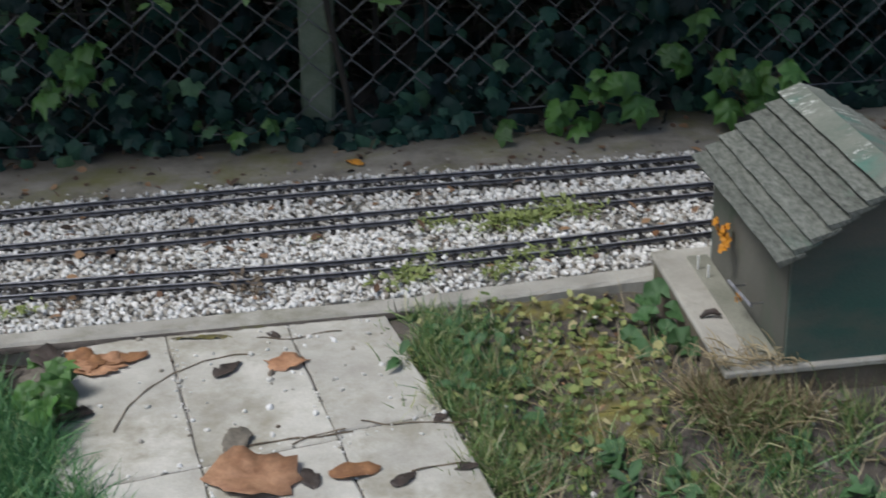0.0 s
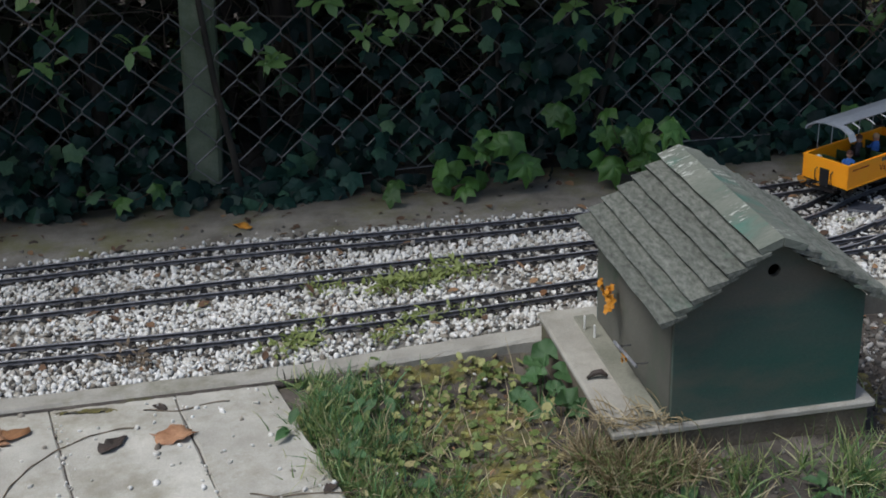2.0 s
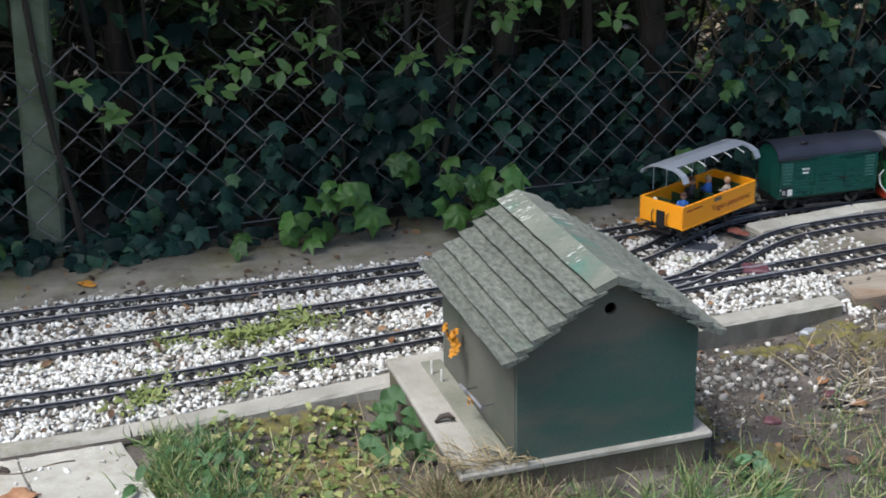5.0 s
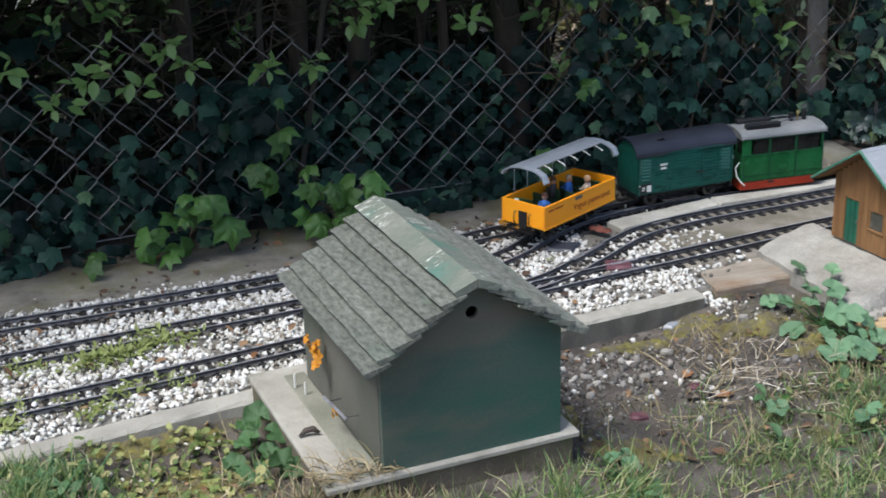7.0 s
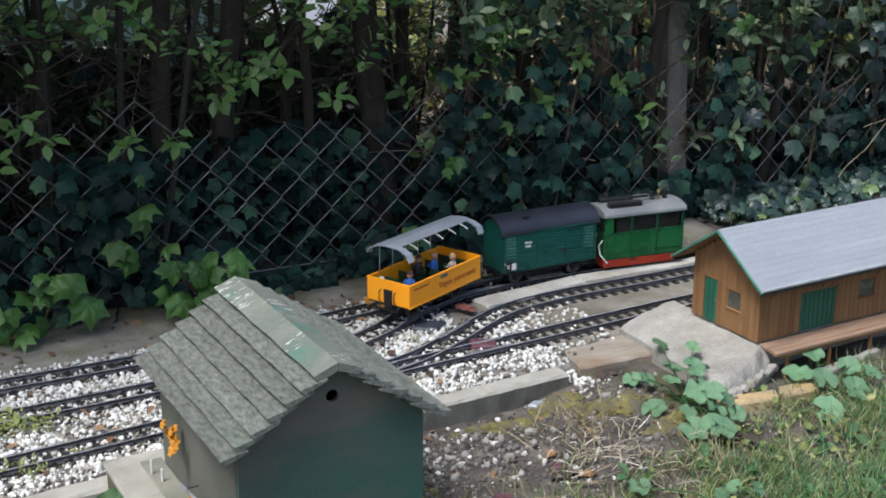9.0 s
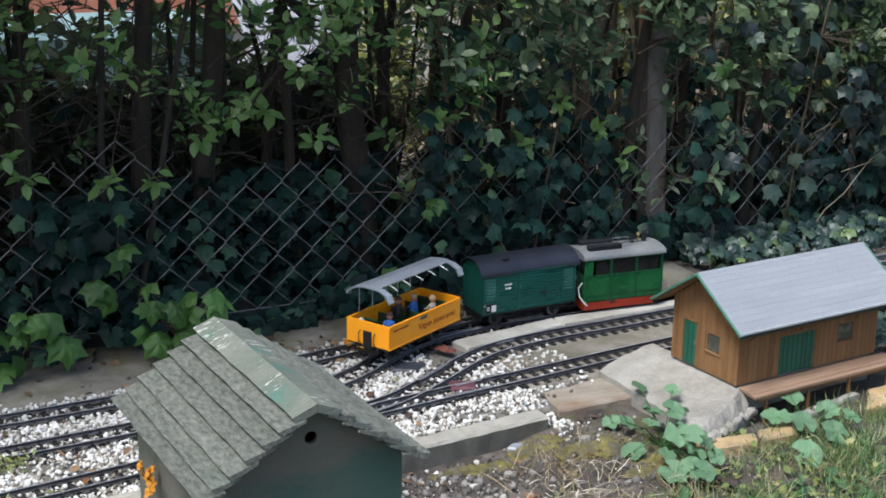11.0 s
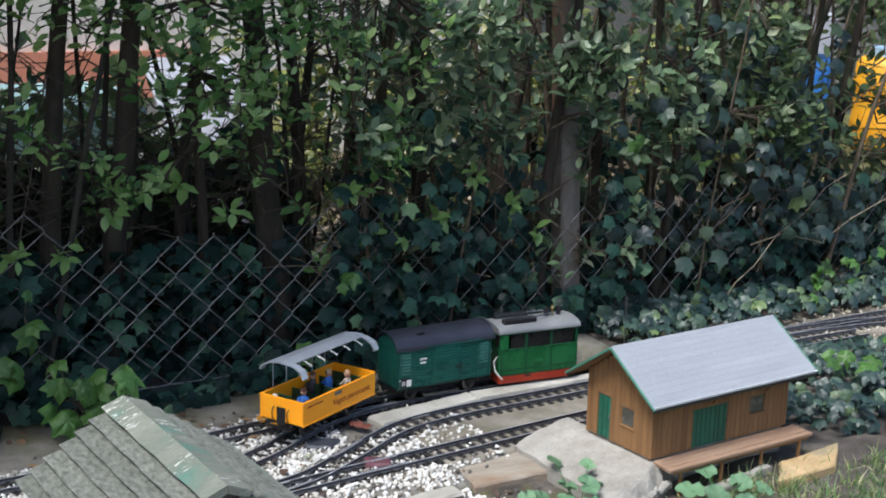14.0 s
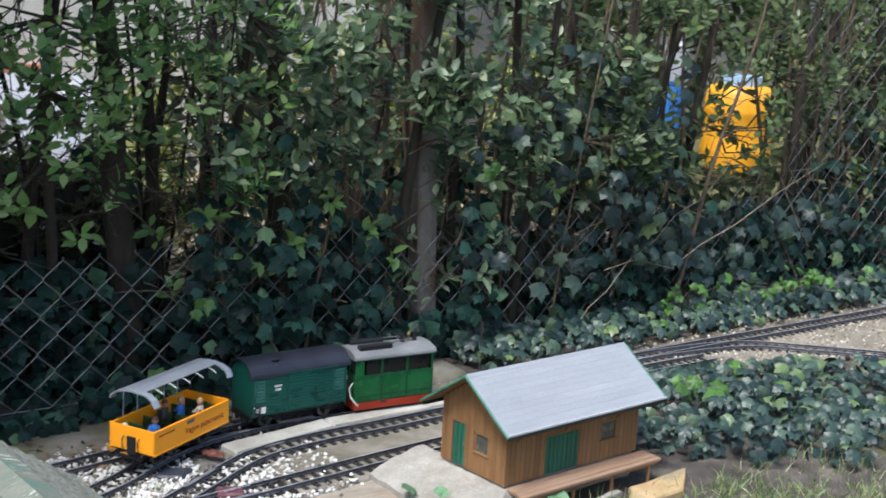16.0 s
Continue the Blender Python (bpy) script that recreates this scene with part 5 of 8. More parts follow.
# tram engine
TL, TW = 0.100, 0.047
eng = thing("tram_engine", berth(1.478, 2 * TL, 0.04), "green box-shaped tram engine with a red skirt and grey roof", "toy locomotive", "train vehicles")
part("chassis", box((-TL + 0.004, -0.036, 0.008), (TL - 0.004, 0.036, 0.030), 0.001), BLACK, eng)
for s in (-1, 1):
    sk = part("skirt", box((-TL, min(s * TW, s * (TW - 0.003)), 0.008), (TL, max(s * TW, s * (TW - 0.003)), 0.0255), 0.0006), LOCO_RED, eng, "red side skirt")
    part("step_hole", box((-0.035, min(s * TW, s * (TW + 0.0004)), 0.0195), (-0.020, max(s * TW, s * (TW + 0.0004)), 0.0245)), BLACK, sk)
    lower = part("side_wall", box((-TL, min(s * (TW - 0.0005), s * (TW - 0.003)), 0.0258), (TL, max(s * (TW - 0.0005), s * (TW - 0.003)), 0.0882), 0.0005), LOCO_GREEN, eng, "glossy green side with dark green beading")
    for x in (-TL + 0.0015, -0.034, 0.031, TL - 0.0015):
        part("beading", box((x - 0.0013, min(s * (TW - 0.0005), s * (TW + 0.0008)), 0.027), (x + 0.0013, max(s * (TW - 0.0005), s * (TW + 0.0008)), 0.0865)), LOCO_DARK, lower)
    for z in (0.0285, 0.040, 0.0865):
        part("beading", box((-TL, min(s * (TW - 0.0005), s * (TW + 0.0006)), z), (TL, max(s * (TW - 0.0005), s * (TW + 0.0006)), z + 0.0012)), LOCO_DARK, lower)
    part("grab_panel", box((-0.012, min(s * (TW - 0.0005), s * (TW + 0.0011)), 0.050), (0.010, max(s * (TW - 0.0005), s * (TW + 0.0011)), 0.058), 0.0003), LOCO_GREEN, lower)
    for x, w in ((-TL + 0.010, 0.020), (-0.034, 0.006), (0.031, 0.006), (TL - 0.003, 0.006)):
        part("window_post", box((x - w / 2, min(s * (TW - 0.0003), s * (TW - 0.003)), 0.0885), (x + w / 2, max(s * (TW - 0.0008), s * (TW - 0.003)), 0.122)), LOCO_GREEN if w > 0.01 else LOCO_DARK, eng)
    part("side_wall", box((-TL, min(s * (TW - 0.0005), s * (TW - 0.003)), 0.1222), (TL, max(s * (TW - 0.0005), s * (TW - 0.003)), 0.128)), LOCO_DARK, eng)
    for x0, x1 in ((-0.073, -0.037), (-0.031, 0.028), (0.034, 0.089)):
        part("window_pane", box((x0, min(s * (TW - 0.0025), s * (TW - 0.0018)), 0.0885), (x1, max(s * (TW - 0.0025), s * (TW - 0.0018)), 0.122)), GLASS_DARK, eng, "dark open window")
    en = part("end_wall", box((min(s * TL, s * (TL - 0.003)), -TW + 0.0035, 0.0258), (max(s * TL, s * (TL - 0.003)), TW - 0.0035, 0.128), 0.0005), LOCO_GREEN, eng, "green end wall")
    for y in (-0.030, 0.0, 0.030):
        part("end_window", box((min(s * TL, s * (TL + 0.0006)), y - 0.011, 0.092), (max(s * TL, s * (TL + 0.0006)), y + 0.011, 0.120), 0.0003), GLASS_DARK, en)
    lamp = part("lamp", tube([(s * TL, 0, 0.074), (s * (TL + 0.009), 0, 0.074)], [0.0055, 0.0068], 12), WHITE, eng, "white lamp housing")
    part("skirt", box((min(s * TL, s * (TL - 0.003)), -TW + 0.0032, 0.008), (max(s * TL, s * (TL - 0.003)), TW - 0.0032, 0.0255)), LOCO_RED, eng)
    part("buffer", tube([(s * TL, 0, 0.024), (s * (TL + 0.012), 0, 0.024)], [0.0035, 0.006], 10), BLACK, eng)
    coupler(s * TL, s, eng)
o = [(0.0500 * math.cos(radians(d)), 0.1265 + 0.0175 * math.sin(radians(d)) ** 0.8) for d in range(0, 181, 12)]
rf = part("roof", prism(o + [(-0.047, 0.1255), (0.047, 0.1255)], -TL - 0.005, TL + 0.005, 0), LOCO_ROOF, eng, "pale grey arched roof")
for y in (-0.022, 0.022):
    bx = part("condenser", box((-0.084, y - 0.008, 0.1385), (0.000, y + 0.008, 0.1525), 0.002), BLACK, rf, "black roof condenser box")
    part("pipe", tube([(0.0, y, 0.151), (0.030, y * 0.7, 0.153), (0.052, y * 0.3, 0.153)], 0.0014, 5), STEEL, rf)
part("chimney", tube([(0.040, 0, 0.145), (0.040, 0, 0.162)], [0.0058, 0.0064], 12), BLACK, rf)
part("chimney", tube([(0.072, 0, 0.145), (0.072, 0, 0.165)], [0.0055, 0.0060], 12), BLACK, rf)
part("whistle", tube([(0.056, 0.0, 0.146), (0.056, 0, 0.158), (0.056, 0, 0.161), (0.056, 0, 0.167)], [0.003, 0.003, 0.0052, 0.003], 10), BRASS, rf, "polished brass whistle dome")
for y in (-0.012, 0.010):
    part("hose", tube([(-TL, y, 0.128), (-TL - 0.006, y + 0.002, 0.122), (-TL - 0.009, y, 0.115), (-TL - 0.003, y - 0.002, 0.112)], 0.0017, 6), WHITE, eng, "white hose")
part("hose", tube([(-TL - 0.001, -0.034, 0.070), (-TL - 0.012, -0.038, 0.060), (-TL - 0.010, -0.042, 0.040), (-TL + 0.000, -0.0485, 0.026), (-TL + 0.006, -0.0495, 0.020)], 0.0016, 6), WHITE, eng, "white hose hanging to the skirt")
# ---- fence ----
fence = thing("chain_link_fence", pose(0, 0, 0), "old chain-link fence with galvanised wires and concrete posts", "fence", kind="structure")
W, H = 0.0410, 0.0413
for px, lean, thick, cover in ((-0.322, 0.045, 0.036, POST), (1.905, -0.05, 0.030, OLD_POST), (4.09, 0.012, 0.036, POST)):
    bm = bmesh.new()
    py = float(fence_y(px)) + 0.055
    rings = []
    for i in range(15):
        z = -0.12 + 1.60 * i / 14
        w = thick - 0.003 * i / 14
        j = lambda k: 0.0016 * noise.noise((px * 7 + k * 3, z * 9, k))
        rings.append([bm.verts.new((px + a * (w + j(1)) + lean * z, py + b * (w + j(2)), z)) for a, b in ((-1, -0.8), (-0.8, -1), (0.8, -1), (1, -0.8), (1, 0.8), (0.8, 1), (-0.8, 1), (-1, 0.8))])
    for a, b in zip(rings, rings[1:]):
        for k in range(8):
            bm.faces.new((a[k], a[(k + 1) % 8], b[(k + 1) % 8], b[k]))
    bm.faces.new(rings[-1])
    part("post", bm, cover, fence, "lichen-covered concrete post" if cover is POST else "weathered grey-brown post grown into the hedge")


def woven_wire(steps, side):
    """One zigzag wire of the netting, with a small kink where it hooks its neighbour."""
    pts = []
    for k in range(steps + 1):
        z = k * H
        for dz in (-0.0035, 0.0035):
            out = (k + side) % 2
            pts.append(((0.0 if out else W) + 0.07 * z, -0.0022 if out else 0.0022, z + dz))
    me = bpy.data.meshes.new("wire")
    bm = tube(pts, 0.0016, 4)
    bm.to_mesh(me)
    bm.free()
    me.materials.append(WIRE)
    return me


NETTING = {n: (woven_wire(n, 0), woven_wire(n, 1)) for n in (6, 7, 8, 9, 10, 32)}


def hang_wire(fx, i):
    """One woven wire of the fence; the old netting is stretched a little towards the paving."""
    y0, y1 = float(fence_y(fx)), float(fence_y(fx + W))
    wide, tall = np.interp(fx, [-0.2, 0.0], [1.08, 1.0]), np.interp(fx, [-0.2, 0.3], [1.10, 1.0])
    steps = 32 if fx > 3.25 else int(round(max(6, min(10, np.interp(fx, [0.2, 1.2, 2.4], [9, 8, 6.8]) + 0.9 * math.sin(fx * 6.3) + 0.8 * math.sin(fx * 17.0)))))
    part("wire", NETTING[steps][i % 2], None, fence, m=Matrix.Translation((fx, y0, 0.017 + 0.0125 * max(0.0, fx - 0.8))) @ Euler((radians(1.5 * math.sin(fx * 1.7)), 0, math.atan2(y1 - y0, W))).to_matrix().to_4x4() @ Matrix.Diagonal((wide, 1, tall, 1)))
    return wide * W


fx, i = 0.703, 1
while fx < 4.3:
    fx += hang_wire(fx, i)
    i += 1
fx, i = 0.703, 0
while fx > -1.6:
    fx -= float(np.interp(fx, [-0.2, 0.0], [1.08, 1.0])) * W
    hang_wire(fx, i)
    i += 1
for x0, z in ((-1.6, 0.015), (3.3, 1.33)):
    part("line_wire", tube([(x, float(fence_y(x)) - 0.003, z + 0.006 * math.sin(x * 3)) for x in np.arange(x0, 4.31, 0.2)], 0.0016, 5), WIRE, fence)

# ---- leaf shapes ----
LEAF_OVAL = (np.array([(0, 0, 0), (0.20, 0.28, 0.05), (0.21, 0.62, 0.05), (0, 1, -0.06), (-0.21, 0.62, 0.05), (-0.20, 0.28, 0.05), (0, 0.5, 0)]),
             np.array([(0, 1, 6), (1, 2, 6), (2, 3, 6), (3, 4, 6), (4, 5, 6), (5, 0, 6)]))
lobes = [(0, 0.70), (0.17, 0.46), (0.27, 0.33), (0.54, 0.30), (0.45, 0.06), (0.44, -0.26), (0.14, -0.33), (-0.14, -0.33), (-0.44, -0.26), (-0.45, 0.06), (-0.54, 0.30), (-0.27, 0.33), (-0.17, 0.46)]
tips = (0, 3, 5, 8, 10)
inner = [(0.52 * u, 0.04 + 0.52 * v, -0.30 * 0.27 * (u * u + v * v) + (-0.012 if k in tips else 0.045)) for k, (u, v) in enumerate(lobes)]
outer = [(u, v, -0.34 * (u * u + v * v) + (-0.05 if k in tips else 0.03)) for k, (u, v) in enumerate(lobes)]
LEAF_LOBED = (np.array([(0, 0.03, 0.0)] + inner + outer),
              np.array([f for k in range(13) for f in ((0, 1 + k, 1 + (k + 1) % 13), (1 + k, 14 + k, 14 + (k + 1) % 13), (1 + k, 14 + (k + 1) % 13, 1 + (k + 1) % 13))]))
rnd = []
for k in range(20):
    a = 2 * math.pi * k / 20
    q = 0.5 * (1 + 0.06 * math.cos(5 * (a - math.pi))) * (0.45 if k == 0 else 1)
    rnd.append((q * math.sin(a), 0.45 - q * math.cos(a)))
LEAF_ROUND = (np.array([(0, 0.40, -0.05)] + [(u, v, 0.05 * math.cos(5 * (2 * math.pi * k / 20)) + 0.06) for k, (u, v) in enumerate(rnd)]), np.array([(0, 1 + k, 1 + (k + 1) % 20) for k in range(20)]))
BLADE = (np.array([(-0.5, 0, 0), (0.5, 0, 0), (-0.38, 0.10, 0.5), (0.38, 0.10, 0.5), (0, 0.42, 0.93)]), np.array([(0, 1, 3), (0, 3, 2), (2, 3, 4)]))


def facing(n, towards, spread):
    return np.asarray(towards)[None] + RNG.normal(size=(n, 3)) * spread


# ---- hedge behind the fence ----
def shrub(x0, x1, stems, clusters, label, low, stem_r=0.022, leaves=LEAF_OVAL, size=0.038, material=None, z_top=1.7):
    """A leafy shrub: stems that fork upwards, twigs, and leaf sprays at their ends."""
    r = random.Random(int(x0 * 1000) + 5)
    cx = (x0 + x1) / 2
    base = Vector((cx, float(fence_y(cx)) + 0.28, -0.03))
    sh = thing("hedge_shrub", Matrix.Translation(base), label, "shrub", "hedge shrubs behind the fence")
    bm, fine, tips = bmesh.new(), bmesh.new(), []
    thin = [(r.uniform(x0, x1), r.uniform(-0.02, 0.45), r.uniform(-0.16, 0.16), r.uniform(0.004, 0.009)) for _ in range(int((x1 - x0) * (14 if x0 < 1.2 else 24)))]
    thin = [q for q in thin if not sight(q[0], float(fence_y(q[0])) + q[1], 0.5)]
    for k, (sx, sy, lean, rad) in enumerate(list(stems) + thin):
        p = Vector((sx - base.x, float(fence_y(sx)) + sy - base.y, -0.04))
        d = Vector((lean, -0.02, 1)).normalized()
        pts, rr = [p.copy()], [rad * 1.25]
        for i in range(11):
            d = (d + Vector((r.uniform(-0.09, 0.09), r.uniform(-0.07, 0.07), 0.05))).normalized()
            p = p + d * 0.155
            pts.append(p.copy())
            rr.append(rad * (1 - i * 0.072))
            if i > 0:
                tips.append((p.copy(), rr[-1]))
        add_tube(bm if k < len(stems) else fine, pts, rr, 8 if k < len(stems) else 5)
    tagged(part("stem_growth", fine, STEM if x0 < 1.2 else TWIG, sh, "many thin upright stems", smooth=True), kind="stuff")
    part("trunk", bm, BARK, sh, "dark mossy stems", smooth=True)
    tw, places, norms, sizes, ups = bmesh.new(), [], [], [], []
    for c in range(clusters):
        lx = r.uniform(x0 - 0.1, x1 + 0.1)
        lz = r.choice((r.uniform(low, z_top), r.uniform(0.42, 1.15), r.uniform(0.42, 1.15)))
        ly = float(fence_y(lx)) + r.choice((r.uniform(-0.13, 0.02), r.uniform(0.0, 0.55), r.uniform(0.1, 0.5)))
        if lz > 0.50 and 0.1 < lx < 2.75 and r.random() < 0.25:
            ly = float(fence_y(lx)) - r.uniform(0.015, 0.16)
        if not kept(lx, ly, lz, r):
            continue
        tip = Vector((lx, ly, lz)) - base
        near = min(tips, key=lambda q: (q[0] - tip).length_squared + 0.6 * max(0, q[0].z - tip.z) ** 2)
        if c % 2 == 0:
            mid = near[0].lerp(tip, 0.55) + Vector((r.uniform(-0.04, 0.04), r.uniform(-0.04, 0.04), r.uniform(-0.05, 0.02)))
            add_tube(tw, [near[0], mid, tip], [min(0.005, near[1] * 0.5), 0.003, 0.0014], 4, cap=False)
        n = r.randint(6, 11)
        grow = Vector((r.uniform(-0.6, 0.6), r.uniform(-0.9, 0.2), r.uniform(0.1, 1.0))).normalized()
        for q in range(n):
            a = q * 2.4 + r.uniform(-0.4, 0.4)
            side = grow.orthogonal().normalized()
            out = (Matrix.Rotation(a, 3, grow) @ side)
            along = (q / n) * 0.07
            places.append(tip - grow * along + out * 0.004)
            ups.append((out + grow * r.uniform(0.1, 0.9)).normalized())
            norms.append((grow * 0.9 - out * 0.35 + Vector((r.gauss(0, 0.25), r.gauss(-0.15, 0.25), r.gauss(0.35, 0.25)))).normalized())
            sizes.append(size * r.uniform(0.6, 1.2))
    tagged(part("twig_growth", tw, BRUSH, sh, "thin bare twigs"), kind="stuff")
    nn, uu = np.array([v[:] for v in norms]), np.array([v[:] for v in ups])
    xa = np.cross(uu, nn)
    xa /= np.linalg.norm(xa, axis=1)[:, None] + 1e-9
    nn = np.cross(xa, uu)
    turns = np.stack([xa, uu, nn], axis=2)
    sizes = np.array(sizes)
    tagged(part("crown", strewn("crown", leaves, np.array([v[:] for v in places]), turns, np.c_[sizes * 1.1, sizes, sizes]), material or LEAF_HEDGE, sh, "glossy green oval leaves"), kind="stuff")
    return sh


def sight(x, y, z):
    """The thin place in the hedge before the yellow drum."""
    return 0.940 < x / y < 1.060 and 0.36 < z < 0.70


def slot(x, y, z):
    """The narrow gap beside the thick trunk, through which the sunny ground beyond shows."""
    rise = z + 0.17 * (y - 2.75)
    return (x / y > 0.387) & (x / y < 0.416) & (rise > 0.25) & (rise < 0.56)


def glimpse(x, y, z):
    """The two thin places before the blue container and the yellow drum."""
    q = x / y
    return (((q > 0.888) & (q < 0.925) & (z > 0.58)) | ((q > 0.940) & (q < 1.060))) & (z > 0.34) & (z < 0.78)


def kept(x, y, z, r):
    """Thin gaps in the hedge, where the garden beyond shows."""
    back = y - float(fence_y(x))
    if slot(x, y, z):
        return r.random() < 0.08
    if sight(x, y, z):
        return r.random() < 0.13
    if 0.880 < x / y < 0.930 and 0.58 < z < 0.82:
        return r.random() < 0.05
    if 0.598 < x / y < 0.682 and 0.14 < z < 0.78 and back < 0.12:
        return r.random() < (0.30 if z > 0.60 or z < 0.36 else 0.05)
    if x < 1.25 and 0.24 < z < 0.56:
        return r.random() < (0.10 if back < 0.02 and z > 0.31 else 0.06)
    if 1.0 < x < 2.5 and 0.20 < z < 0.50:
        return r.random() < 0.15
    if x > 1.0 and noise.noise((x * 5.2 + 3, y * 4.0, z * 4.6)) + 0.45 * noise.noise((x * 13.0, y * 9.0, z * 12.0)) < (0.18 if x > 1.5 else 0.05):
        return r.random() < 0.07
    if noise.noise((x * 3.4, y * 3.0, z * 4.2)) < -0.02 and z < 1.0:
        return r.random() < 0.12
    if 0.38 < x < 1.0 and 0.54 < z < 0.95:
        return r.random() < (0.06 if back > 0.02 else 0.42)
    if 0.35 < x < 1.30 and 0.40 < z < 1.1 and back > 0.02:
        return r.random() < 0.15
    if 2.72 < x < 3.75 and 0.24 < z < 0.80:
        return r.random() < (0.40 if back > 0.0 else 0.45)
    if back < 0.0 and z < 0.36:
        return r.random() < 0.3
    if x < 1.0 and z < 0.46:
        return r.random() < 0.14
    return True


shrub(-1.7, -0.75, [(-1.35, 0.25, 0.05, 0.02), (-1.0, 0.32, -0.05, 0.024)], 420, "dark leafy hedge shrub in deep shade", 0.22)
shrub(-0.75, 0.1, [(-0.55, 0.22, 0.02, 0.018), (-0.12, 0.30, -0.06, 0.026), (-0.30, 0.4, 0.1, 0.016)], 430, "dark leafy hedge shrub with bare lower stems", 0.24, material=LEAF_GREEN)
shrub(0.1, 0.75, [(0.32, 0.26, 0.04, 0.02), (0.58, 0.2, -0.03, 0.026), (0.68, 0.16, 0.03, 0.030)], 800, "leafy hedge shrub with thick bare stems", 0.26, material=LEAF_GREEN)
shrub(0.75, 1.3, [(1.085, 0.12, 0.0, 0.040), (0.86, 0.3, 0.05, 0.016), (1.20, 0.35, -0.05, 0.015), (1.16, 0.22, 0.04, 0.020), (0.95, 0.15, -0.04, 0.014)], 1150, "leafy hedge shrub on one thick dark trunk", 0.20, z_top=1.25, material=LEAF_GREEN)
shrub(1.3, 1.9, [(1.48, 0.2, 0.05, 0.02), (1.68, 0.16, 0.02, 0.024), (1.60, 0.35, -0.08, 0.016), (1.4, 0.4, 0.1, 0.012), (1.80, 0.06, 0.03, 0.018), (1.33, 0.1, 0.06, 0.014)], 1500, "dense glossy-leaved hedge shrub", 0.16, z_top=1.2, material=LEAF_PRIVET, size=0.043)
shrub(1.9, 2.5, [(2.1, 0.2, 0.02, 0.018), (2.3, 0.26, -0.06, 0.018), (2.42, 0.2, 0.05, 0.02), (2.2, 0.05, 0.10, 0.014), (2.02, 0.3, -0.05, 0.022)], 1500, "dense small-leaved hedge shrub", 0.20, z_top=1.2, material=LEAF_PRIVET, size=0.043)
shrub(2.5, 3.1, [(2.62, 0.2, 0.02, 0.02), (2.80, 0.24, 0.02, 0.016), (3.02, 0.2, -0.02, 0.018), (2.72, 0.1, 0.12, 0.012)], 1300, "hedge shrub mixed with ivy and dry twigs", 0.24, z_top=1.2)
shrub(3.1, 3.9, [(3.44, 0.10, 0.02, 0.022), (3.18, 0.05, 0.03, 0.008), (3.75, 0.3, -0.02, 0.02)], 900, "hedge shrub beside the far siding", 0.25, z_top=1.2)
shrub(3.9, 4.9, [(4.1, 0.3, 0.0, 0.02), (4.6, 0.3, 0.0, 0.02)], 300, "hedge shrub at the end of the fence", 0.2)

# the hedge's thick back, and an unseen top leaning out to shade the fence
N = 36000
x, z = RNG.uniform(-2.6, 5.8, N), RNG.uniform(-0.02, 2.6, N)
y = fence_y(x) + RNG.uniform(0.50, 1.05, N) - np.clip(z - 1.02, 0, 0.6) * RNG.uniform(0.0, 2.1, N) * np.clip((1.2 - x) / 0.8, 0.0, 1)
y = np.where(x > 2.6, np.minimum(y, fence_y(x) + RNG.uniform(0.45, 0.62, N)), y)
gap = ((x > 0.45) & (x < 1.55) & (z > 0.57) & (z < 1.15))
keep = ~gap | (RNG.uniform(size=N) < 0.07)
keep &= ~((x > 1.30) & (z > 0.30) & (z < 1.1) & (RNG.uniform(size=N) < np.where((x > 2.5) & (z > 0.62), 0.1, 0.55)))
keep &= ~((x / y > 0.940) & (x / y < 1.060) & (z > 0.34) & (z < 0.72) & (RNG.uniform(size=N) < 0.9))
keep &= ~((x > 0.9) & (z > 1.05) & (RNG.uniform(size=N) < np.where(x > 2.3, 0.97, 0.85)))
keep &= ~slot(x, y, z) & ~((x / y > 0.880) & (x / y < 0.930) & (z > 0.46) & (z < 0.85))
p = np.c_[x, y, z][keep]
n = len(p)
tagged(part("hedge_back", strewn("hedge_back", LEAF_OVAL, p, turn_to(facing(n, (0, -0.4, 0.7), 0.5), RNG.uniform(0, 6.28, n)), RNG.uniform(0.045, 0.085, n)), LEAF_HEDGE),
       "shadowy inner foliage of the hedge with an unseen shading top", "hedge", kind="stuff")

# dense low growth behind the netting, its leaf colour darkened to paint shade
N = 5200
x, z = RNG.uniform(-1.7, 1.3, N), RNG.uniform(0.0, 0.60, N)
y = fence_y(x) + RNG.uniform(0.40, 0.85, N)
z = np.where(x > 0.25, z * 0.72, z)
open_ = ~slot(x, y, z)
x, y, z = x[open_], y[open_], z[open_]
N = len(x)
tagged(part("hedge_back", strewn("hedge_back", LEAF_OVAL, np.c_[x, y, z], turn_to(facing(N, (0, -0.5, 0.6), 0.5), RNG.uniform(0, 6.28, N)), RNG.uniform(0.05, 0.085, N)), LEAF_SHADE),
       "low hedge foliage coloured dark to stand for shade", "hedge", kind="stuff")

# foliage that closes the hedge above the yellow drum
N = 3200
x, z = RNG.uniform(2.55, 4.4, N), RNG.uniform(0.45, 1.2, N)
y = fence_y(x) + RNG.uniform(0.25, 0.65, N)
q = x / y
keep = ~((q > 0.940) & (q < 1.060) & (z < 0.70)) & ~((q > 0.880) & (q < 0.930) & (z > 0.52) & (z < 0.82) & (RNG.uniform(size=N) < 0.95))
n = int(keep.sum())
tagged(part("hedge_back", strewn("hedge_back", LEAF_OVAL, np.c_[x, y, z][keep], turn_to(facing(n, (0, -0.5, 0.6), 0.5), RNG.uniform(0, 6.28, n)), RNG.uniform(0.035, 0.06, n)), LEAF_HEDGE),
       "shadowy inner foliage of the hedge beside the far siding", "hedge", kind="stuff")

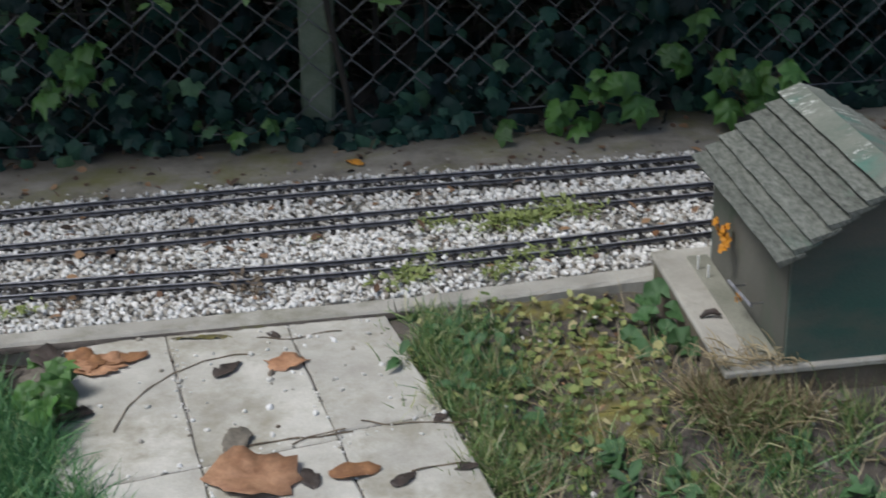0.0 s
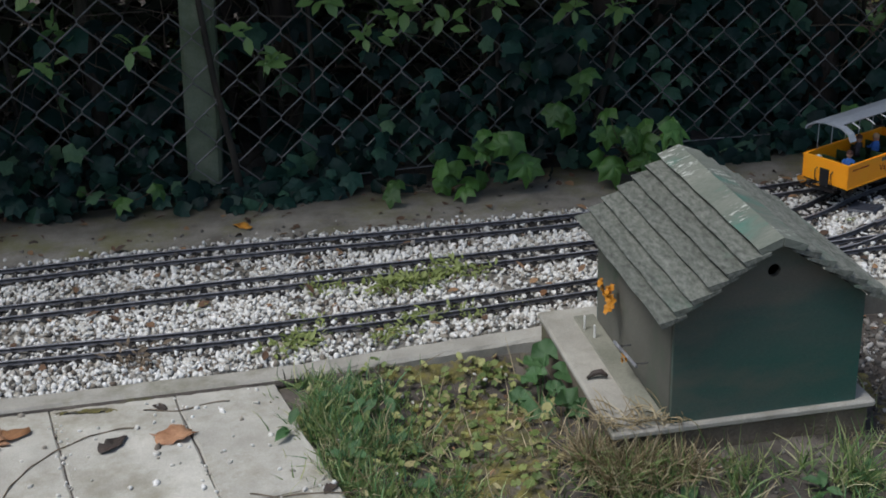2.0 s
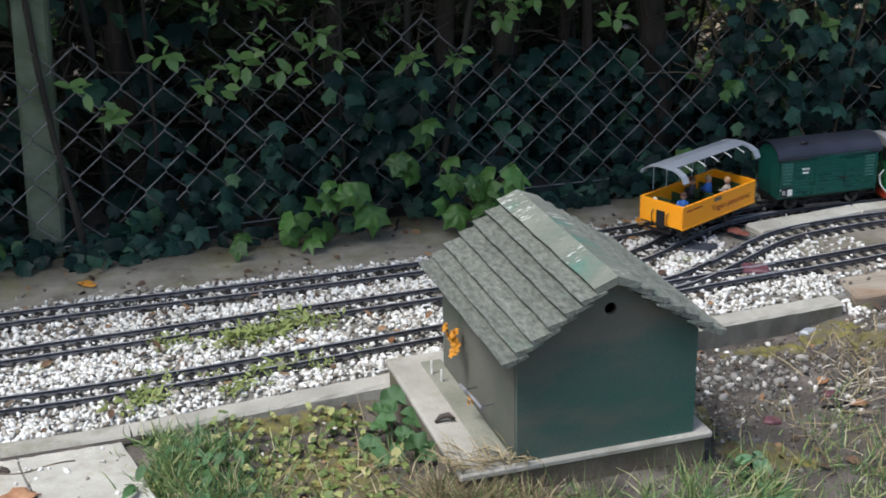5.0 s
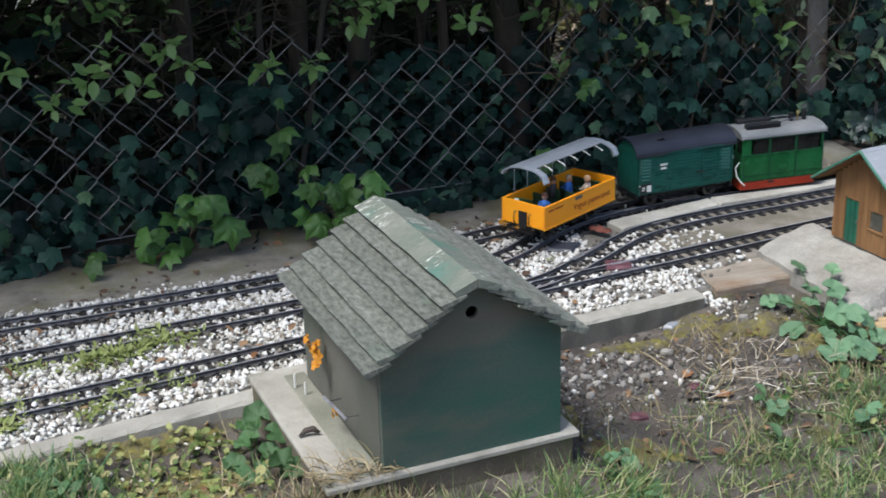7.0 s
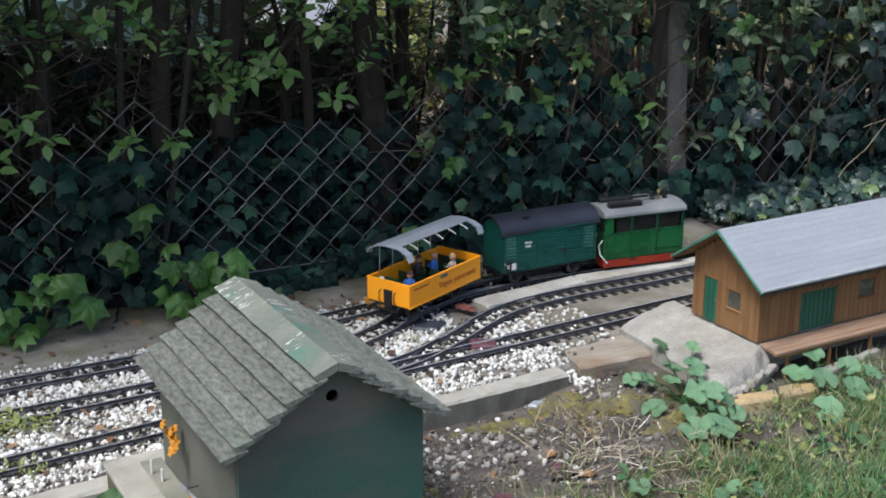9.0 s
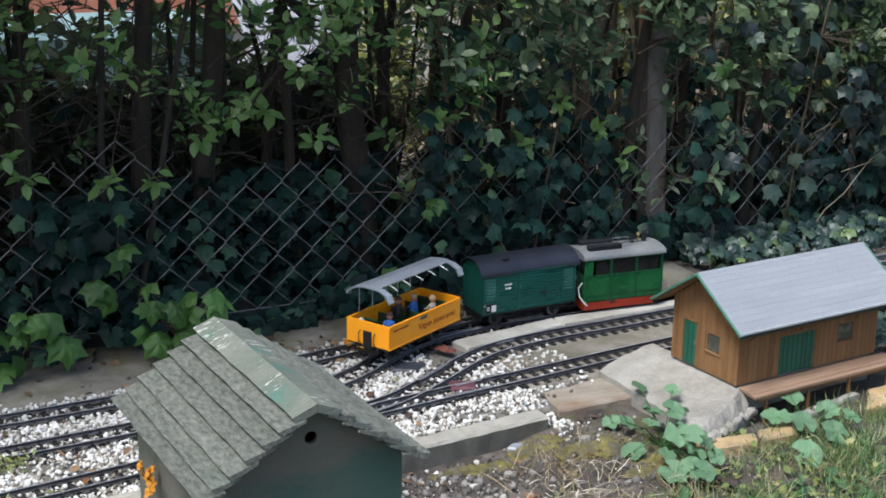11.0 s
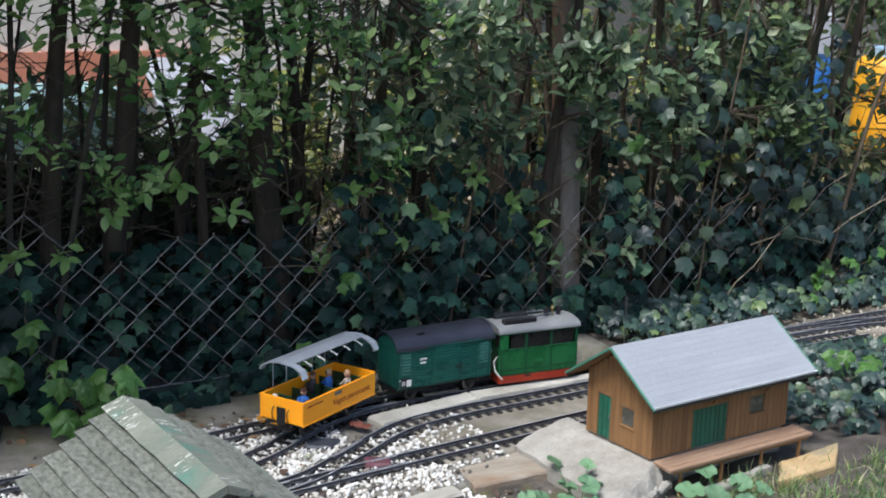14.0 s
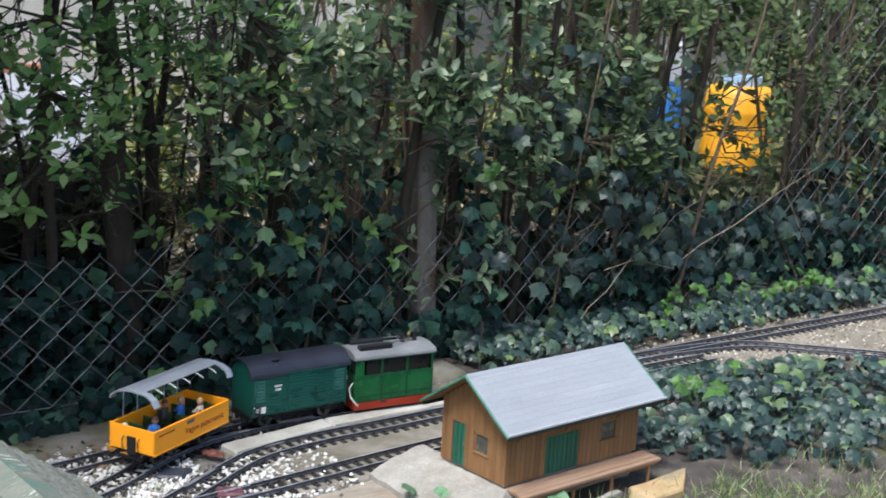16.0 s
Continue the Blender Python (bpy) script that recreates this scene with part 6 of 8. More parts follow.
# unseen leafy boughs, added overhead to keep light off the dark stretch of fence
N = 12500
x, z = np.where(RNG.uniform(size=N) < 0.52, RNG.uniform(-2.2, 1.0, N), RNG.uniform(-0.1, 1.05, N)), RNG.uniform(1.12, 1.75, N)
y = fence_y(x) - RNG.uniform(-0.45, 0.56, N) * np.clip((z - 1.0) / 0.3, 0.3, 1) * np.clip((1.05 - x) / 0.4, 0, 1)
tagged(part("hedge_boughs", strewn("hedge_boughs", LEAF_OVAL, np.c_[x, y, z], turn_to(facing(N, (0, -0.3, 0.9), 0.4), RNG.uniform(0, 6.28, N)), RNG.uniform(0.06, 0.11, N)), LEAF_HEDGE),
       "unseen overhanging boughs added to shade the fence", "hedge", kind="stuff")

# dead twigs and fallen sticks in the shade below the hedge
sticks = bmesh.new()
r = random.Random(12)
for k in range(2200):
    sx = r.uniform(-1.3, 2.4)
    p = Vector((sx, float(fence_y(sx)) + r.uniform(0.10, 0.75), 0.5 * r.random() ** 1.5))
    if slot(*p) and k % 4:
        continue
    d = Vector((r.gauss(0, 0.7), r.gauss(0, 0.4), r.gauss(0.3, 0.6))).normalized() * r.uniform(0.06, 0.26)
    add_tube(sticks, [p, p + d * 0.5 + Vector((r.uniform(-0.015, 0.015), 0, r.uniform(-0.015, 0.015))), p + d], [0.0019, 0.0014, 0.0008], 3, cap=False)
tagged(part("dead_brush", sticks, BRUSH), "brown dead twigs tangled below the hedge", "brushwood", kind="stuff")

sticks = bmesh.new()
r = random.Random(29)
for k in range(420):
    sx = r.uniform(1.15, 3.6)
    p = Vector((sx, float(fence_y(sx)) + r.uniform(-0.06, 0.30), r.uniform(0.16, 0.80)))
    if glimpse(*p) and k % 3:
        continue
    d = Vector((r.gauss(0, 0.55), r.gauss(0, 0.3), r.gauss(0.5, 0.6))).normalized() * r.uniform(0.08, 0.30)
    bend = Vector((r.uniform(-0.03, 0.03), 0, r.uniform(-0.03, 0.03)))
    add_tube(sticks, [p, p + d * 0.35 + bend * 0.7, p + d * 0.7 + bend, p + d], [0.0021, 0.0017, 0.0013, 0.0007], 4, cap=False)
tagged(part("bare_twigs", sticks, TWIG), "bare brown twigs showing between the hedge's leaves", "twigs", kind="stuff")

sticks = bmesh.new()
for k in range(300):
    sx = r.uniform(0.25, 1.35)
    p = Vector((sx, float(fence_y(sx)) + r.uniform(0.0, 0.30), r.uniform(0.40, 0.85)))
    if slot(*p):
        continue
    d = Vector((r.gauss(0, 0.8), r.gauss(0, 0.3), r.gauss(0.2, 0.6))).normalized() * r.uniform(0.08, 0.26)
    bend = Vector((r.uniform(-0.03, 0.03), 0, r.uniform(-0.03, 0.03)))
    add_tube(sticks, [p, p + d * 0.35 + bend * 0.7, p + d * 0.7 + bend, p + d], [0.0020, 0.0016, 0.0012, 0.0007], 4, cap=False)
tagged(part("bare_twigs", sticks, BRUSH), "dark bare twigs criss-crossing in the hedge", "twigs", kind="stuff")

# leaf sprays that reach out of the shade
r = random.Random(64)
SPRAY_LEAF = mesh_np("leaf", LEAF_OVAL[0] * [1.25, 1, 1.2], LEAF_OVAL[1])
SPRAY_LEAF.materials.append(LEAF_GREEN)


def leaf_spray(c, count, size, label):
    """A twig that reaches forward from the hedge, with a fan of glossy leaves at its end."""
    e = thing("leaf_spray", Matrix.Translation(c), label, "branch", "leaf sprays of the hedge")
    part("twig", tube([(0.02, 0.20, -0.03), (0.01, 0.10, 0.01), (0, 0, 0)], [0.0028, 0.0020, 0.0012], 5), BRUSH, e)
    for k in range(count):
        a = k * 2.4 + r.uniform(-0.4, 0.4)
        out = Vector((math.cos(a), -0.35 + r.gauss(0, 0.2), math.sin(a) * 0.8)).normalized()
        up = Vector((r.gauss(-0.2, 0.25), r.gauss(-0.5, 0.2), 1.0))
        side = out.cross(up).normalized()
        nrm = side.cross(out)
        s = size * r.uniform(0.7, 1.15)
        m = Matrix(((side.x, out.x, nrm.x, 0), (side.y, out.y, nrm.y, 0), (side.z, out.z, nrm.z, 0), (0, 0, 0, 1)))
        part("leaf", SPRAY_LEAF, None, e, m=Matrix.Translation(Vector((r.gauss(0, 0.012), 0.02 * (k / count), r.gauss(0, 0.008)))) @ m @ Matrix.Diagonal((s, s, s, 1)))


for cx, cz, count, size in ((-0.17, 0.285, 9, 0.046), (-0.225, 0.34, 6, 0.042), (0.03, 0.33, 8, 0.044), (0.10, 0.36, 9, 0.046), (0.19, 0.345, 8, 0.044), (0.30, 0.365, 7, 0.042), (-0.05, 0.40, 8, 0.045), (0.46, 0.345, 8, 0.046),
                            (0.55, 0.345, 7, 0.044), (0.25, 0.41, 9, 0.046), (-0.42, 0.33, 7, 0.044), (-0.60, 0.30, 6, 0.042), (0.66, 0.42, 8, 0.044), (0.80, 0.47, 8, 0.046), (0.92, 0.40, 7, 0.042), (1.32, 0.30, 7, 0.046), (1.44, 0.345, 8, 0.046),
                            (1.67, 0.345, 9, 0.048), (1.74, 0.275, 7, 0.046), (1.22, 0.42, 8, 0.044), (1.55, 0.44, 8, 0.044), (2.28, 0.42, 7, 0.042)):
    leaf_spray((cx, float(fence_y(cx)) - 0.045, cz), count, size * 0.88, "glossy green leaf spray reaching out of the hedge")

# ---- ivy ----
LEAF_BED = surface("ivy_bed_leaf", [(0.3, (0.30, 0.34, 0.34)), (0.7, (1.0, 1.0, 0.92))], 55, 0.42, bump=0.0, leafy=0.18,
                   island=[(0.0, (0.016, 0.036, 0.036)), (0.5, (0.036, 0.070, 0.060)), (0.85, (0.082, 0.135, 0.095)), (1.0, (0.18, 0.26, 0.10))])
def ivy_mass(name, p, size, towards, spread, label, material=LEAF_IVY, template=LEAF_LOBED):
    size = size[~glimpse(*p.T) & ~slot(*p.T)]
    p = p[~glimpse(*p.T) & ~slot(*p.T)]
    n = len(p)
    t = turn_to(facing(n, towards, spread), RNG.normal(size=n) * 0.7 + math.pi)
    return tagged(part(name, strewn(name, template, p, t, size), material), label, "ivy", kind="stuff")


N = 2300
x = RNG.uniform(-1.6, 4.3, N)
top = 0.085 - 0.03 * (np.abs(x - 0.85) < 0.45) + 0.05 * np.sin(x * 5.1) + 0.03 * np.sin(x * 13 + 1) + 0.10 * (np.abs(x - 1.6) < 0.45) + 0.10 * (x > 2.6)
z = np.abs(RNG.normal(size=N)) * top
x = np.where((x > 0.45) & (x < 1.25) & (z > 0.06) & (RNG.uniform(size=N) < 0.65), RNG.uniform(-1.6, 0.2, N), x)
y = fence_y(x) + RNG.uniform(-0.04, 0.10, N) - 0.07 * np.exp(-z * 20)
keep = ((np.abs(x + 0.33) > 0.06) | (z < 0.03)) & ~((np.abs(x / y - 0.640) < 0.03) & (z > 0.12))
x, y, z = x[keep], y[keep], z[keep]
N = len(x)
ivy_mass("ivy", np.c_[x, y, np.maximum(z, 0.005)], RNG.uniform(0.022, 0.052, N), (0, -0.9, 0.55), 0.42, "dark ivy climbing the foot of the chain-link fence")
N = 1400
x = RNG.uniform(-1.8, 4.5, N)
z = 0.55 * RNG.uniform(0.0, 1, N) ** 1.6
y = fence_y(x) + RNG.uniform(0.10, 0.50, N)
keep = (~((x > 0.1) & (x < 1.35)) | (RNG.uniform(size=N) < 0.13)) & ~((x / y > 0.935) & (x / y < 1.075) & (z > 0.16))
x, y, z = x[keep], y[keep], z[keep]
N = len(x)
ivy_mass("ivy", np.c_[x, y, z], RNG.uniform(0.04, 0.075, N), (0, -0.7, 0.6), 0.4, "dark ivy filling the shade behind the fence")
N = 520
x, z = RNG.uniform(1.15, 2.1, N), RNG.uniform(0.06, 0.62, N)
y = fence_y(x) + RNG.uniform(-0.1, 0.06, N)
keep = (RNG.uniform(size=N) < np.exp(-((z - 0.22) / 0.2) ** 2)) & ~((np.abs(x / y - 0.640) < 0.03) & (z > 0.10))
ivy_mass("ivy", np.c_[x, y, z][keep], RNG.uniform(0.026, 0.052, keep.sum()), (0, -0.9, 0.5), 0.35, "dark blue-green ivy hanging over the fence")
N = 45
p = np.c_[RNG.normal(0.40, 0.075, N), RNG.normal(2.76, 0.03, N), RNG.normal(0.235, 0.045, N)]
ivy_mass("ivy", p, RNG.uniform(0.035, 0.06, N), (-0.2, -0.8, 0.6), 0.4, "deep green ivy caught in the netting")
N = 620
x, z = RNG.uniform(0.35, 1.30, N), RNG.uniform(0.0, 0.30, N) ** 1.0
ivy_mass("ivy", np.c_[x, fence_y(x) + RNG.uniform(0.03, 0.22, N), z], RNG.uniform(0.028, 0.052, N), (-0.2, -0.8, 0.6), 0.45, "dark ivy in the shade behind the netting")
# a dark curtain of ivy hanging from the hedge
N = 400
x, z = RNG.uniform(1.98, 2.95, N), RNG.uniform(0.20, 0.78, N)
keep = (np.sin(x * 7.5 + 1.0) + 0.6 * np.sin(z * 17 + x * 5)) > -0.25
x, z = x[keep], z[keep]
ivy_mass("ivy", np.c_[x, fence_y(x) + RNG.uniform(-0.14, 0.10, len(x)), z], RNG.uniform(0.026, 0.056, len(x)), (-0.2, -0.9, 0.55), 0.42, "dark ivy hanging in a curtain from the hedge", LEAF_BED)
N = 420
x = RNG.uniform(2.2, 3.6, N)
z = RNG.uniform(0.1, np.where(x > 2.65, 0.30, 0.8), N)
y = fence_y(x) + RNG.uniform(-0.05, 0.1, N)
ivy_mass("ivy", np.c_[x, y, z], RNG.uniform(0.03, 0.06, N), (0, -0.9, 0.5), 0.4, "ivy scattered up the fence among twigs", LEAF_BED)
N = 1300
x = RNG.uniform(1.95, 4.2, N)
y = y_on(TRACK_MAIN, x) + 0.055 + (fence_y(x) - y_on(TRACK_MAIN, x) - 0.055) * RNG.uniform(0, 1, N) ** 0.7
ivy_mass("ivy", np.c_[x, y, RNG.uniform(0.0, 0.05, N)], RNG.uniform(0.02, 0.044, N), (0, -0.7, 0.8), 0.35, "blue-green ivy spilling from the fence to the track", LEAF_BED)
# ivy bed beyond the goods shed
N = 3600
x, y = RNG.uniform(1.86, 3.5, N), RNG.uniform(1.55, 2.62, N)
keep = (y < np.interp(x, [1.8, 2.5, 2.75, 2.85, 3.2, 3.5], [2.60, 2.585, 2.50, 2.38, 2.10, 1.9])) & (y > 2.10 - 0.5 * np.clip(x - 1.93, 0, 0.4) + 0.03 * np.sin(x * 31)) & ~((x < 2.0) & (y < 2.12))
x, y = x[keep], y[keep]
z = height(x, y) + RNG.uniform(0.005, 0.085, len(x)) * np.clip((2.65 - y) * 3, 0.3, 1)
ivy_mass("ivy_bed", np.c_[x, y, z], RNG.uniform(0.016, 0.042, len(x)), (-0.15, -0.45, 0.9), 0.42, "glossy ivy covering the ground beyond the goods shed", LEAF_BED)

# fresh leaves, one by one
fresh_meshes = []
for k in range(4):
    tv = LEAF_LOBED[0] * [1, 1, 1.0 + 0.5 * k] * (0.9 + 0.07 * k)
    tv = tv + RNG.normal(size=tv.shape) * 0.025
    me = mesh_np("leaf", tv, LEAF_LOBED[1])
    me.materials.append(LEAF_FRESH)
    fresh_meshes.append(me)
r = random.Random(31)


def fresh_ivy(c, spread, count, size, label):
    e = thing("fresh_ivy", Matrix.Translation(c), label, "ivy", "pale ivy sprays")
    stem = bmesh.new()
    for k in range(count):
        p = Vector((r.gauss(0, spread[0]), r.gauss(0, spread[1]), r.gauss(0, spread[2])))
        if c[2] > 0 and c[2] + p.z < 0.012:
            p.z = 0.012 - c[2] + r.uniform(0, 0.02)
        nrm = Vector((r.gauss(0, 0.5), r.gauss(-0.7, 0.4), r.gauss(0.7, 0.4)))
        t = turn_to(np.array([nrm[:]]), np.array([math.pi + r.gauss(0, 0.7)]))[0]
        s = size * r.uniform(0.45, 1.05)
        part("leaf", fresh_meshes[k % 4], None, e, m=Matrix.Translation(p) @ Matrix(t.tolist()).to_4x4() @ Matrix.Diagonal((s, s, s, 1)))
        add_tube(stem, [p, p * 0.5 + Vector((0, 0.03, -0.02)), (0, 0.05, -0.03)], 0.0011, 3, cap=False)
    part("stem", stem, TWIG, e)


fresh_ivy((0.555, 2.60, 0.085), (0.046, 0.02, 0.034), 24, 0.062, "pale green ivy spray spilling over the concrete strip")
fresh_ivy((0.27, 2.60, 0.085), (0.045, 0.02, 0.03), 12, 0.064, "mid-green ivy spray by the fence")
fresh_ivy((0.46, 2.65, 0.15), (0.03, 0.015, 0.02), 5, 0.055, "small ivy spray above the concrete strip")
fresh_ivy((-0.81, 2.575, 0.185), (0.045, 0.012, 0.045), 16, 0.062, "fresh green ivy spray beside the post")
fresh_ivy((-0.48, 2.60, 0.04), (0.05, 0.02, 0.02), 3, 0.05, "green ivy leaves at the foot of the fence")
fresh_ivy((0.16, 2.60, 0.03), (0.06, 0.02, 0.02), 6, 0.05, "pale ivy leaves at the foot of the fence")
fresh_ivy((1.10, 2.78, 0.055), (0.03, 0.01, 0.02), 5, 0.06, "bright green ivy leaves low on the fence")
fresh_ivy((1.165, 2.735, 0.238), (0.020, 0.006, 0.010), 3, 0.060, "two bright ivy leaves on the fence")
fresh_ivy((0.468, 2.665, 0.262), (0.014, 0.006, 0.022), 3, 0.062, "yellow-green ivy leaf in the shade")
fresh_ivy((1.965, 2.78, 0.50), (0.012, 0.01, 0.01), 2, 0.05, "pale ivy leaf high on the hedge")
fresh_ivy((1.35, 2.76, 0.03), (0.05, 0.02, 0.015), 6, 0.05, "pale ivy leaves by the concrete strip")
fresh_ivy((2.76, 2.89, 0.07), (0.09, 0.02, 0.025), 20, 0.044, "yellow-green ivy spray beyond the track")
fresh_ivy((3.27, 2.91, 0.085), (0.14, 0.02, 0.02), 30, 0.044, "yellow-green ivy spray beside the far track")
fresh_ivy((2.33, 2.30, 0.04), (0.06, 0.06, 0.02), 10, 0.06, "bright leaves among the ivy bed")

# a dead bramble shoot leaning on the fence
bramble = bmesh.new()
add_tube(bramble, [(2.31, 2.90, -0.02), (2.36, 2.90, 0.03), (2.40, 2.90, 0.08), (2.47, 2.91, 0.12), (2.55, 2.92, 0.20), (2.65, 2.93, 0.25), (2.73, 2.94, 0.32), (2.85, 2.96, 0.36), (2.95, 2.97, 0.45)], [0.0016, 0.0016, 0.0015, 0.0015, 0.0014, 0.0014, 0.0013, 0.0012, 0.001], 6)
add_tube(bramble, [(2.45, 2.91, 0.18), (2.57, 2.92, 0.20), (2.73, 2.94, 0.16), (2.85, 2.95, 0.22), (3.0, 2.965, 0.27), (3.19, 2.98, 0.36), (3.4, 3.0, 0.44)], [0.0012, 0.0016, 0.0018, 0.0017, 0.0016, 0.0014, 0.001], 6)
STRAW_STEM = surface("dead_stem", [(0.3, (0.20, 0.15, 0.10)), (0.7, (0.34, 0.28, 0.20))], 30, 0.9, bump=0.3)
tagged(part("dead_bramble", bramble, STRAW_STEM), "pale dead bramble shoots leaning along the fence", "bramble")
# ---- grass, weeds and litter in front ----
def blob(x, y, cx, cy, rx, ry):
    return np.exp(-((x - cx) / rx) ** 2 - ((y - cy) / ry) ** 2)


def blades(name, n, chance, lo, hi, width, material, label, lean=0.5, box_=(-1.1, 2.6, 1.0, 2.0), floor_z=-1.0):
    x, y = RNG.uniform(box_[0], box_[1], n), RNG.uniform(box_[2], box_[3], n)
    tuft = 0.5 + 0.3 * np.sin(x * 47 + 3 * np.sin(y * 31)) * np.sin(y * 53 + 2 * np.sin(x * 29)) + 0.25 * np.sin(x * 113 + 2 * np.sin(y * 67)) * np.sin(y * 97 + 2 * np.sin(x * 71)) + 0.2 * np.sin(x * 19 + 2 * np.sin(y * 23)) * np.sin(y * 27)
    keep = RNG.uniform(size=n) < chance(x, y) * np.clip(tuft, 0, 1) ** 3.2 * 3.6
    keep &= ~((x > 0.29) & (x < 0.68) & (y > 1.592 + 0.1 * (x - 0.5)) & (y < 2.1)) & (y < kerb_y(x) - 0.026)
    x, y = x[keep], y[keep]
    k = len(x)
    d = RNG.normal(size=(k, 3)) * [lean, lean, 0.0] + [0, 0, 1.0]
    s = RNG.uniform(lo, hi, k)
    t = turn_to(d, RNG.uniform(0, 6.28, k))
    me = strewn(name, BLADE, np.c_[x, y, np.maximum(height(x, y), floor_z) - 0.002], t, np.c_[np.full(k, width), s, s])
    return tagged(part(name, me, material), label, "grass", kind="stuff")


def on_patio(x, y):
    edge = np.interp(y, [1.0, 1.42, 1.52, 1.60, 1.75, 1.93], [0.05, -0.01, -0.045, -0.075, -0.125, -0.135])
    left = np.interp(y, [1.0, 1.47, 1.6, 1.75], [-0.42, -0.53, -0.60, -0.75])
    return (x < edge) & (x > left)


def lush(x, y):
    c = 0.95 * blob(x, y, -0.055, 1.79, 0.075, 0.11) + 0.75 * blob(x, y, 0.02, 1.62, 0.10, 0.20) + 0.42 * blob(x, y, 0.42, 1.44, 0.35, 0.09) + 0.35 * blob(x, y, 0.15, 1.42, 0.25, 0.15)
    c += 1.6 * blob(x, y, -0.70, 1.50, 0.22, 0.24) + 2.0 * blob(x, y, 1.38, 1.60, 0.30, 0.13) + 2.6 * blob(x, y, 1.72, 1.78, 0.25, 0.12) + 0.7 * blob(x, y, 0.95, 1.48, 0.22, 0.10)
    c += 0.7 * blob(x, y, 0.6, 1.25, 0.9, 0.18) + 0.35 * blob(x, y, 2.2, 1.84, 0.25, 0.12) + 0.30 * blob(x, y, 1.1, 1.68, 0.2, 0.08)
    c = c * (1 - 0.85 * blob(x, y, 0.14, 1.80, 0.10, 0.10)) * (1 - 0.6 * blob(x, y, 0.20, 1.60, 0.10, 0.08))
    return np.where(on_patio(x, y), 0, np.clip(c, 0, 1))


def dry(x, y):
    c = 0.9 * blob(x, y, 0.33, 1.53, 0.12, 0.06) + 0.10 * (y < 1.75) + 0.35 * blob(x, y, 0.10, 1.65, 0.2, 0.2) + 0.5 * blob(x, y, -0.055, 1.62, 0.04, 0.12) + 0.2 * blob(x, y, 1.15, 1.75, 0.28, 0.10) + 0.4 * blob(x, y, 1.10, 1.84, 0.08, 0.05) + 0.12 * blob(x, y, 0.6, 1.5, 0.3, 0.07)
    c += 0.75 * blob(x, y, 1.10, 1.97, 0.08, 0.05) + 0.3 * blob(x, y, 1.45, 1.75, 0.3, 0.12) + 0.35 * blob(x, y, 0.08, 1.47, 0.12, 0.07)
    return np.where(on_patio(x, y), 0, np.clip(c, 0, 1))


blades("green_grass", 74000, lambda x, y: np.where(on_patio(x, y), 0, 1.0 * blob(x, y, -0.035, 1.72, 0.065, 0.17) + 0.6 * blob(x, y, -0.09, 1.84, 0.06, 0.07) + 1.5 * blob(x, y, -0.66, 1.52, 0.14, 0.2) + 0.35 * blob(x, y, 0.5, 1.46, 0.3, 0.06) + 0.45 * blob(x, y, 1.75, 1.76, 0.22, 0.09) + 0.9 * blob(x, y, 1.36, 1.60, 0.22, 0.11) + 0.3 * blob(x, y, 0.05, 1.55, 0.12, 0.1)), 0.022, 0.075, 0.0023, GRASS_GREEN, "fresh green grass tufts along the paving", 0.7)
blades("edge_grass", 26000, lambda x, y: 0.7 * blob(x, y, -0.065, 1.70, 0.05, 0.10) + 0.6 * blob(x, y, -0.105, 1.83, 0.035, 0.055) + 0.6 * blob(x, y, -0.02, 1.52, 0.04, 0.07), 0.018, 0.06, 0.0026, GRASS, "green grass growing over the edge of the paving", 0.75, (-0.3, 0.1, 1.35, 1.9))
blades("corner_grass_tuft", 26000, lambda x, y: np.clip((np.interp(y, [1.36, 1.44, 1.53, 1.65, 1.72], [-0.455, -0.515, -0.575, -0.645, -0.75]) - x) / 0.05, 0, 1) * (y < 1.74), 0.03, 0.08, 0.0024, GRASS_GREEN, "dense dark green grass overgrowing the corner of the paving", 0.8, (-0.95, -0.4, 1.30, 1.74), -0.0135)
blades("grass", 150000, lush, 0.014, 0.050, 0.0022, GRASS, "uneven tufts of green lawn grass on soil", 0.55)
blades("dry_grass", 60000, dry, 0.025, 0.085, 0.0021, STRAW, "dry straw-coloured grass stems matted on soil", 1.3)
blades("short_grass", 26000, lambda x, y: np.where(on_patio(x, y), 0, 0.30 * (y < 1.78) * (1 - blob(x, y, 0.92, 1.80, 0.25, 0.16)) + 0.25 * (x < 0.27)), 0.008, 0.022, 0.0022, GRASS, "thin short grass over the soil", 0.8)

blades("corner_straw", 30000, lambda x, y: 0.5 * blob(x, y, 0.305, 1.560, 0.03, 0.022) + 0.35 * blob(x, y, 0.280, 1.59, 0.018, 0.03) + 0.35 * blob(x, y, 0.37, 1.552, 0.06, 0.016), 0.025, 0.08, 0.0021, STRAW, "matted straw against the corner of the hut's slab", 1.0, (0.15, 0.5, 1.47, 1.6))
blades("corner_grass", 9000, lambda x, y: 0.7 * blob(x, y, 0.31, 1.545, 0.06, 0.03) + 0.5 * blob(x, y, 0.55, 1.53, 0.2, 0.03), 0.03, 0.085, 0.0028, GRASS, "green grass tuft at the foot of the hut's slab", 0.7, (0.15, 0.8, 1.45, 1.6))

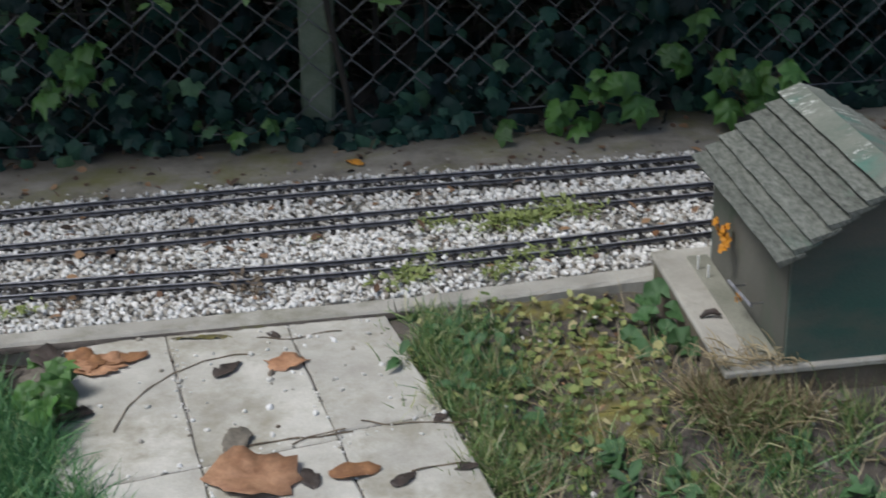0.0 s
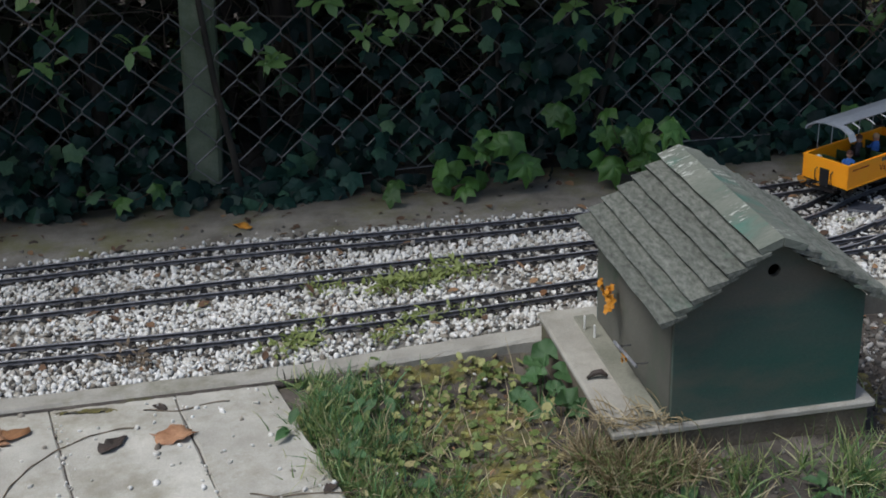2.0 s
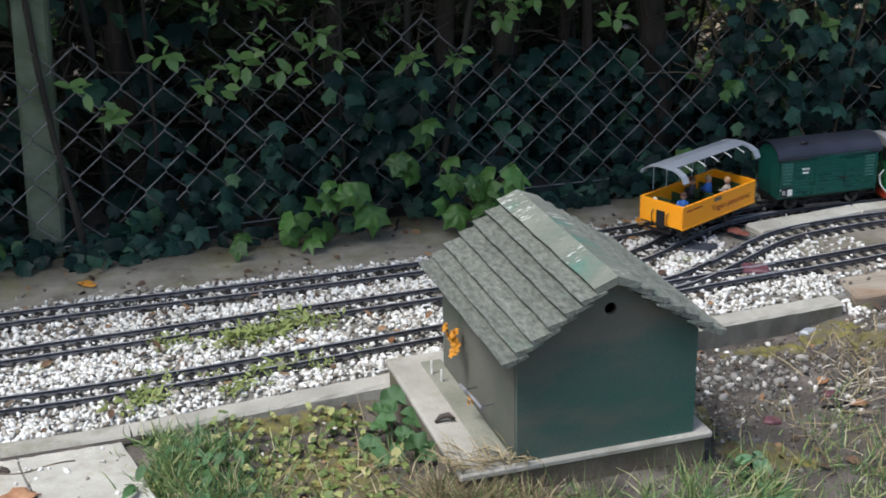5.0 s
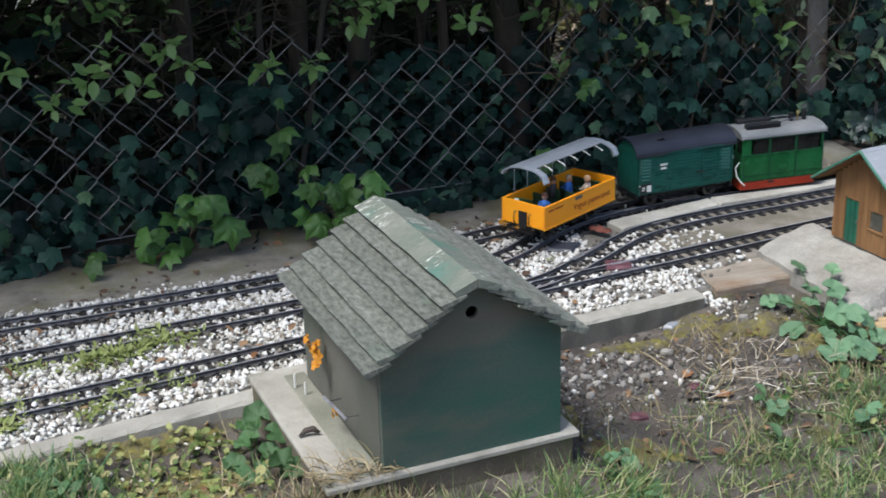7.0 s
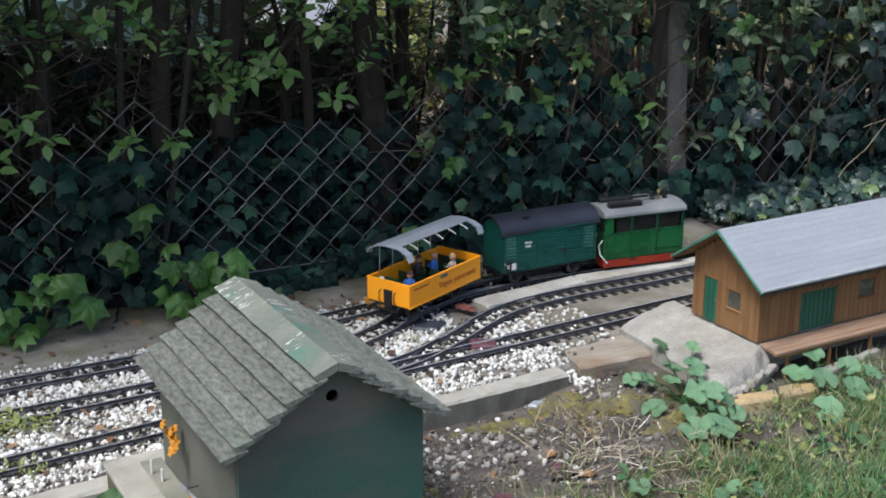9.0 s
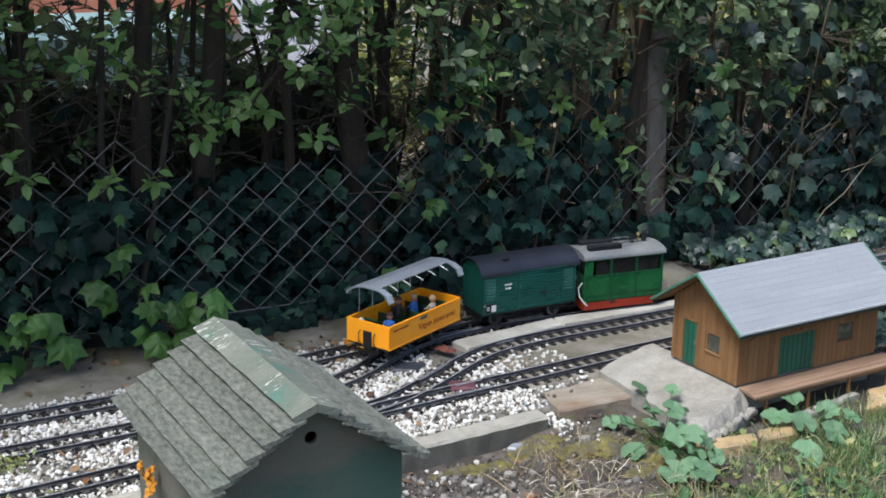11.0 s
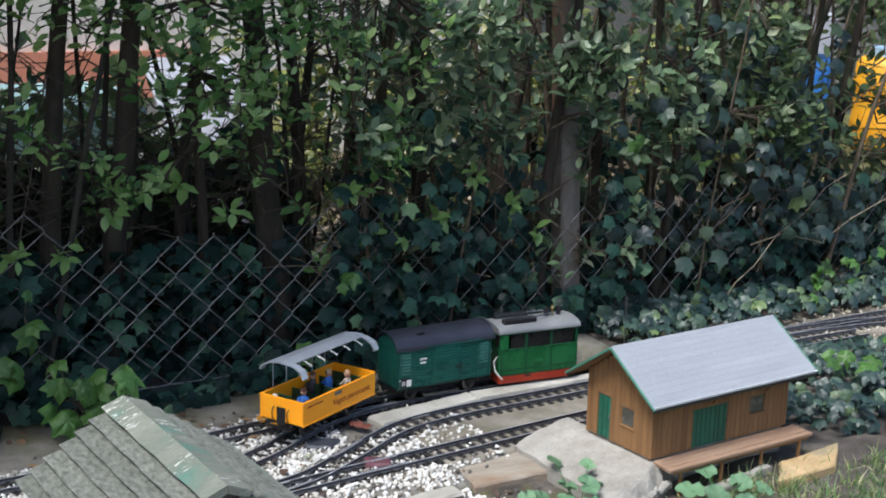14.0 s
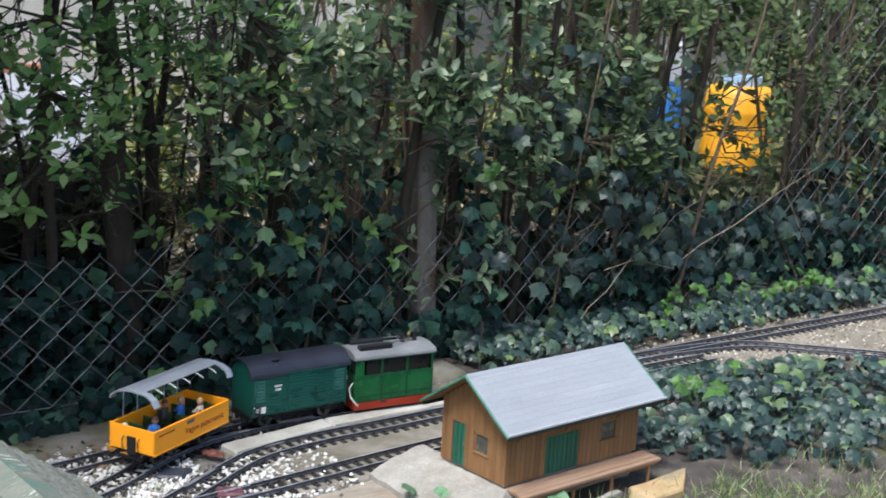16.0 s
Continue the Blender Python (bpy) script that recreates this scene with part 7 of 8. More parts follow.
# loose straw blown onto the corner of the slab
sticks = bmesh.new()
g = random.Random(5)
for k in range(120):
    p = Vector((g.uniform(0.290, 0.41), 0, 0.0408 + g.uniform(0, 0.012)))
    p.y = 1.572 + 0.1 * (p.x - 0.305) + abs(g.gauss(0, 0.02))
    a = g.uniform(0, 6.28)
    d = Vector((math.cos(a), math.sin(a), g.uniform(0, 0.5))) * g.uniform(0.015, 0.045)
    add_tube(sticks, [p, p + d * 0.5 + Vector((0, 0, g.uniform(0, 0.006))), p + d], [0.0009, 0.0008, 0.0005], 3, cap=False)
tagged(part("loose_straw", sticks, STRAW), "loose dry straw lying on the slab's corner", "straw", kind="stuff")

# clover and small weeds on the soil
N = 7600
x, y = RNG.uniform(-0.14, 1.7, N), RNG.uniform(1.35, 2.0, N)
c = 0.9 * blob(x, y, 0.13, 1.84, 0.11, 0.09) + 0.45 * blob(x, y, 0.12, 1.65, 0.13, 0.13) + 0.18 * (x < 0.3) + 0.06 * (x > 1.05) * (y < 1.8) + 0.35 * blob(x, y, 1.45, 1.75, 0.2, 0.1)
keep = (RNG.uniform(size=N) < c) & (y < kerb_y(x) - 0.03) & ~on_patio(x, y) & ~((x > 0.26) & (x < 0.70) & (y > 1.58))
x, y = x[keep], y[keep]
n = len(x)
tagged(part("clover", strewn("clover", LEAF_ROUND, np.c_[x, y, height(x, y) + RNG.uniform(0.002, 0.022, n)], turn_to(facing(n, (0, -0.25, 1), 0.45), RNG.uniform(0, 6.28, n)), np.c_[RNG.uniform(0.005, 0.016, n), RNG.uniform(0.006, 0.019, n), RNG.uniform(0.006, 0.019, n)]), WEED),
       "low clover and small weeds on damp soil", "weeds", kind="stuff")

GRAVEL = surface("grey_gravel", None, 60, 0.9, bump=0.3, fine=400, island=[(0.0, (0.07, 0.064, 0.056)), (0.5, (0.155, 0.144, 0.128)), (0.8, (0.32, 0.30, 0.275)), (1.0, (0.66, 0.63, 0.58))])
# grit and stray white chips
N = 26000
x, y = RNG.uniform(-0.1, 1.5, N), RNG.uniform(1.4, 2.1, N)
c = 0.45 * blob(x, y, 0.92, 1.90, 0.26, 0.13) + 0.5 * blob(x, y, 1.18, 2.02, 0.12, 0.08) + 0.05 + 0.5 * blob(x, y, 0.74, 1.82, 0.06, 0.14)
keep = (RNG.uniform(size=N) < c) & (y < kerb_y(x) - 0.03) & ~on_patio(x, y) & ~((x > 0.26) & (x < 0.70) & (y > 1.58))
x, y = x[keep], y[keep]
stones("grit", x, y, height(x, y) + 0.001, 0.0025 + 0.0085 * RNG.uniform(0, 1, len(x)) ** 2.2, GRIT, "brown and pale grit scattered over bare soil", "grit")
N = 300
x, y = np.r_[RNG.normal(0.82, 0.09, N), RNG.normal(1.05, 0.09, N // 3)], np.r_[RNG.normal(1.935, 0.045, N), RNG.normal(1.83, 0.05, N // 3)]
keep = (y < kerb_y(x) - 0.03) & ~((x < 0.70) & (y > 1.58))
x, y = x[keep], y[keep]
stones("gravel", x, y, height(x, y) + 0.002, 0.004 + 0.013 * RNG.uniform(0, 1, len(x)) ** 1.8, GRAVEL, "grey and beige gravel spilled over bare soil", "gravel")
x, y = np.r_[RNG.normal(-0.30, 0.14, 90), RNG.normal(1.165, 0.025, 90), RNG.normal(0.12, 0.07, 20), RNG.normal(0.85, 0.14, 16)], np.r_[RNG.normal(1.72, 0.13, 90), RNG.normal(2.10, 0.025, 90), RNG.normal(1.85, 0.05, 20), RNG.normal(1.93, 0.07, 16)]
keep = ((y < kerb_y(x) - 0.028) | ((x > 1.145) & (y < 2.16))) & ~((x > 1.172) & (y > 2.105))
x, y = x[keep], y[keep]
on = on_patio(x, y) & (y > 1.3)
stones("stray_chips", x, y, np.where(on, -0.0115, height(x, y) + 0.002), RNG.uniform(0.004, 0.0115, len(x)), CHIP, "stray white chippings on paving and soil", "chippings")


# chips caught in the paving joints
j = [Vector((-0.260, 1.686)) + AC * u + UP * v for u, v in [(RNG.choice([0.0, -0.185, -0.185, 0.0]) + RNG.normal() * 0.006, RNG.uniform(-0.40, 0.22)) for _ in range(110)] + [(RNG.uniform(-0.3, 0.15), -0.14 + RNG.normal() * 0.006) for _ in range(40)]]
x, y = np.array([p.x for p in j]) * PLAN, np.array([p.y for p in j]) * PLAN
stones("joint_chips", x, y, np.full(len(x), -0.0122), RNG.uniform(0.002, 0.0065, len(x)), CHIP, "small white chips caught in the paving joints", "chippings")


# single plants
def leaf_mesh(template, material, fold, seed):
    g = np.random.default_rng(seed)
    tv = template[0] * [1, 1, fold] + g.normal(size=template[0].shape) * 0.02
    me = mesh_np("leaf", tv, template[1])
    me.materials.append(material)
    me.polygons.foreach_set("use_smooth", [True] * len(me.polygons))
    return me


MALLOW = [leaf_mesh(LEAF_ROUND, LEAF_MALLOW, 0.7 + 0.4 * k, k) for k in range(3)]
LEAF_STRAW = surface("strawberry_leaf", [(0.3, (0.05, 0.135, 0.045)), (0.7, (0.12, 0.24, 0.085))], 50, 0.45, bump=0.5, fine=260, leafy=0.2, vary=0.3)
BERRY = [leaf_mesh(LEAF_ROUND, LEAF_STRAW, 1.0 + 0.8 * k, k + 7) for k in range(3)]


def leafy_plant(name, root, spots, meshes, size, label, category, group=""):
    """A plant whose stalks rise from one root, each with a leaf at its end."""
    g = random.Random(int(root[0] * 977) + len(spots))
    root = Vector((*root, float(height(np.array([root[0]]), np.array([root[1]]))[0])))
    e = thing(name, Matrix.Translation(root), label, category, group)
    for k, (px, py, pz) in enumerate(spots):
        p = Vector((px, py, pz)) - root
        part("stalk", tube([(0, 0, 0), p * 0.5 + Vector((0, 0, 0.012)), p], [0.0016, 0.0013, 0.001], 4), LEAF_STRAW, e)
        out = Vector((p.x, p.y, 0))
        out = out.normalized() if out.length > 1e-4 else Vector((0, -1, 0))
        nrm = Vector((0.3 * out.x + g.gauss(0, 0.3), 0.3 * out.y - 0.45 + g.gauss(0, 0.3), 1))
        t = turn_to(np.array([nrm[:]]), np.array([g.uniform(0, 6.28)]))[0]
        s = size * g.uniform(0.7, 1.2)
        part("leaf", meshes[k % len(meshes)], None, e, m=Matrix.Translation(p) @ Matrix(t.tolist()).to_4x4() @ Matrix.Diagonal((s, s, s, 1)) @ Matrix.Translation((0, -0.45, 0)))
    return e


leafy_plant("mallow", (1.295, 1.935), [(1.315, 1.87, 0.02), (1.275, 1.95, 0.015), (1.33, 1.92, 0.005), (1.29, 1.80, -0.015), (1.25, 1.83, -0.025), (1.335, 1.83, -0.01), (1.340, 2.10, 0.02), (1.370, 2.03, 0.035), (1.300, 1.985, 0.02), (1.300, 1.90, 0.01), (1.255, 2.00, 0.0), (1.305, 1.85, -0.005), (1.262, 1.87, -0.01), (1.325, 1.955, 0.03), (1.24, 2.03, -0.01), (1.345, 1.88, 0.0), (1.23, 1.93, -0.025), (1.28, 1.82, -0.02), (1.36, 1.99, 0.015)],
            MALLOW, 0.045, "green mallow with round lobed leaves beside the mortar ramp", "plant", "broad-leaved plants")
leafy_plant("mallow", (1.56, 1.86), [(1.585, 1.955, 0.02), (1.56, 1.88, 0.0), (1.63, 1.90, 0.005), (1.51, 1.80, -0.02), (1.60, 1.84, -0.01), (1.66, 1.87, 0.0), (1.53, 1.92, 0.0)],
            MALLOW, 0.048, "green mallow with round lobed leaves before the platform", "plant", "broad-leaved plants")
leafy_plant("strawberry_plant", (0.242, 1.79), [(0.243, 1.885, -0.012), (0.238, 1.825, -0.005), (0.262, 1.868, 0.012), (0.280, 1.795, 0.015), (0.262, 1.775, 0.0), (0.278, 1.735, -0.005), (0.232, 1.745, -0.02), (0.288, 1.700, 0.008), (0.212, 1.80, -0.028), (0.245, 1.85, -0.01)],
            BERRY, 0.043, "dark green broad-leaved plant beside the hut's slab", "plant", "broad-leaved plants")
leafy_plant("mallow", (0.735, 1.615), [(0.72, 1.65, -0.03), (0.745, 1.62, -0.02), (0.765, 1.60, -0.03), (0.70, 1.60, -0.035), (0.735, 1.57, -0.03), (0.775, 1.635, -0.035), (0.715, 1.57, -0.04), (0.75, 1.66, -0.035)],
            MALLOW, 0.034, "small pale green seedling cluster by the hut's corner", "plant", "broad-leaved plants")
leafy_plant("mallow", (1.20, 1.60), [(1.19, 1.62, -0.02), (1.215, 1.59, -0.015), (1.06, 1.69, -0.03)], MALLOW, 0.03, "small bright leaves among the grass", "plant", "broad-leaved plants")

WEED_LEAF = [leaf_mesh(LEAF_OVAL, WEED, 1.5, 40 + k) for k in range(3)]
WEED_DRY = [leaf_mesh(LEAF_OVAL, TWIG, 1.5, 50 + k) for k in range(2)]


def weed(x, y, size, count, meshes=WEED_LEAF, label="small yellow-green weed growing in the ballast"):
    g = random.Random(int(x * 991 + y * 337))
    e = thing("weed", Matrix.Translation((x, y, -0.012)), label, "weed", "weeds in the ballast")
    for k in range(int(count * 1.5)):
        a, q = g.uniform(0, 6.28), g.uniform(0.0, 1.0)
        p = Vector((math.cos(a), math.sin(a) * 0.7, 0)) * size * q * 1.1 + Vector((0, 0, 0.003 + g.uniform(0, size * 0.35)))
        nrm = Vector((math.cos(a) * -0.5 + g.gauss(0, 0.7), math.sin(a) * -0.5 - 0.4 + g.gauss(0, 0.5), 1))
        t = turn_to(np.array([nrm[:]]), np.array([g.uniform(0, 6.28)]))[0]
        s = size * g.uniform(0.18, 0.46)
        part("leaf", meshes[k % len(meshes)], None, e, m=Matrix.Translation(p) @ Matrix(t.tolist()).to_4x4() @ Matrix.Diagonal((s * 0.75, s, s, 1)))


for wx, wy, ws, wc in ((0.068, 2.187, 0.05, 26), (0.133, 2.225, 0.045, 26), (0.017, 2.170, 0.04, 18), (-0.092, 2.196, 0.03, 14), (-0.125, 1.990, 0.04, 22), (0.018, 1.993, 0.03, 14),
                       (0.171, 2.050, 0.03, 14), (-0.111, 2.084, 0.03, 14), (0.060, 2.045, 0.04, 20), (0.180, 2.215, 0.04, 20), (-0.742, 1.922, 0.05, 30), (0.245, 2.09, 0.025, 10), (0.93, 2.36, 0.02, 8), (0.10, 2.205, 0.055, 30), (0.03, 2.185, 0.05, 26), (0.20, 2.235, 0.04, 20), (-0.05, 2.19, 0.04, 18), (-0.15, 1.975, 0.05, 26), (0.04, 2.02, 0.04, 20), (0.11, 2.06, 0.035, 16), (-0.02, 2.055, 0.03, 12), (-0.30, 2.15, 0.025, 10), (-0.9, 1.95, 0.05, 24), (0.141, 2.266, 0.045, 30), (0.057, 2.205, 0.050, 34), (0.078, 2.068, 0.035, 22), (0.153, 2.077, 0.035, 22), (-0.094, 2.214, 0.035, 22), (0.025, 2.009, 0.030, 20), (-0.109, 2.016, 0.040, 26), (-0.094, 2.074, 0.030, 20), (-0.126, 1.995, 0.040, 28), (0.017, 1.991, 0.035, 22), (0.042, 2.195, 0.050, 34), (0.134, 2.234, 0.045, 30)):
    weed(wx, wy, ws, wc)
weed(-0.375, 1.970, 0.055, 34, WEED_DRY, "withered brown weed at the edging")
weed(-0.673, 1.935, 0.035, 16, WEED_DRY, "withered brown weed at the edging")

ROSETTE = [leaf_mesh(LEAF_OVAL, LEAF_STRAW, 2.0, 60 + k) for k in range(3)]
g = random.Random(77)
for rx, ry in [(-0.135, 1.72)] + [(-0.02 + g.uniform(-0.05, 0.12), 1.70 + g.uniform(-0.2, 0.12)) for _ in range(9)] + [(g.uniform(0.10, 0.75), g.uniform(1.38, 1.53)) for _ in range(16)] + [(g.uniform(1.0, 1.6), g.uniform(1.52, 1.74)) for _ in range(14)] + [(g.uniform(0.68, 0.80), g.uniform(1.52, 1.60)) for _ in range(3)]:
    e = thing("grass_weed", Matrix.Translation((rx, ry, max(float(height(np.array([rx]), np.array([ry]))[0]), -0.0125 if rx < -0.1 else -1))), "low broad-leaved weed among the grass", "weed", "weeds in the grass")
    for k in range(g.randint(4, 7)):
        a, s_ = k * 1.2 + g.uniform(-0.4, 0.4), g.uniform(0.018, 0.036)
        t = turn_to(np.array([(0.5 * math.sin(a), -0.5 * math.cos(a) - 0.15, 1.0)]), np.array([a]))[0]
        part("leaf", ROSETTE[k % 3], None, e, m=Matrix.Translation((-0.004 * math.sin(a), 0.004 * math.cos(a), 0.008 + g.uniform(0, 0.012))) @ Matrix(t.tolist()).to_4x4() @ Matrix.Diagonal((s_ * 1.1, s_, s_, 1)))

# fallen leaves
def dry_leaf(x, y, z, size, shade, label, seed, turned_by=None, lobed=False):
    g = np.random.default_rng(seed)
    M = 28
    ring = []
    for k in range(M):
        a = 2 * math.pi * k / M
        jag = 1 + 0.10 * math.cos(7 * a + seed) + g.normal() * 0.05
        if lobed:
            q = 0.47 * (1 + 0.09 * math.cos(5 * a + 0.3 * math.sin(a + seed)) + 0.08 * math.cos(11 * a + seed) + g.normal() * 0.045) * (0.72 if k == 0 else 1)
            ring.append((0.80 * q * math.sin(a), -q * math.cos(a) * 1.05))
            continue
        ring.append((math.sin(a) * (0.29 - 0.07 * math.cos(a)) * jag, -0.56 * math.cos(a) * (1 + 0.06 * math.cos(2 * a)) * (1 + 0.05 * math.sin(5 * a + seed))))
    rough = 0.35 if lobed else 0.8
    curl = lambda u, w, q: (rough * u * u + 0.30 * u * w * math.sin(seed) + 0.03 * q * math.sin(3 * math.atan2(u, w) + seed) + 0.14 * w * w * (0.5 + 0.5 * math.cos(seed * 1.7)))
    v = [(0, 0, 0.03)] + [(0.5 * u, 0.5 * w, 0.035 + curl(0.5 * u, 0.5 * w, 0.5) - 0.02 * (k % 4 == 0)) for k, (u, w) in enumerate(ring)]
    v += [(u, w, 0.05 + curl(u, w, 1) + g.normal() * 0.02) for u, w in ring]
    tri = [(0, 1 + k, 1 + (k + 1) % M) for k in range(M)]
    for k in range(M):
        j = (k + 1) % M
        tri += [(1 + k, 1 + M + k, 1 + M + j), (1 + k, 1 + M + j, 1 + j)]
    ob = part("fallen_leaf", mesh_np("fallen_leaf", np.array(v) * size, tri), shade, smooth=True)
    ob.modifiers.new("thick", "SOLIDIFY").thickness = 0.0006
    ob.matrix_basis = pose(x, y, z, 0, 0, g.uniform(0, 360) if turned_by is None else turned_by)
    return tagged(ob, label, "leaf", "fallen leaves")


LEAF_TAN = surface("tan_dead_leaf", [(0.3, (0.30, 0.14, 0.070)), (0.7, (0.60, 0.34, 0.19))], 40, 0.7, bump=0.7, fine=200, vary=0.3, leafy=0.1)
LEAF_GREY = surface("grey_dead_leaf", [(0.3, (0.10, 0.085, 0.065)), (0.7, (0.22, 0.195, 0.155))], 60, 0.85, bump=0.6, fine=250)
LEAF_BLACK = surface("rotten_leaf", [(0.3, (0.025, 0.020, 0.016)), (0.7, (0.07, 0.05, 0.04))], 60, 0.7, bump=0.6, fine=250)
for k, (lx, ly, ls, mt, lb) in enumerate((
        (-0.322, 1.472, 0.118, LEAF_TAN, "large curled orange-brown dead leaf on paving"), (-0.307, 1.770, 0.046, LEAF_TAN, "curled brown dead leaf on the paving joint"), (-0.394, 1.757, 0.034, LEAF_BLACK, "dark dead leaf on paving"),
        (-0.356, 1.556, 0.046, LEAF_GREY, "grey dead leaf on paving"), (-0.250, 1.468, 0.030, LEAF_BLACK, "dark rotten leaf on paving"), (-0.192, 1.477, 0.042, LEAF_DRY, "brown dead leaf on paving"),
        (-0.129, 1.456, 0.026, LEAF_BLACK, "small dark leaf on paving"), (-0.671, 1.806, 0.055, LEAF_BLACK, "dark dead leaf beside the edging"), (-0.621, 1.795, 0.060, LEAF_DRY, "brown dead leaf beside the edging"),
        (-0.588, 1.785, 0.062, LEAF_TAN, "brown dead leaf beside the edging"), (-0.549, 1.800, 0.040, LEAF_DRY, "brown dead leaf beside the edging"), (-0.609, 1.640, 0.050, LEAF_BLACK, "dark dead leaf by the grass"),
        (-0.080, 1.602, 0.020, LEAF_BLACK, "small dark leaf at the grass edge"), (-0.048, 1.479, 0.020, LEAF_BLACK, "small dark leaf at the grass edge"), (-0.66, 1.76, 0.05, LEAF_GREY, "grey dead leaf in the corner"),
        (-0.335, 1.860, 0.018, LEAF_BLACK, "tiny dark leaf below the edging"))):
    dry_leaf(lx * PLAN, (ly - 0.014) * PLAN, -0.0128, ls * (1.12 if k == 0 else 1.35), mt, lb, k + 1, 62 if k == 0 else None, mt in (LEAF_DRY, LEAF_TAN) and ls > 0.045)
for k, (lx, ly, lz, ls, mt, lb) in enumerate(((1.092, 2.470, -0.004, 0.050, surface("red_leaf", [(0.3, (0.13, 0.035, 0.025)), (0.7, (0.24, 0.085, 0.06))], 60, 0.6, bump=0.5), "red dead leaf beside the track"),
                                              (0.931, 2.541, -0.003, 0.032, surface("orange_leaf", [(0.3, (0.50, 0.20, 0.02)), (0.7, (0.65, 0.32, 0.04))], 60, 0.6, bump=0.5), "small orange leaf between the rails"),
                                              (-0.236, 2.514, -0.004, 0.04, bpy.data.materials["orange_leaf"], "yellow-brown leaf on the concrete strip"), (0.919, 2.588, -0.003, 0.034, bpy.data.materials["orange_leaf"], "small orange leaf beside the turnout"),
                                              (1.208, 2.70, -0.004, 0.045, SLATE_DARK, "dark dead leaf on the concrete strip"), (1.117, 2.69, -0.004, 0.045, LEAF_DRY, "brown dead leaf on the concrete strip"),
                                              (0.30, 2.125, -0.006, 0.02, LEAF_DRY, "small brown leaf on the ballast"), (0.2, 2.26, -0.006, 0.02, LEAF_DRY, "small brown leaf on the ballast"),
                                              (0.98, 1.80, -0.05, 0.04, LEAF_BLACK, "dark dead leaf on bare soil"), (1.0, 1.88, -0.05, 0.03, LEAF_DRY, "brown dead leaf on bare soil"),
                                              (1.18, 1.74, -0.045, 0.04, LEAF_BLACK, "dark dead leaf by the grass"), (1.07, 2.03, -0.05, 0.028, SLATE_DARK, "grey-blue stone chip on moss"), (1.295, 1.80, -0.036, 0.055, LEAF_BLACK, "dark reddish dead leaf by the mallow"), (1.33, 1.775, -0.034, 0.045, LEAF_BLACK, "dark dead leaf by the mallow"), (1.094, 1.723, -0.040, 0.032, LEAF_FRESH, "fallen yellow-green leaf on soil"), (1.166, 1.614, -0.030, 0.042, LEAF_MALLOW, "pale green fallen leaf by the grass"), (1.02, 1.79, -0.05, 0.03, LEAF_DRY, "brown dead leaf on bare soil"))):
    dry_leaf(lx, ly, lz, ls, mt, lb, k + 40)
curled = part("curled_leaf", tube([(0.300, 1.725, 0.0425), (0.310, 1.729, 0.048), (0.321, 1.728, 0.050), (0.330, 1.723, 0.045)], [0.002, 0.0045, 0.005, 0.002], 7), LEAF_BLACK, smooth=True)
tagged(curled, "black curled dead leaf on the hut's slab", "leaf", "fallen leaves")

# bits of broken slate and stone on the bare soil
for k, (sx, sy, sr, mt, lb) in enumerate(((0.864, 1.777, 0.017, SLATE_RED, "maroon bit of broken slate on bare soil"), (0.99, 1.831, 0.014, SLATE_RED, "reddish stone on bare soil"), (1.007, 1.978, 0.015, MORTAR, "pale pinkish stone on bare soil"),
                                          (1.060, 2.060, 0.017, SLATE, "blue-grey stone in the moss below the edging"), (0.93, 1.90, 0.011, MORTAR, "pale stone on bare soil"), (1.18, 2.015, 0.012, MORTAR, "pale stone on bare soil"), (0.80, 1.70, 0.012, GRAVEL, "grey stone on bare soil"))):
    sz = float(height(np.array([sx]), np.array([sy]))[0])
    g = random.Random(k + 91)
    ring = [(sx + sr * math.cos(a) * g.uniform(0.7, 1.2), sy + 0.75 * sr * math.sin(a) * g.uniform(0.7, 1.2)) for a in (0.2, 1.3, 2.2, 3.3, 4.3, 5.4)]
    bm = bmesh.new()
    rows_ = [[bm.verts.new((sx + (u - sx) * q, sy + (v - sy) * q, sz + h * (1 + 0.2 * g.random()))) for u, v in ring] for q, h in ((1.0, -0.003), (1.0, 0.004), (0.78, 0.007))]
    for lo_, hi_ in zip(rows_, rows_[1:]):
        for i in range(6):
            bm.faces.new((lo_[i], lo_[(i + 1) % 6], hi_[(i + 1) % 6], hi_[i]))
    bm.faces.new(rows_[2])
    tagged(part("stone", bm, mt), lb, "stone", "stones on the bare soil")

# bleached straw tangled on the soil
sticks = bmesh.new()
g = random.Random(15)
for k in range(80):
    px, py = (g.gauss(1.08, 0.05), g.gauss(1.86, 0.04)) if k % 5 < 3 else (g.gauss(1.14, 0.06), g.gauss(1.765, 0.03))
    p = Vector((px, py, float(height(np.array([px]), np.array([py]))[0]) + g.uniform(0.002, 0.014)))
    a = g.gauss(0.3, 0.9)
    d = Vector((math.cos(a), math.sin(a), g.uniform(-0.1, 0.25))) * g.uniform(0.015, 0.06)
    add_tube(sticks, [p, p + d * 0.5 + Vector((g.uniform(-0.006, 0.006), g.uniform(-0.006, 0.006), g.uniform(0, 0.008))), p + d], [0.0009, 0.0008, 0.0005], 3, cap=False)
tagged(part("bleached_straw", sticks, surface("bleached_straw", None, 60, 0.85, bump=0.0, island=[(0.0, (0.20, 0.16, 0.11)), (0.6, (0.46, 0.41, 0.32)), (1.0, (0.70, 0.66, 0.57))])), "bleached straw tangled on bare soil", "straw", kind="stuff")

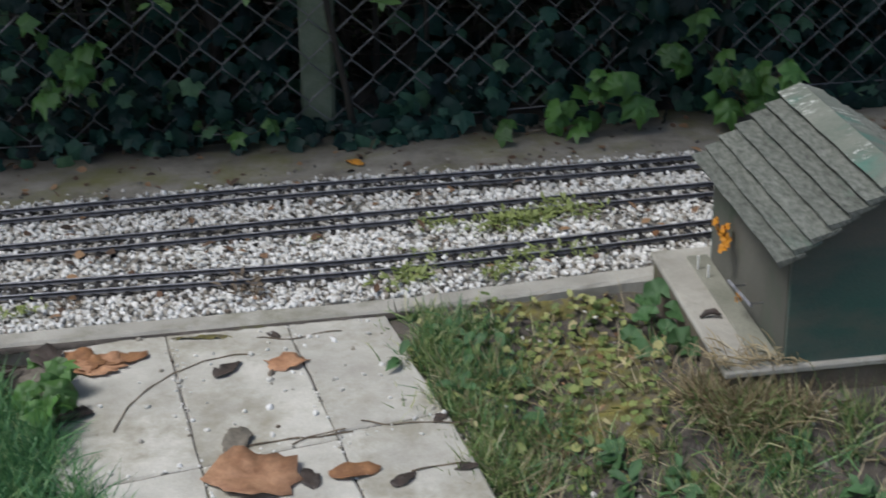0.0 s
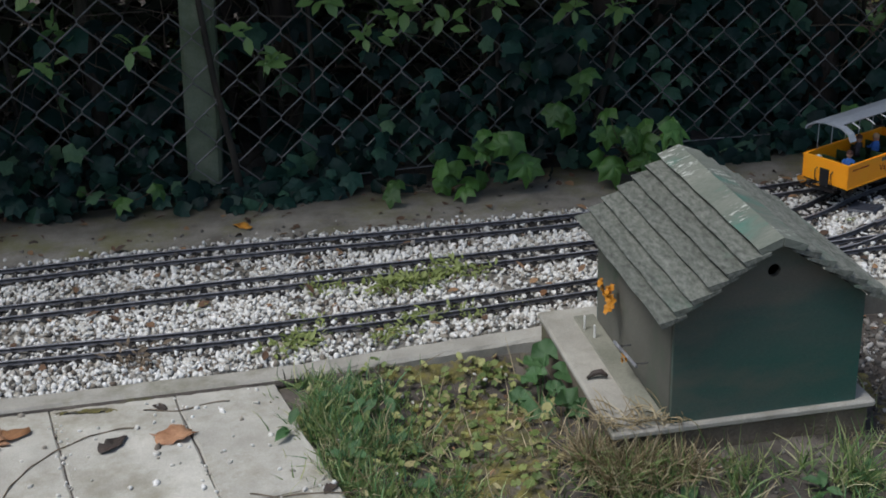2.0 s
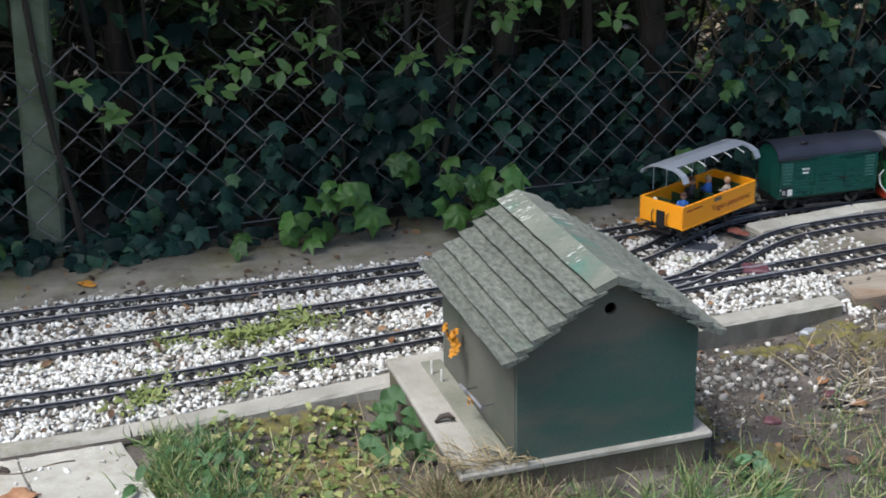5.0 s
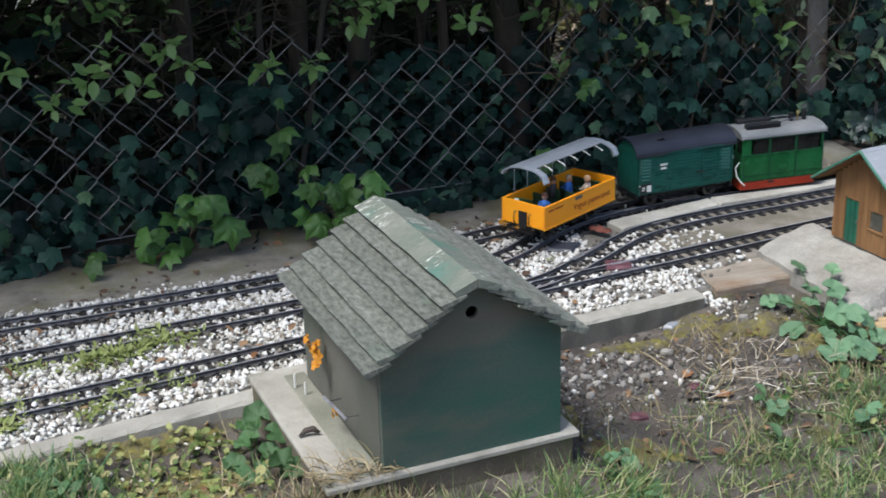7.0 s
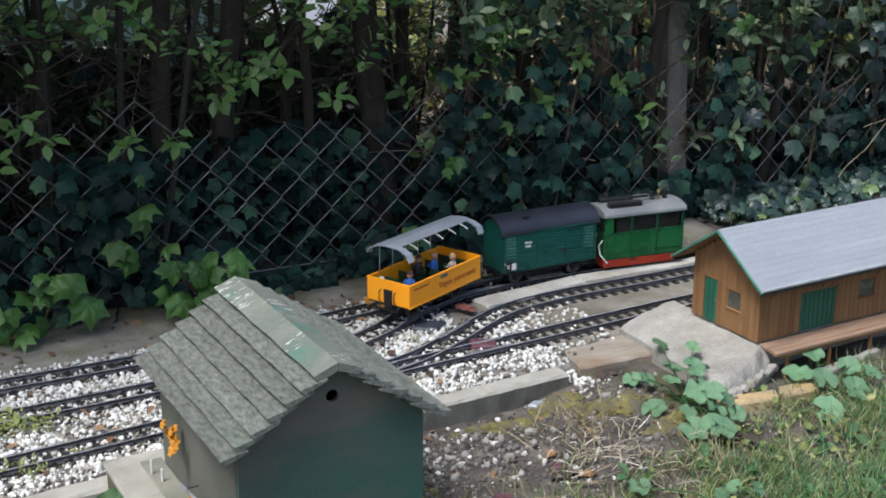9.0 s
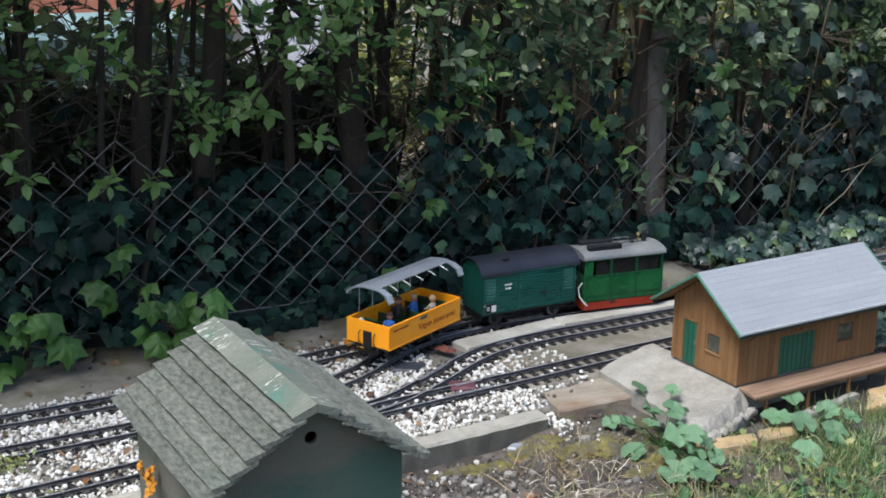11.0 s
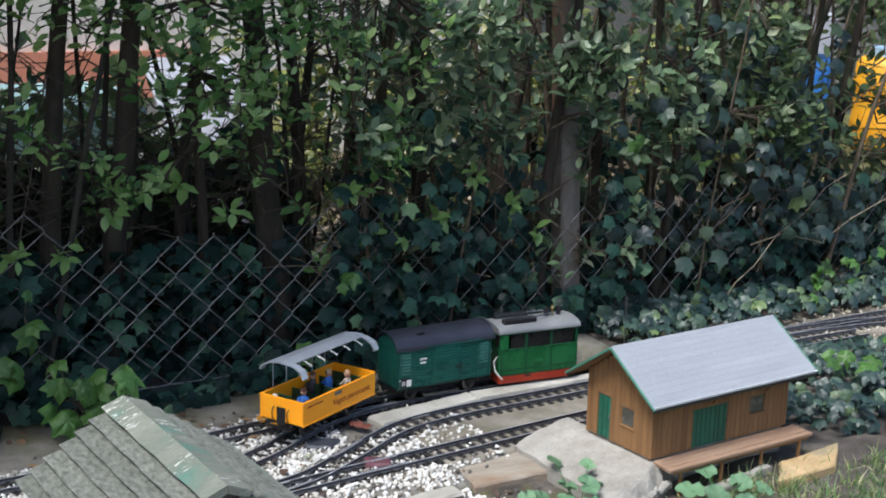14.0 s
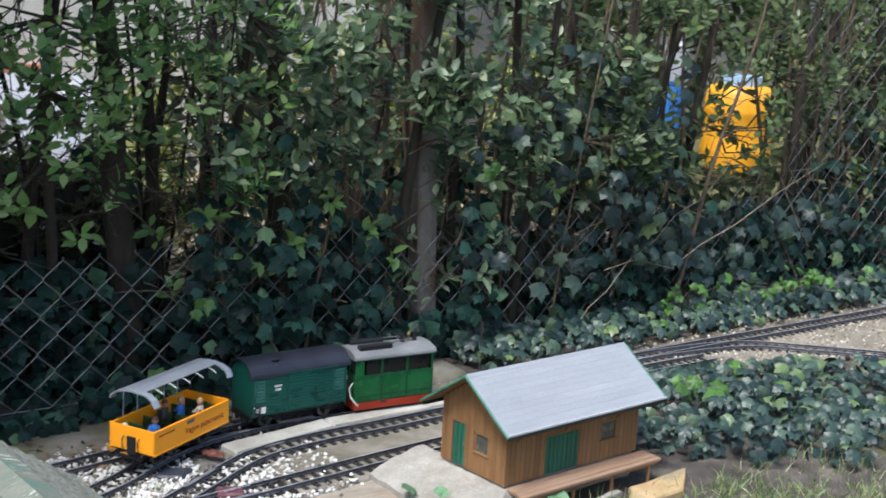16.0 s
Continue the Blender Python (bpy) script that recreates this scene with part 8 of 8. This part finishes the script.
# twigs on the paving
for k, (pts, thick) in enumerate((([(-0.53, 1.585), (-0.522, 1.65), (-0.495, 1.71), (-0.455, 1.755), (-0.41, 1.782), (-0.36, 1.79)], 0.0011), ([(-0.19, 1.588), (-0.15, 1.575), (-0.10, 1.578), (-0.065, 1.572), (-0.03, 1.58)], 0.0010),
                                  ([(-0.34, 1.535), (-0.29, 1.548), (-0.24, 1.552), (-0.20, 1.562)], 0.0014), ([(-0.28, 1.535), (-0.25, 1.556), (-0.21, 1.568)], 0.0011), ([(-0.12, 1.46), (-0.08, 1.472), (-0.05, 1.475)], 0.0012), ([(-0.23, 1.85), (-0.27, 1.846), (-0.30, 1.83), (-0.36, 1.84)], 0.001))):
    smooth_line = curve_through(pts)
    tagged(part("twig", tube([(px * PLAN, py * PLAN, -0.0112 + 0.0010 * math.sin(q * 1.3)) for q, (px, py) in enumerate(smooth_line)], thick, 5), TWIG), "thin dark twig lying on the paving", "twig", "twigs on the paving")

# moss in creeping patches: a thin uneven pelt over the soil
def moss_pelt(cx, cy, rx, ry, z_flat, label, seed):
    g = np.random.default_rng(seed)
    step = 0.0045
    nx, ny = int(2 * rx / step) + 1, int(2 * ry / step) + 1
    MX, MY = np.meshgrid(cx - rx + step * np.arange(nx), cy - ry + step * np.arange(ny))
    wob = np.array([[noise.noise((u * 28 + seed, v * 28, 3)) + 0.7 * noise.noise((u * 75, v * 75, seed)) for u, v in zip(ru, rv)] for ru, rv in zip(MX, MY)])
    inside = 1 - ((MX - cx) / rx) ** 2 - ((MY - cy) / ry) ** 2 + 0.9 * wob - 0.25
    MX, MY = MX + g.normal(size=MX.shape) * 0.0012, MY + g.normal(size=MX.shape) * 0.0012
    Z = (height(MX, MY) if z_flat is None else np.full(MX.shape, z_flat)) + np.clip(inside, -0.5, 0.5) * 0.008 + g.uniform(-0.0012, 0.0016, MX.shape)
    ix = np.arange(nx * ny).reshape(ny, nx)
    ok = (inside > -0.1)[:-1, :-1] & (inside > -0.1)[1:, 1:]
    q = np.stack([ix[:-1, :-1], ix[:-1, 1:], ix[1:, 1:], ix[1:, :-1]], -1)[ok]
    ob = part("moss_patch", mesh_np("moss_patch", np.c_[MX.ravel(), MY.ravel(), Z.ravel()], q), MOSS)
    tagged(ob, label, "moss", "moss patches")


for k, (mx, my, ma, mb, mz, lb) in enumerate((
        (1.09, 2.045, 0.075, 0.036, None, "olive-brown moss below the concrete edging"), (0.95, 2.02, 0.08, 0.028, None, "olive-brown moss below the concrete edging"), (1.18, 1.985, 0.09, 0.04, None, "olive moss on bare soil beside the mallow"),
        (0.735, 1.80, 0.045, 0.12, None, "yellow-green moss along the hut's slab"), (0.14, 1.775, 0.11, 0.085, None, "yellow-green moss on bare soil"), (0.16, 1.60, 0.10, 0.07, None, "olive moss among the grass"), (0.09, 1.915, 0.15, 0.030, None, "brown-green moss along the concrete edging"),
        (1.27, 1.88, 0.09, 0.04, None, "olive moss under the mallow"), (-0.445, 1.828, 0.055, 0.010, -0.0130, "olive moss in the joint below the edging"), (0.80, 1.66, 0.09, 0.05, None, "olive moss on bare soil"))):
    moss_pelt(mx, my, ma, mb, mz, lb, k + 3)

# ---- small things by the hut ----
ORANGE_PETAL = surface("orange_petal", [(0.3, (0.42, 0.155, 0.008)), (0.7, (0.66, 0.30, 0.02))], 60, 0.6, bump=0.2, leafy=0.15)


def petals(x, y, z, size, seed, label):
    g = random.Random(seed)
    e = thing("orange_leaf", Matrix.Translation((x, y, z)), label, "leaf", "orange leaves on the hut")
    me = leaf_mesh(LEAF_ROUND, ORANGE_PETAL, 2.0, seed)
    for k in range(3):
        nrm = Vector((-0.9, g.gauss(-0.2, 0.3), g.gauss(0.4, 0.3)))
        t = turn_to(np.array([nrm[:]]), np.array([g.uniform(0, 6.28)]))[0]
        s = size * g.uniform(0.7, 1.1)
        part("leaf", me, None, e, m=Matrix.Translation((g.uniform(-0.004, 0.002), g.uniform(-0.01, 0.01), g.uniform(-0.01, 0.01))) @ Matrix(t.tolist()).to_4x4() @ Matrix.Diagonal((s, s, s, 1)))


petals(0.350, 1.795, 0.134, 0.021, 3, "bright orange leaf caught on the hut's side wall")
petals(0.346, 1.825, 0.143, 0.019, 4, "bright orange leaf caught on the hut's side wall")
petals(0.353, 1.712, 0.078, 0.011, 6, "orange leaf on the little grey handrail")
rail_t = thing("small_handrail", pose(0, 0, 0), "little grey metal handrail along the hut's side wall", "handrail")
part("bar", tube([(0.3425, 1.742, 0.091), (0.351, 1.705, 0.089), (0.3590, 1.669, 0.087)], 0.0024, 7), RAIL_HEAD, rail_t)
for px, py in ((0.3445, 1.735), (0.3570, 1.678)):
    part("bracket", tube([(px, py, 0.089), (px + 0.008, py, 0.086), (px + 0.022, py + 0.002, 0.086)], 0.0012, 6), STEEL, rail_t)
part("end_plate", box((0.3245, 1.880, 0.0425), (0.3275, 1.884, 0.066), 0.0008), WHITE, rail_t, "white end plate")
part("end_plate", box((0.3345, 1.850, 0.0425), (0.3375, 1.854, 0.064), 0.0008), WHITE, rail_t, "white end plate")
fresh_ivy((-0.610, 1.625, 0.014), (0.022, 0.045, 0.010), 15, 0.052, "green ivy leaves creeping over the paving")
fresh_ivy((-0.72, 1.76, -0.01), (0.03, 0.03, 0.01), 6, 0.045, "green ivy leaves below the edging")

# leaf litter
N = 1500
x, y = RNG.uniform(-1.2, 2.0, N), RNG.uniform(1.35, 2.85, N)
keep = ~((x > 0.95) & (y > 2.09)) & (near_track(x, y) > 0.035) & ~((x > 0.25) & (x < 0.72) & (y < 2.05)) & ~((x > 1.3) & (x < 2.0) & (y < 2.3)) & ~(on_patio(x, y) & (y < 1.86)) & (np.abs(y - kerb_y(x)) > 0.03)
x, y = x[keep], y[keep]
n = len(x)
LITTER = surface("leaf_litter", None, 60, 0.85, bump=0.0, island=[(0.0, (0.03, 0.022, 0.016)), (0.6, (0.12, 0.065, 0.035)), (1.0, (0.30, 0.18, 0.09))])
tagged(part("leaf_litter", strewn("leaf_litter", LEAF_OVAL, np.c_[x, y, np.where(y > kerb_y(x), -0.004, height(x, y) + 0.004)], turn_to(facing(n, (0, -0.1, 1), 0.3), RNG.uniform(0, 6.28, n)), np.c_[RNG.uniform(0.006, 0.030, n) * 1.3, RNG.uniform(0.006, 0.030, n), np.full(n, 0.03)]), LITTER),
       "small brown leaf fragments lying about", "leaf litter", kind="stuff")
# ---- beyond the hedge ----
# brighter leaf copy: sunshine on the far bushes is put into these colours
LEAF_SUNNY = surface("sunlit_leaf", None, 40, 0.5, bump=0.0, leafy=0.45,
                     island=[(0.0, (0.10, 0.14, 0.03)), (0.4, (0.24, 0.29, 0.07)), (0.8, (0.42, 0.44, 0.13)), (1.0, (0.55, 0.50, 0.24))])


def garden_bush(cx, cy, rx, tall, count, label, seed):
    """A loose bush in the open garden: a few stems and leaves on rounded, uneven clumps."""
    g = np.random.default_rng(seed)
    e = thing("garden_bush", Matrix.Translation((cx, cy, 0.0)), label, "bush", "bushes beyond the hedge")
    bm = bmesh.new()
    clumps = [(g.uniform(-rx, rx), g.uniform(-0.25, 0.25), g.uniform(0.12, tall), g.uniform(0.09, 0.2)) for _ in range(16)]
    for px, py, pz, q in clumps:
        add_tube(bm, [(px * 0.3, py * 0.3, 0.0), (px * 0.7, py * 0.7, pz * 0.6), (px, py, pz)], [0.010, 0.007, 0.003], 5, cap=False)
    tagged(part("stem_growth", bm, TWIG, e), kind="stuff")
    which = g.integers(0, len(clumps), count)
    c = np.array(clumps)[which]
    d = g.normal(size=(count, 3))
    d /= np.linalg.norm(d, axis=1)[:, None]
    p = c[:, :3] + d * (c[:, 3] * g.uniform(0.55, 1.05, count))[:, None]
    p[:, 2] = np.maximum(p[:, 2], 0.02)
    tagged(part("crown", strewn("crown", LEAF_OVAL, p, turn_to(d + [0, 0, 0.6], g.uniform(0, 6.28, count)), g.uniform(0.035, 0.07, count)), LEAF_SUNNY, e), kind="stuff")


for k, (bx, by, brx, bt, bn) in enumerate(((1.9, 4.75, 0.35, 0.55, 1100), (2.7, 4.85, 0.42, 0.62, 1400), (3.5, 4.75, 0.38, 0.55, 1200), (5.9, 5.2, 0.5, 0.6, 1200), (4.6, 5.75, 0.45, 0.8, 1000))):
    garden_bush(bx, by, brx, bt, bn, "sunlit yellow-green bush beyond the hedge", k + 90)
SALMON = surface("salmon_brick", [(0.3, (0.54, 0.20, 0.12)), (0.7, (0.68, 0.30, 0.20))], 10, 0.85, bump=0.3)
RENDERED = surface("cream_render", [(0.3, (0.60, 0.56, 0.50)), (0.7, (0.72, 0.69, 0.63))], 8, 0.9, bump=0.3)
TEAL = surface("teal_panel", [(0.3, (0.20, 0.33, 0.34)), (0.7, (0.28, 0.42, 0.42))], 8, 0.5, bump=0.1)
PALE = surface("pale_sheet", [(0.3, (0.32, 0.33, 0.37)), (0.7, (0.44, 0.45, 0.49))], 8, 0.5, bump=0.1)
YELLOW = surface("yellow_plastic", [(0.3, (0.80, 0.34, 0.010)), (0.7, (0.88, 0.43, 0.02))], 10, 0.5, bump=0.1)
PALE_BLUE = surface("pale_blue_plastic", [(0.3, (0.30, 0.48, 0.68)), (0.7, (0.42, 0.60, 0.78))], 10, 0.4, bump=0.1)
WALL_OLD = surface("weathered_wall", [(0.3, (0.13, 0.125, 0.11)), (0.7, (0.30, 0.285, 0.26))], 5, 0.95, bump=0.4, fine=60, depth=0.004)
BLUE = surface("blue_plastic", [(0.3, (0.03, 0.16, 0.50)), (0.7, (0.05, 0.22, 0.62))], 10, 0.45, bump=0.1)
house = thing("neighbour_house", pose(0, 0, 0), "cream rendered neighbouring house glimpsed through the hedge", "house")
part("wall", box((-3.5, 5.6, -0.1), (3.2, 5.9, 3.2), 0.01), RENDERED, house)
part("brick_band", box((-3.5, 5.57, 0.30), (1.66, 5.598, 0.49)), SALMON, house, "salmon brick band")
for wx in (-2.4, -0.6, 2.1):
    w = part("window", box((wx, 5.575, 1.4), (wx + 0.9, 5.597, 2.5)), GLASS_DARK, house)
    part("window_frame", box((wx - 0.06, 5.56, 1.34), (wx + 0.96, 5.574, 1.40)), WHITE, w)
part("roof", prism([(5.4, 3.2), (7.5, 4.6), (9.5, 3.2)], -3.7, 3.4, 0), SALMON, house, "red tiled roof")
bench = thing("garden_table", pose(0.80, 4.25, 0), "teal-topped garden table glimpsed through the hedge", "table")
part("tabletop", box((-0.8, -0.25, 0.336), (0.26, 0.25, 0.495), 0.02), TEAL, bench)
part("apron", box((-0.8, -0.27, 0.312), (0.28, -0.252, 0.332), 0.003), RENDERED, bench, "pale edge strip")
for k in range(3):
    part("plank", box((-0.78, -0.262, -0.03 + 0.113 * k), (0.25 + 0.006 * k, -0.245, 0.075 + 0.113 * k), 0.004), BRUSH, bench, "dark brown plank")
for lx in (-0.75, 0.20):
    for ly in (-0.2, 0.2):
        part("leg", box((lx, ly - 0.02, -0.04), (lx + 0.04, ly + 0.02, 0.336), 0.004), BARK, bench)
chest = thing("pale_chest", pose(1.31, 4.3, 0), "pale grey garden chest with a sloping lid behind the hedge", "chest")
part("body", box((-0.14, -0.2, -0.04), (0.12, 0.2, 0.33), 0.01), PALE, chest)
part("lid", box((-0.16, -0.02, -0.01), (0.14, 0.42, 0.01), 0.005), PALE, chest, m=pose(0, -0.21, 0.345, 32, 0, 0))
drum = thing("yellow_drum", pose(4.93, 4.95, 0.012, 0, 0, -42), "bright yellow plastic drum glimpsed through the hedge", "drum")
bm = bmesh.new()
prof = [(0.150, 0.0), (0.166, 0.015), (0.170, 0.06), (0.176, 0.12), (0.176, 0.14), (0.170, 0.16), (0.170, 0.30), (0.176, 0.32), (0.176, 0.34), (0.170, 0.36), (0.166, 0.42), (0.146, 0.448), (0.120, 0.455)]
rings = [[bm.verts.new((r_ * math.cos(a), r_ * math.sin(a), z)) for a in (2 * math.pi * k / 28 for k in range(28))] for r_, z in prof]
for a, b in zip(rings, rings[1:]):
    for k in range(28):
        bm.faces.new((a[k], a[(k + 1) % 28], b[(k + 1) % 28], b[k]))
bm.faces.new(rings[0][::-1])
bm.faces.new(rings[-1])
part("body", bm, YELLOW, drum, smooth=True)
part("lid", disc(bmesh.new(), 0, 0.0, 0.045, 0, 0.105, 24), PALE_BLUE, drum, "pale blue lid", m=Matrix.Translation((0, 0, 0.456)) @ Euler((radians(90), 0, 0)).to_matrix().to_4x4())
for a0 in (-0.9, 0.9):
    part("grip_slot", box((-0.035, -0.004, -0.012), (0.035, 0.004, 0.012), 0.003), GLASS_DARK, drum, "dark grip slot", m=Matrix.Translation((0.171 * math.sin(a0), -0.171 * math.cos(a0), 0.395)) @ Euler((0, 0, a0)).to_matrix().to_4x4())
tagged(part("blue_container", tube([(4.42, 4.9, 0.010), (4.42, 4.9, 0.03), (4.42, 4.9, 0.40), (4.42, 4.9, 0.47)], [0.055, 0.065, 0.075, 0.070], 16), BLUE), "blue plastic container glimpsed through the hedge", "container")
sack = part("pale_sack", box((-0.05, -0.05, 0.4705), (0.06, 0.05, 0.68), 0.025), PALE)
sack.matrix_basis = pose(4.435, 4.9, 0, 0, 0, -40)
tagged(sack, "pale sack standing on the blue container", "sack")
wall_far = thing("garden_wall", pose(0, 0, 0), "grey weathered garden wall far behind the hedge", "wall")
part("wall", box((3.35, 6.1, -0.1), (11.0, 6.3, 1.5), 0.01), WALL_OLD, wall_far)
part("coping", box((3.35, 6.05, 1.502), (11.0, 6.35, 1.56), 0.01), CONCRETE, wall_far)

g = np.random.default_rng(19)
N = 2600
x, y = g.uniform(1.2, 3.4, N), g.uniform(3.5, 6.0, N)
PALE_LITTER = surface("pale_leaf_litter", None, 60, 0.85, bump=0.0, island=[(0.0, (0.10, 0.075, 0.05)), (0.5, (0.30, 0.23, 0.16)), (0.85, (0.50, 0.42, 0.32)), (1.0, (0.42, 0.42, 0.12))])
tagged(part("leaf_litter", strewn("leaf_litter", LEAF_OVAL, np.c_[x, y, g.uniform(0.012, 0.05, N)], turn_to(g.normal(size=(N, 3)) * 0.5 + [0, 0, 1], g.uniform(0, 6.28, N)), g.uniform(0.03, 0.08, N)), PALE_LITTER),
       "pale dead leaves on the sunny ground beyond the hedge", "leaf litter", kind="stuff")

# ---- small markers ----
rod = thing("track_marker", pose(1.965, 2.79, -0.02), "slim grey metal rod standing beside the track", "rod")
part("shaft", tube([(0, 0, 0), (0, 0, 0.10)], 0.002, 6), STEEL, rod)
part("head", tube([(0, 0, 0.10), (0, 0, 0.128)], [0.0045, 0.004], 8), STEEL, rod)
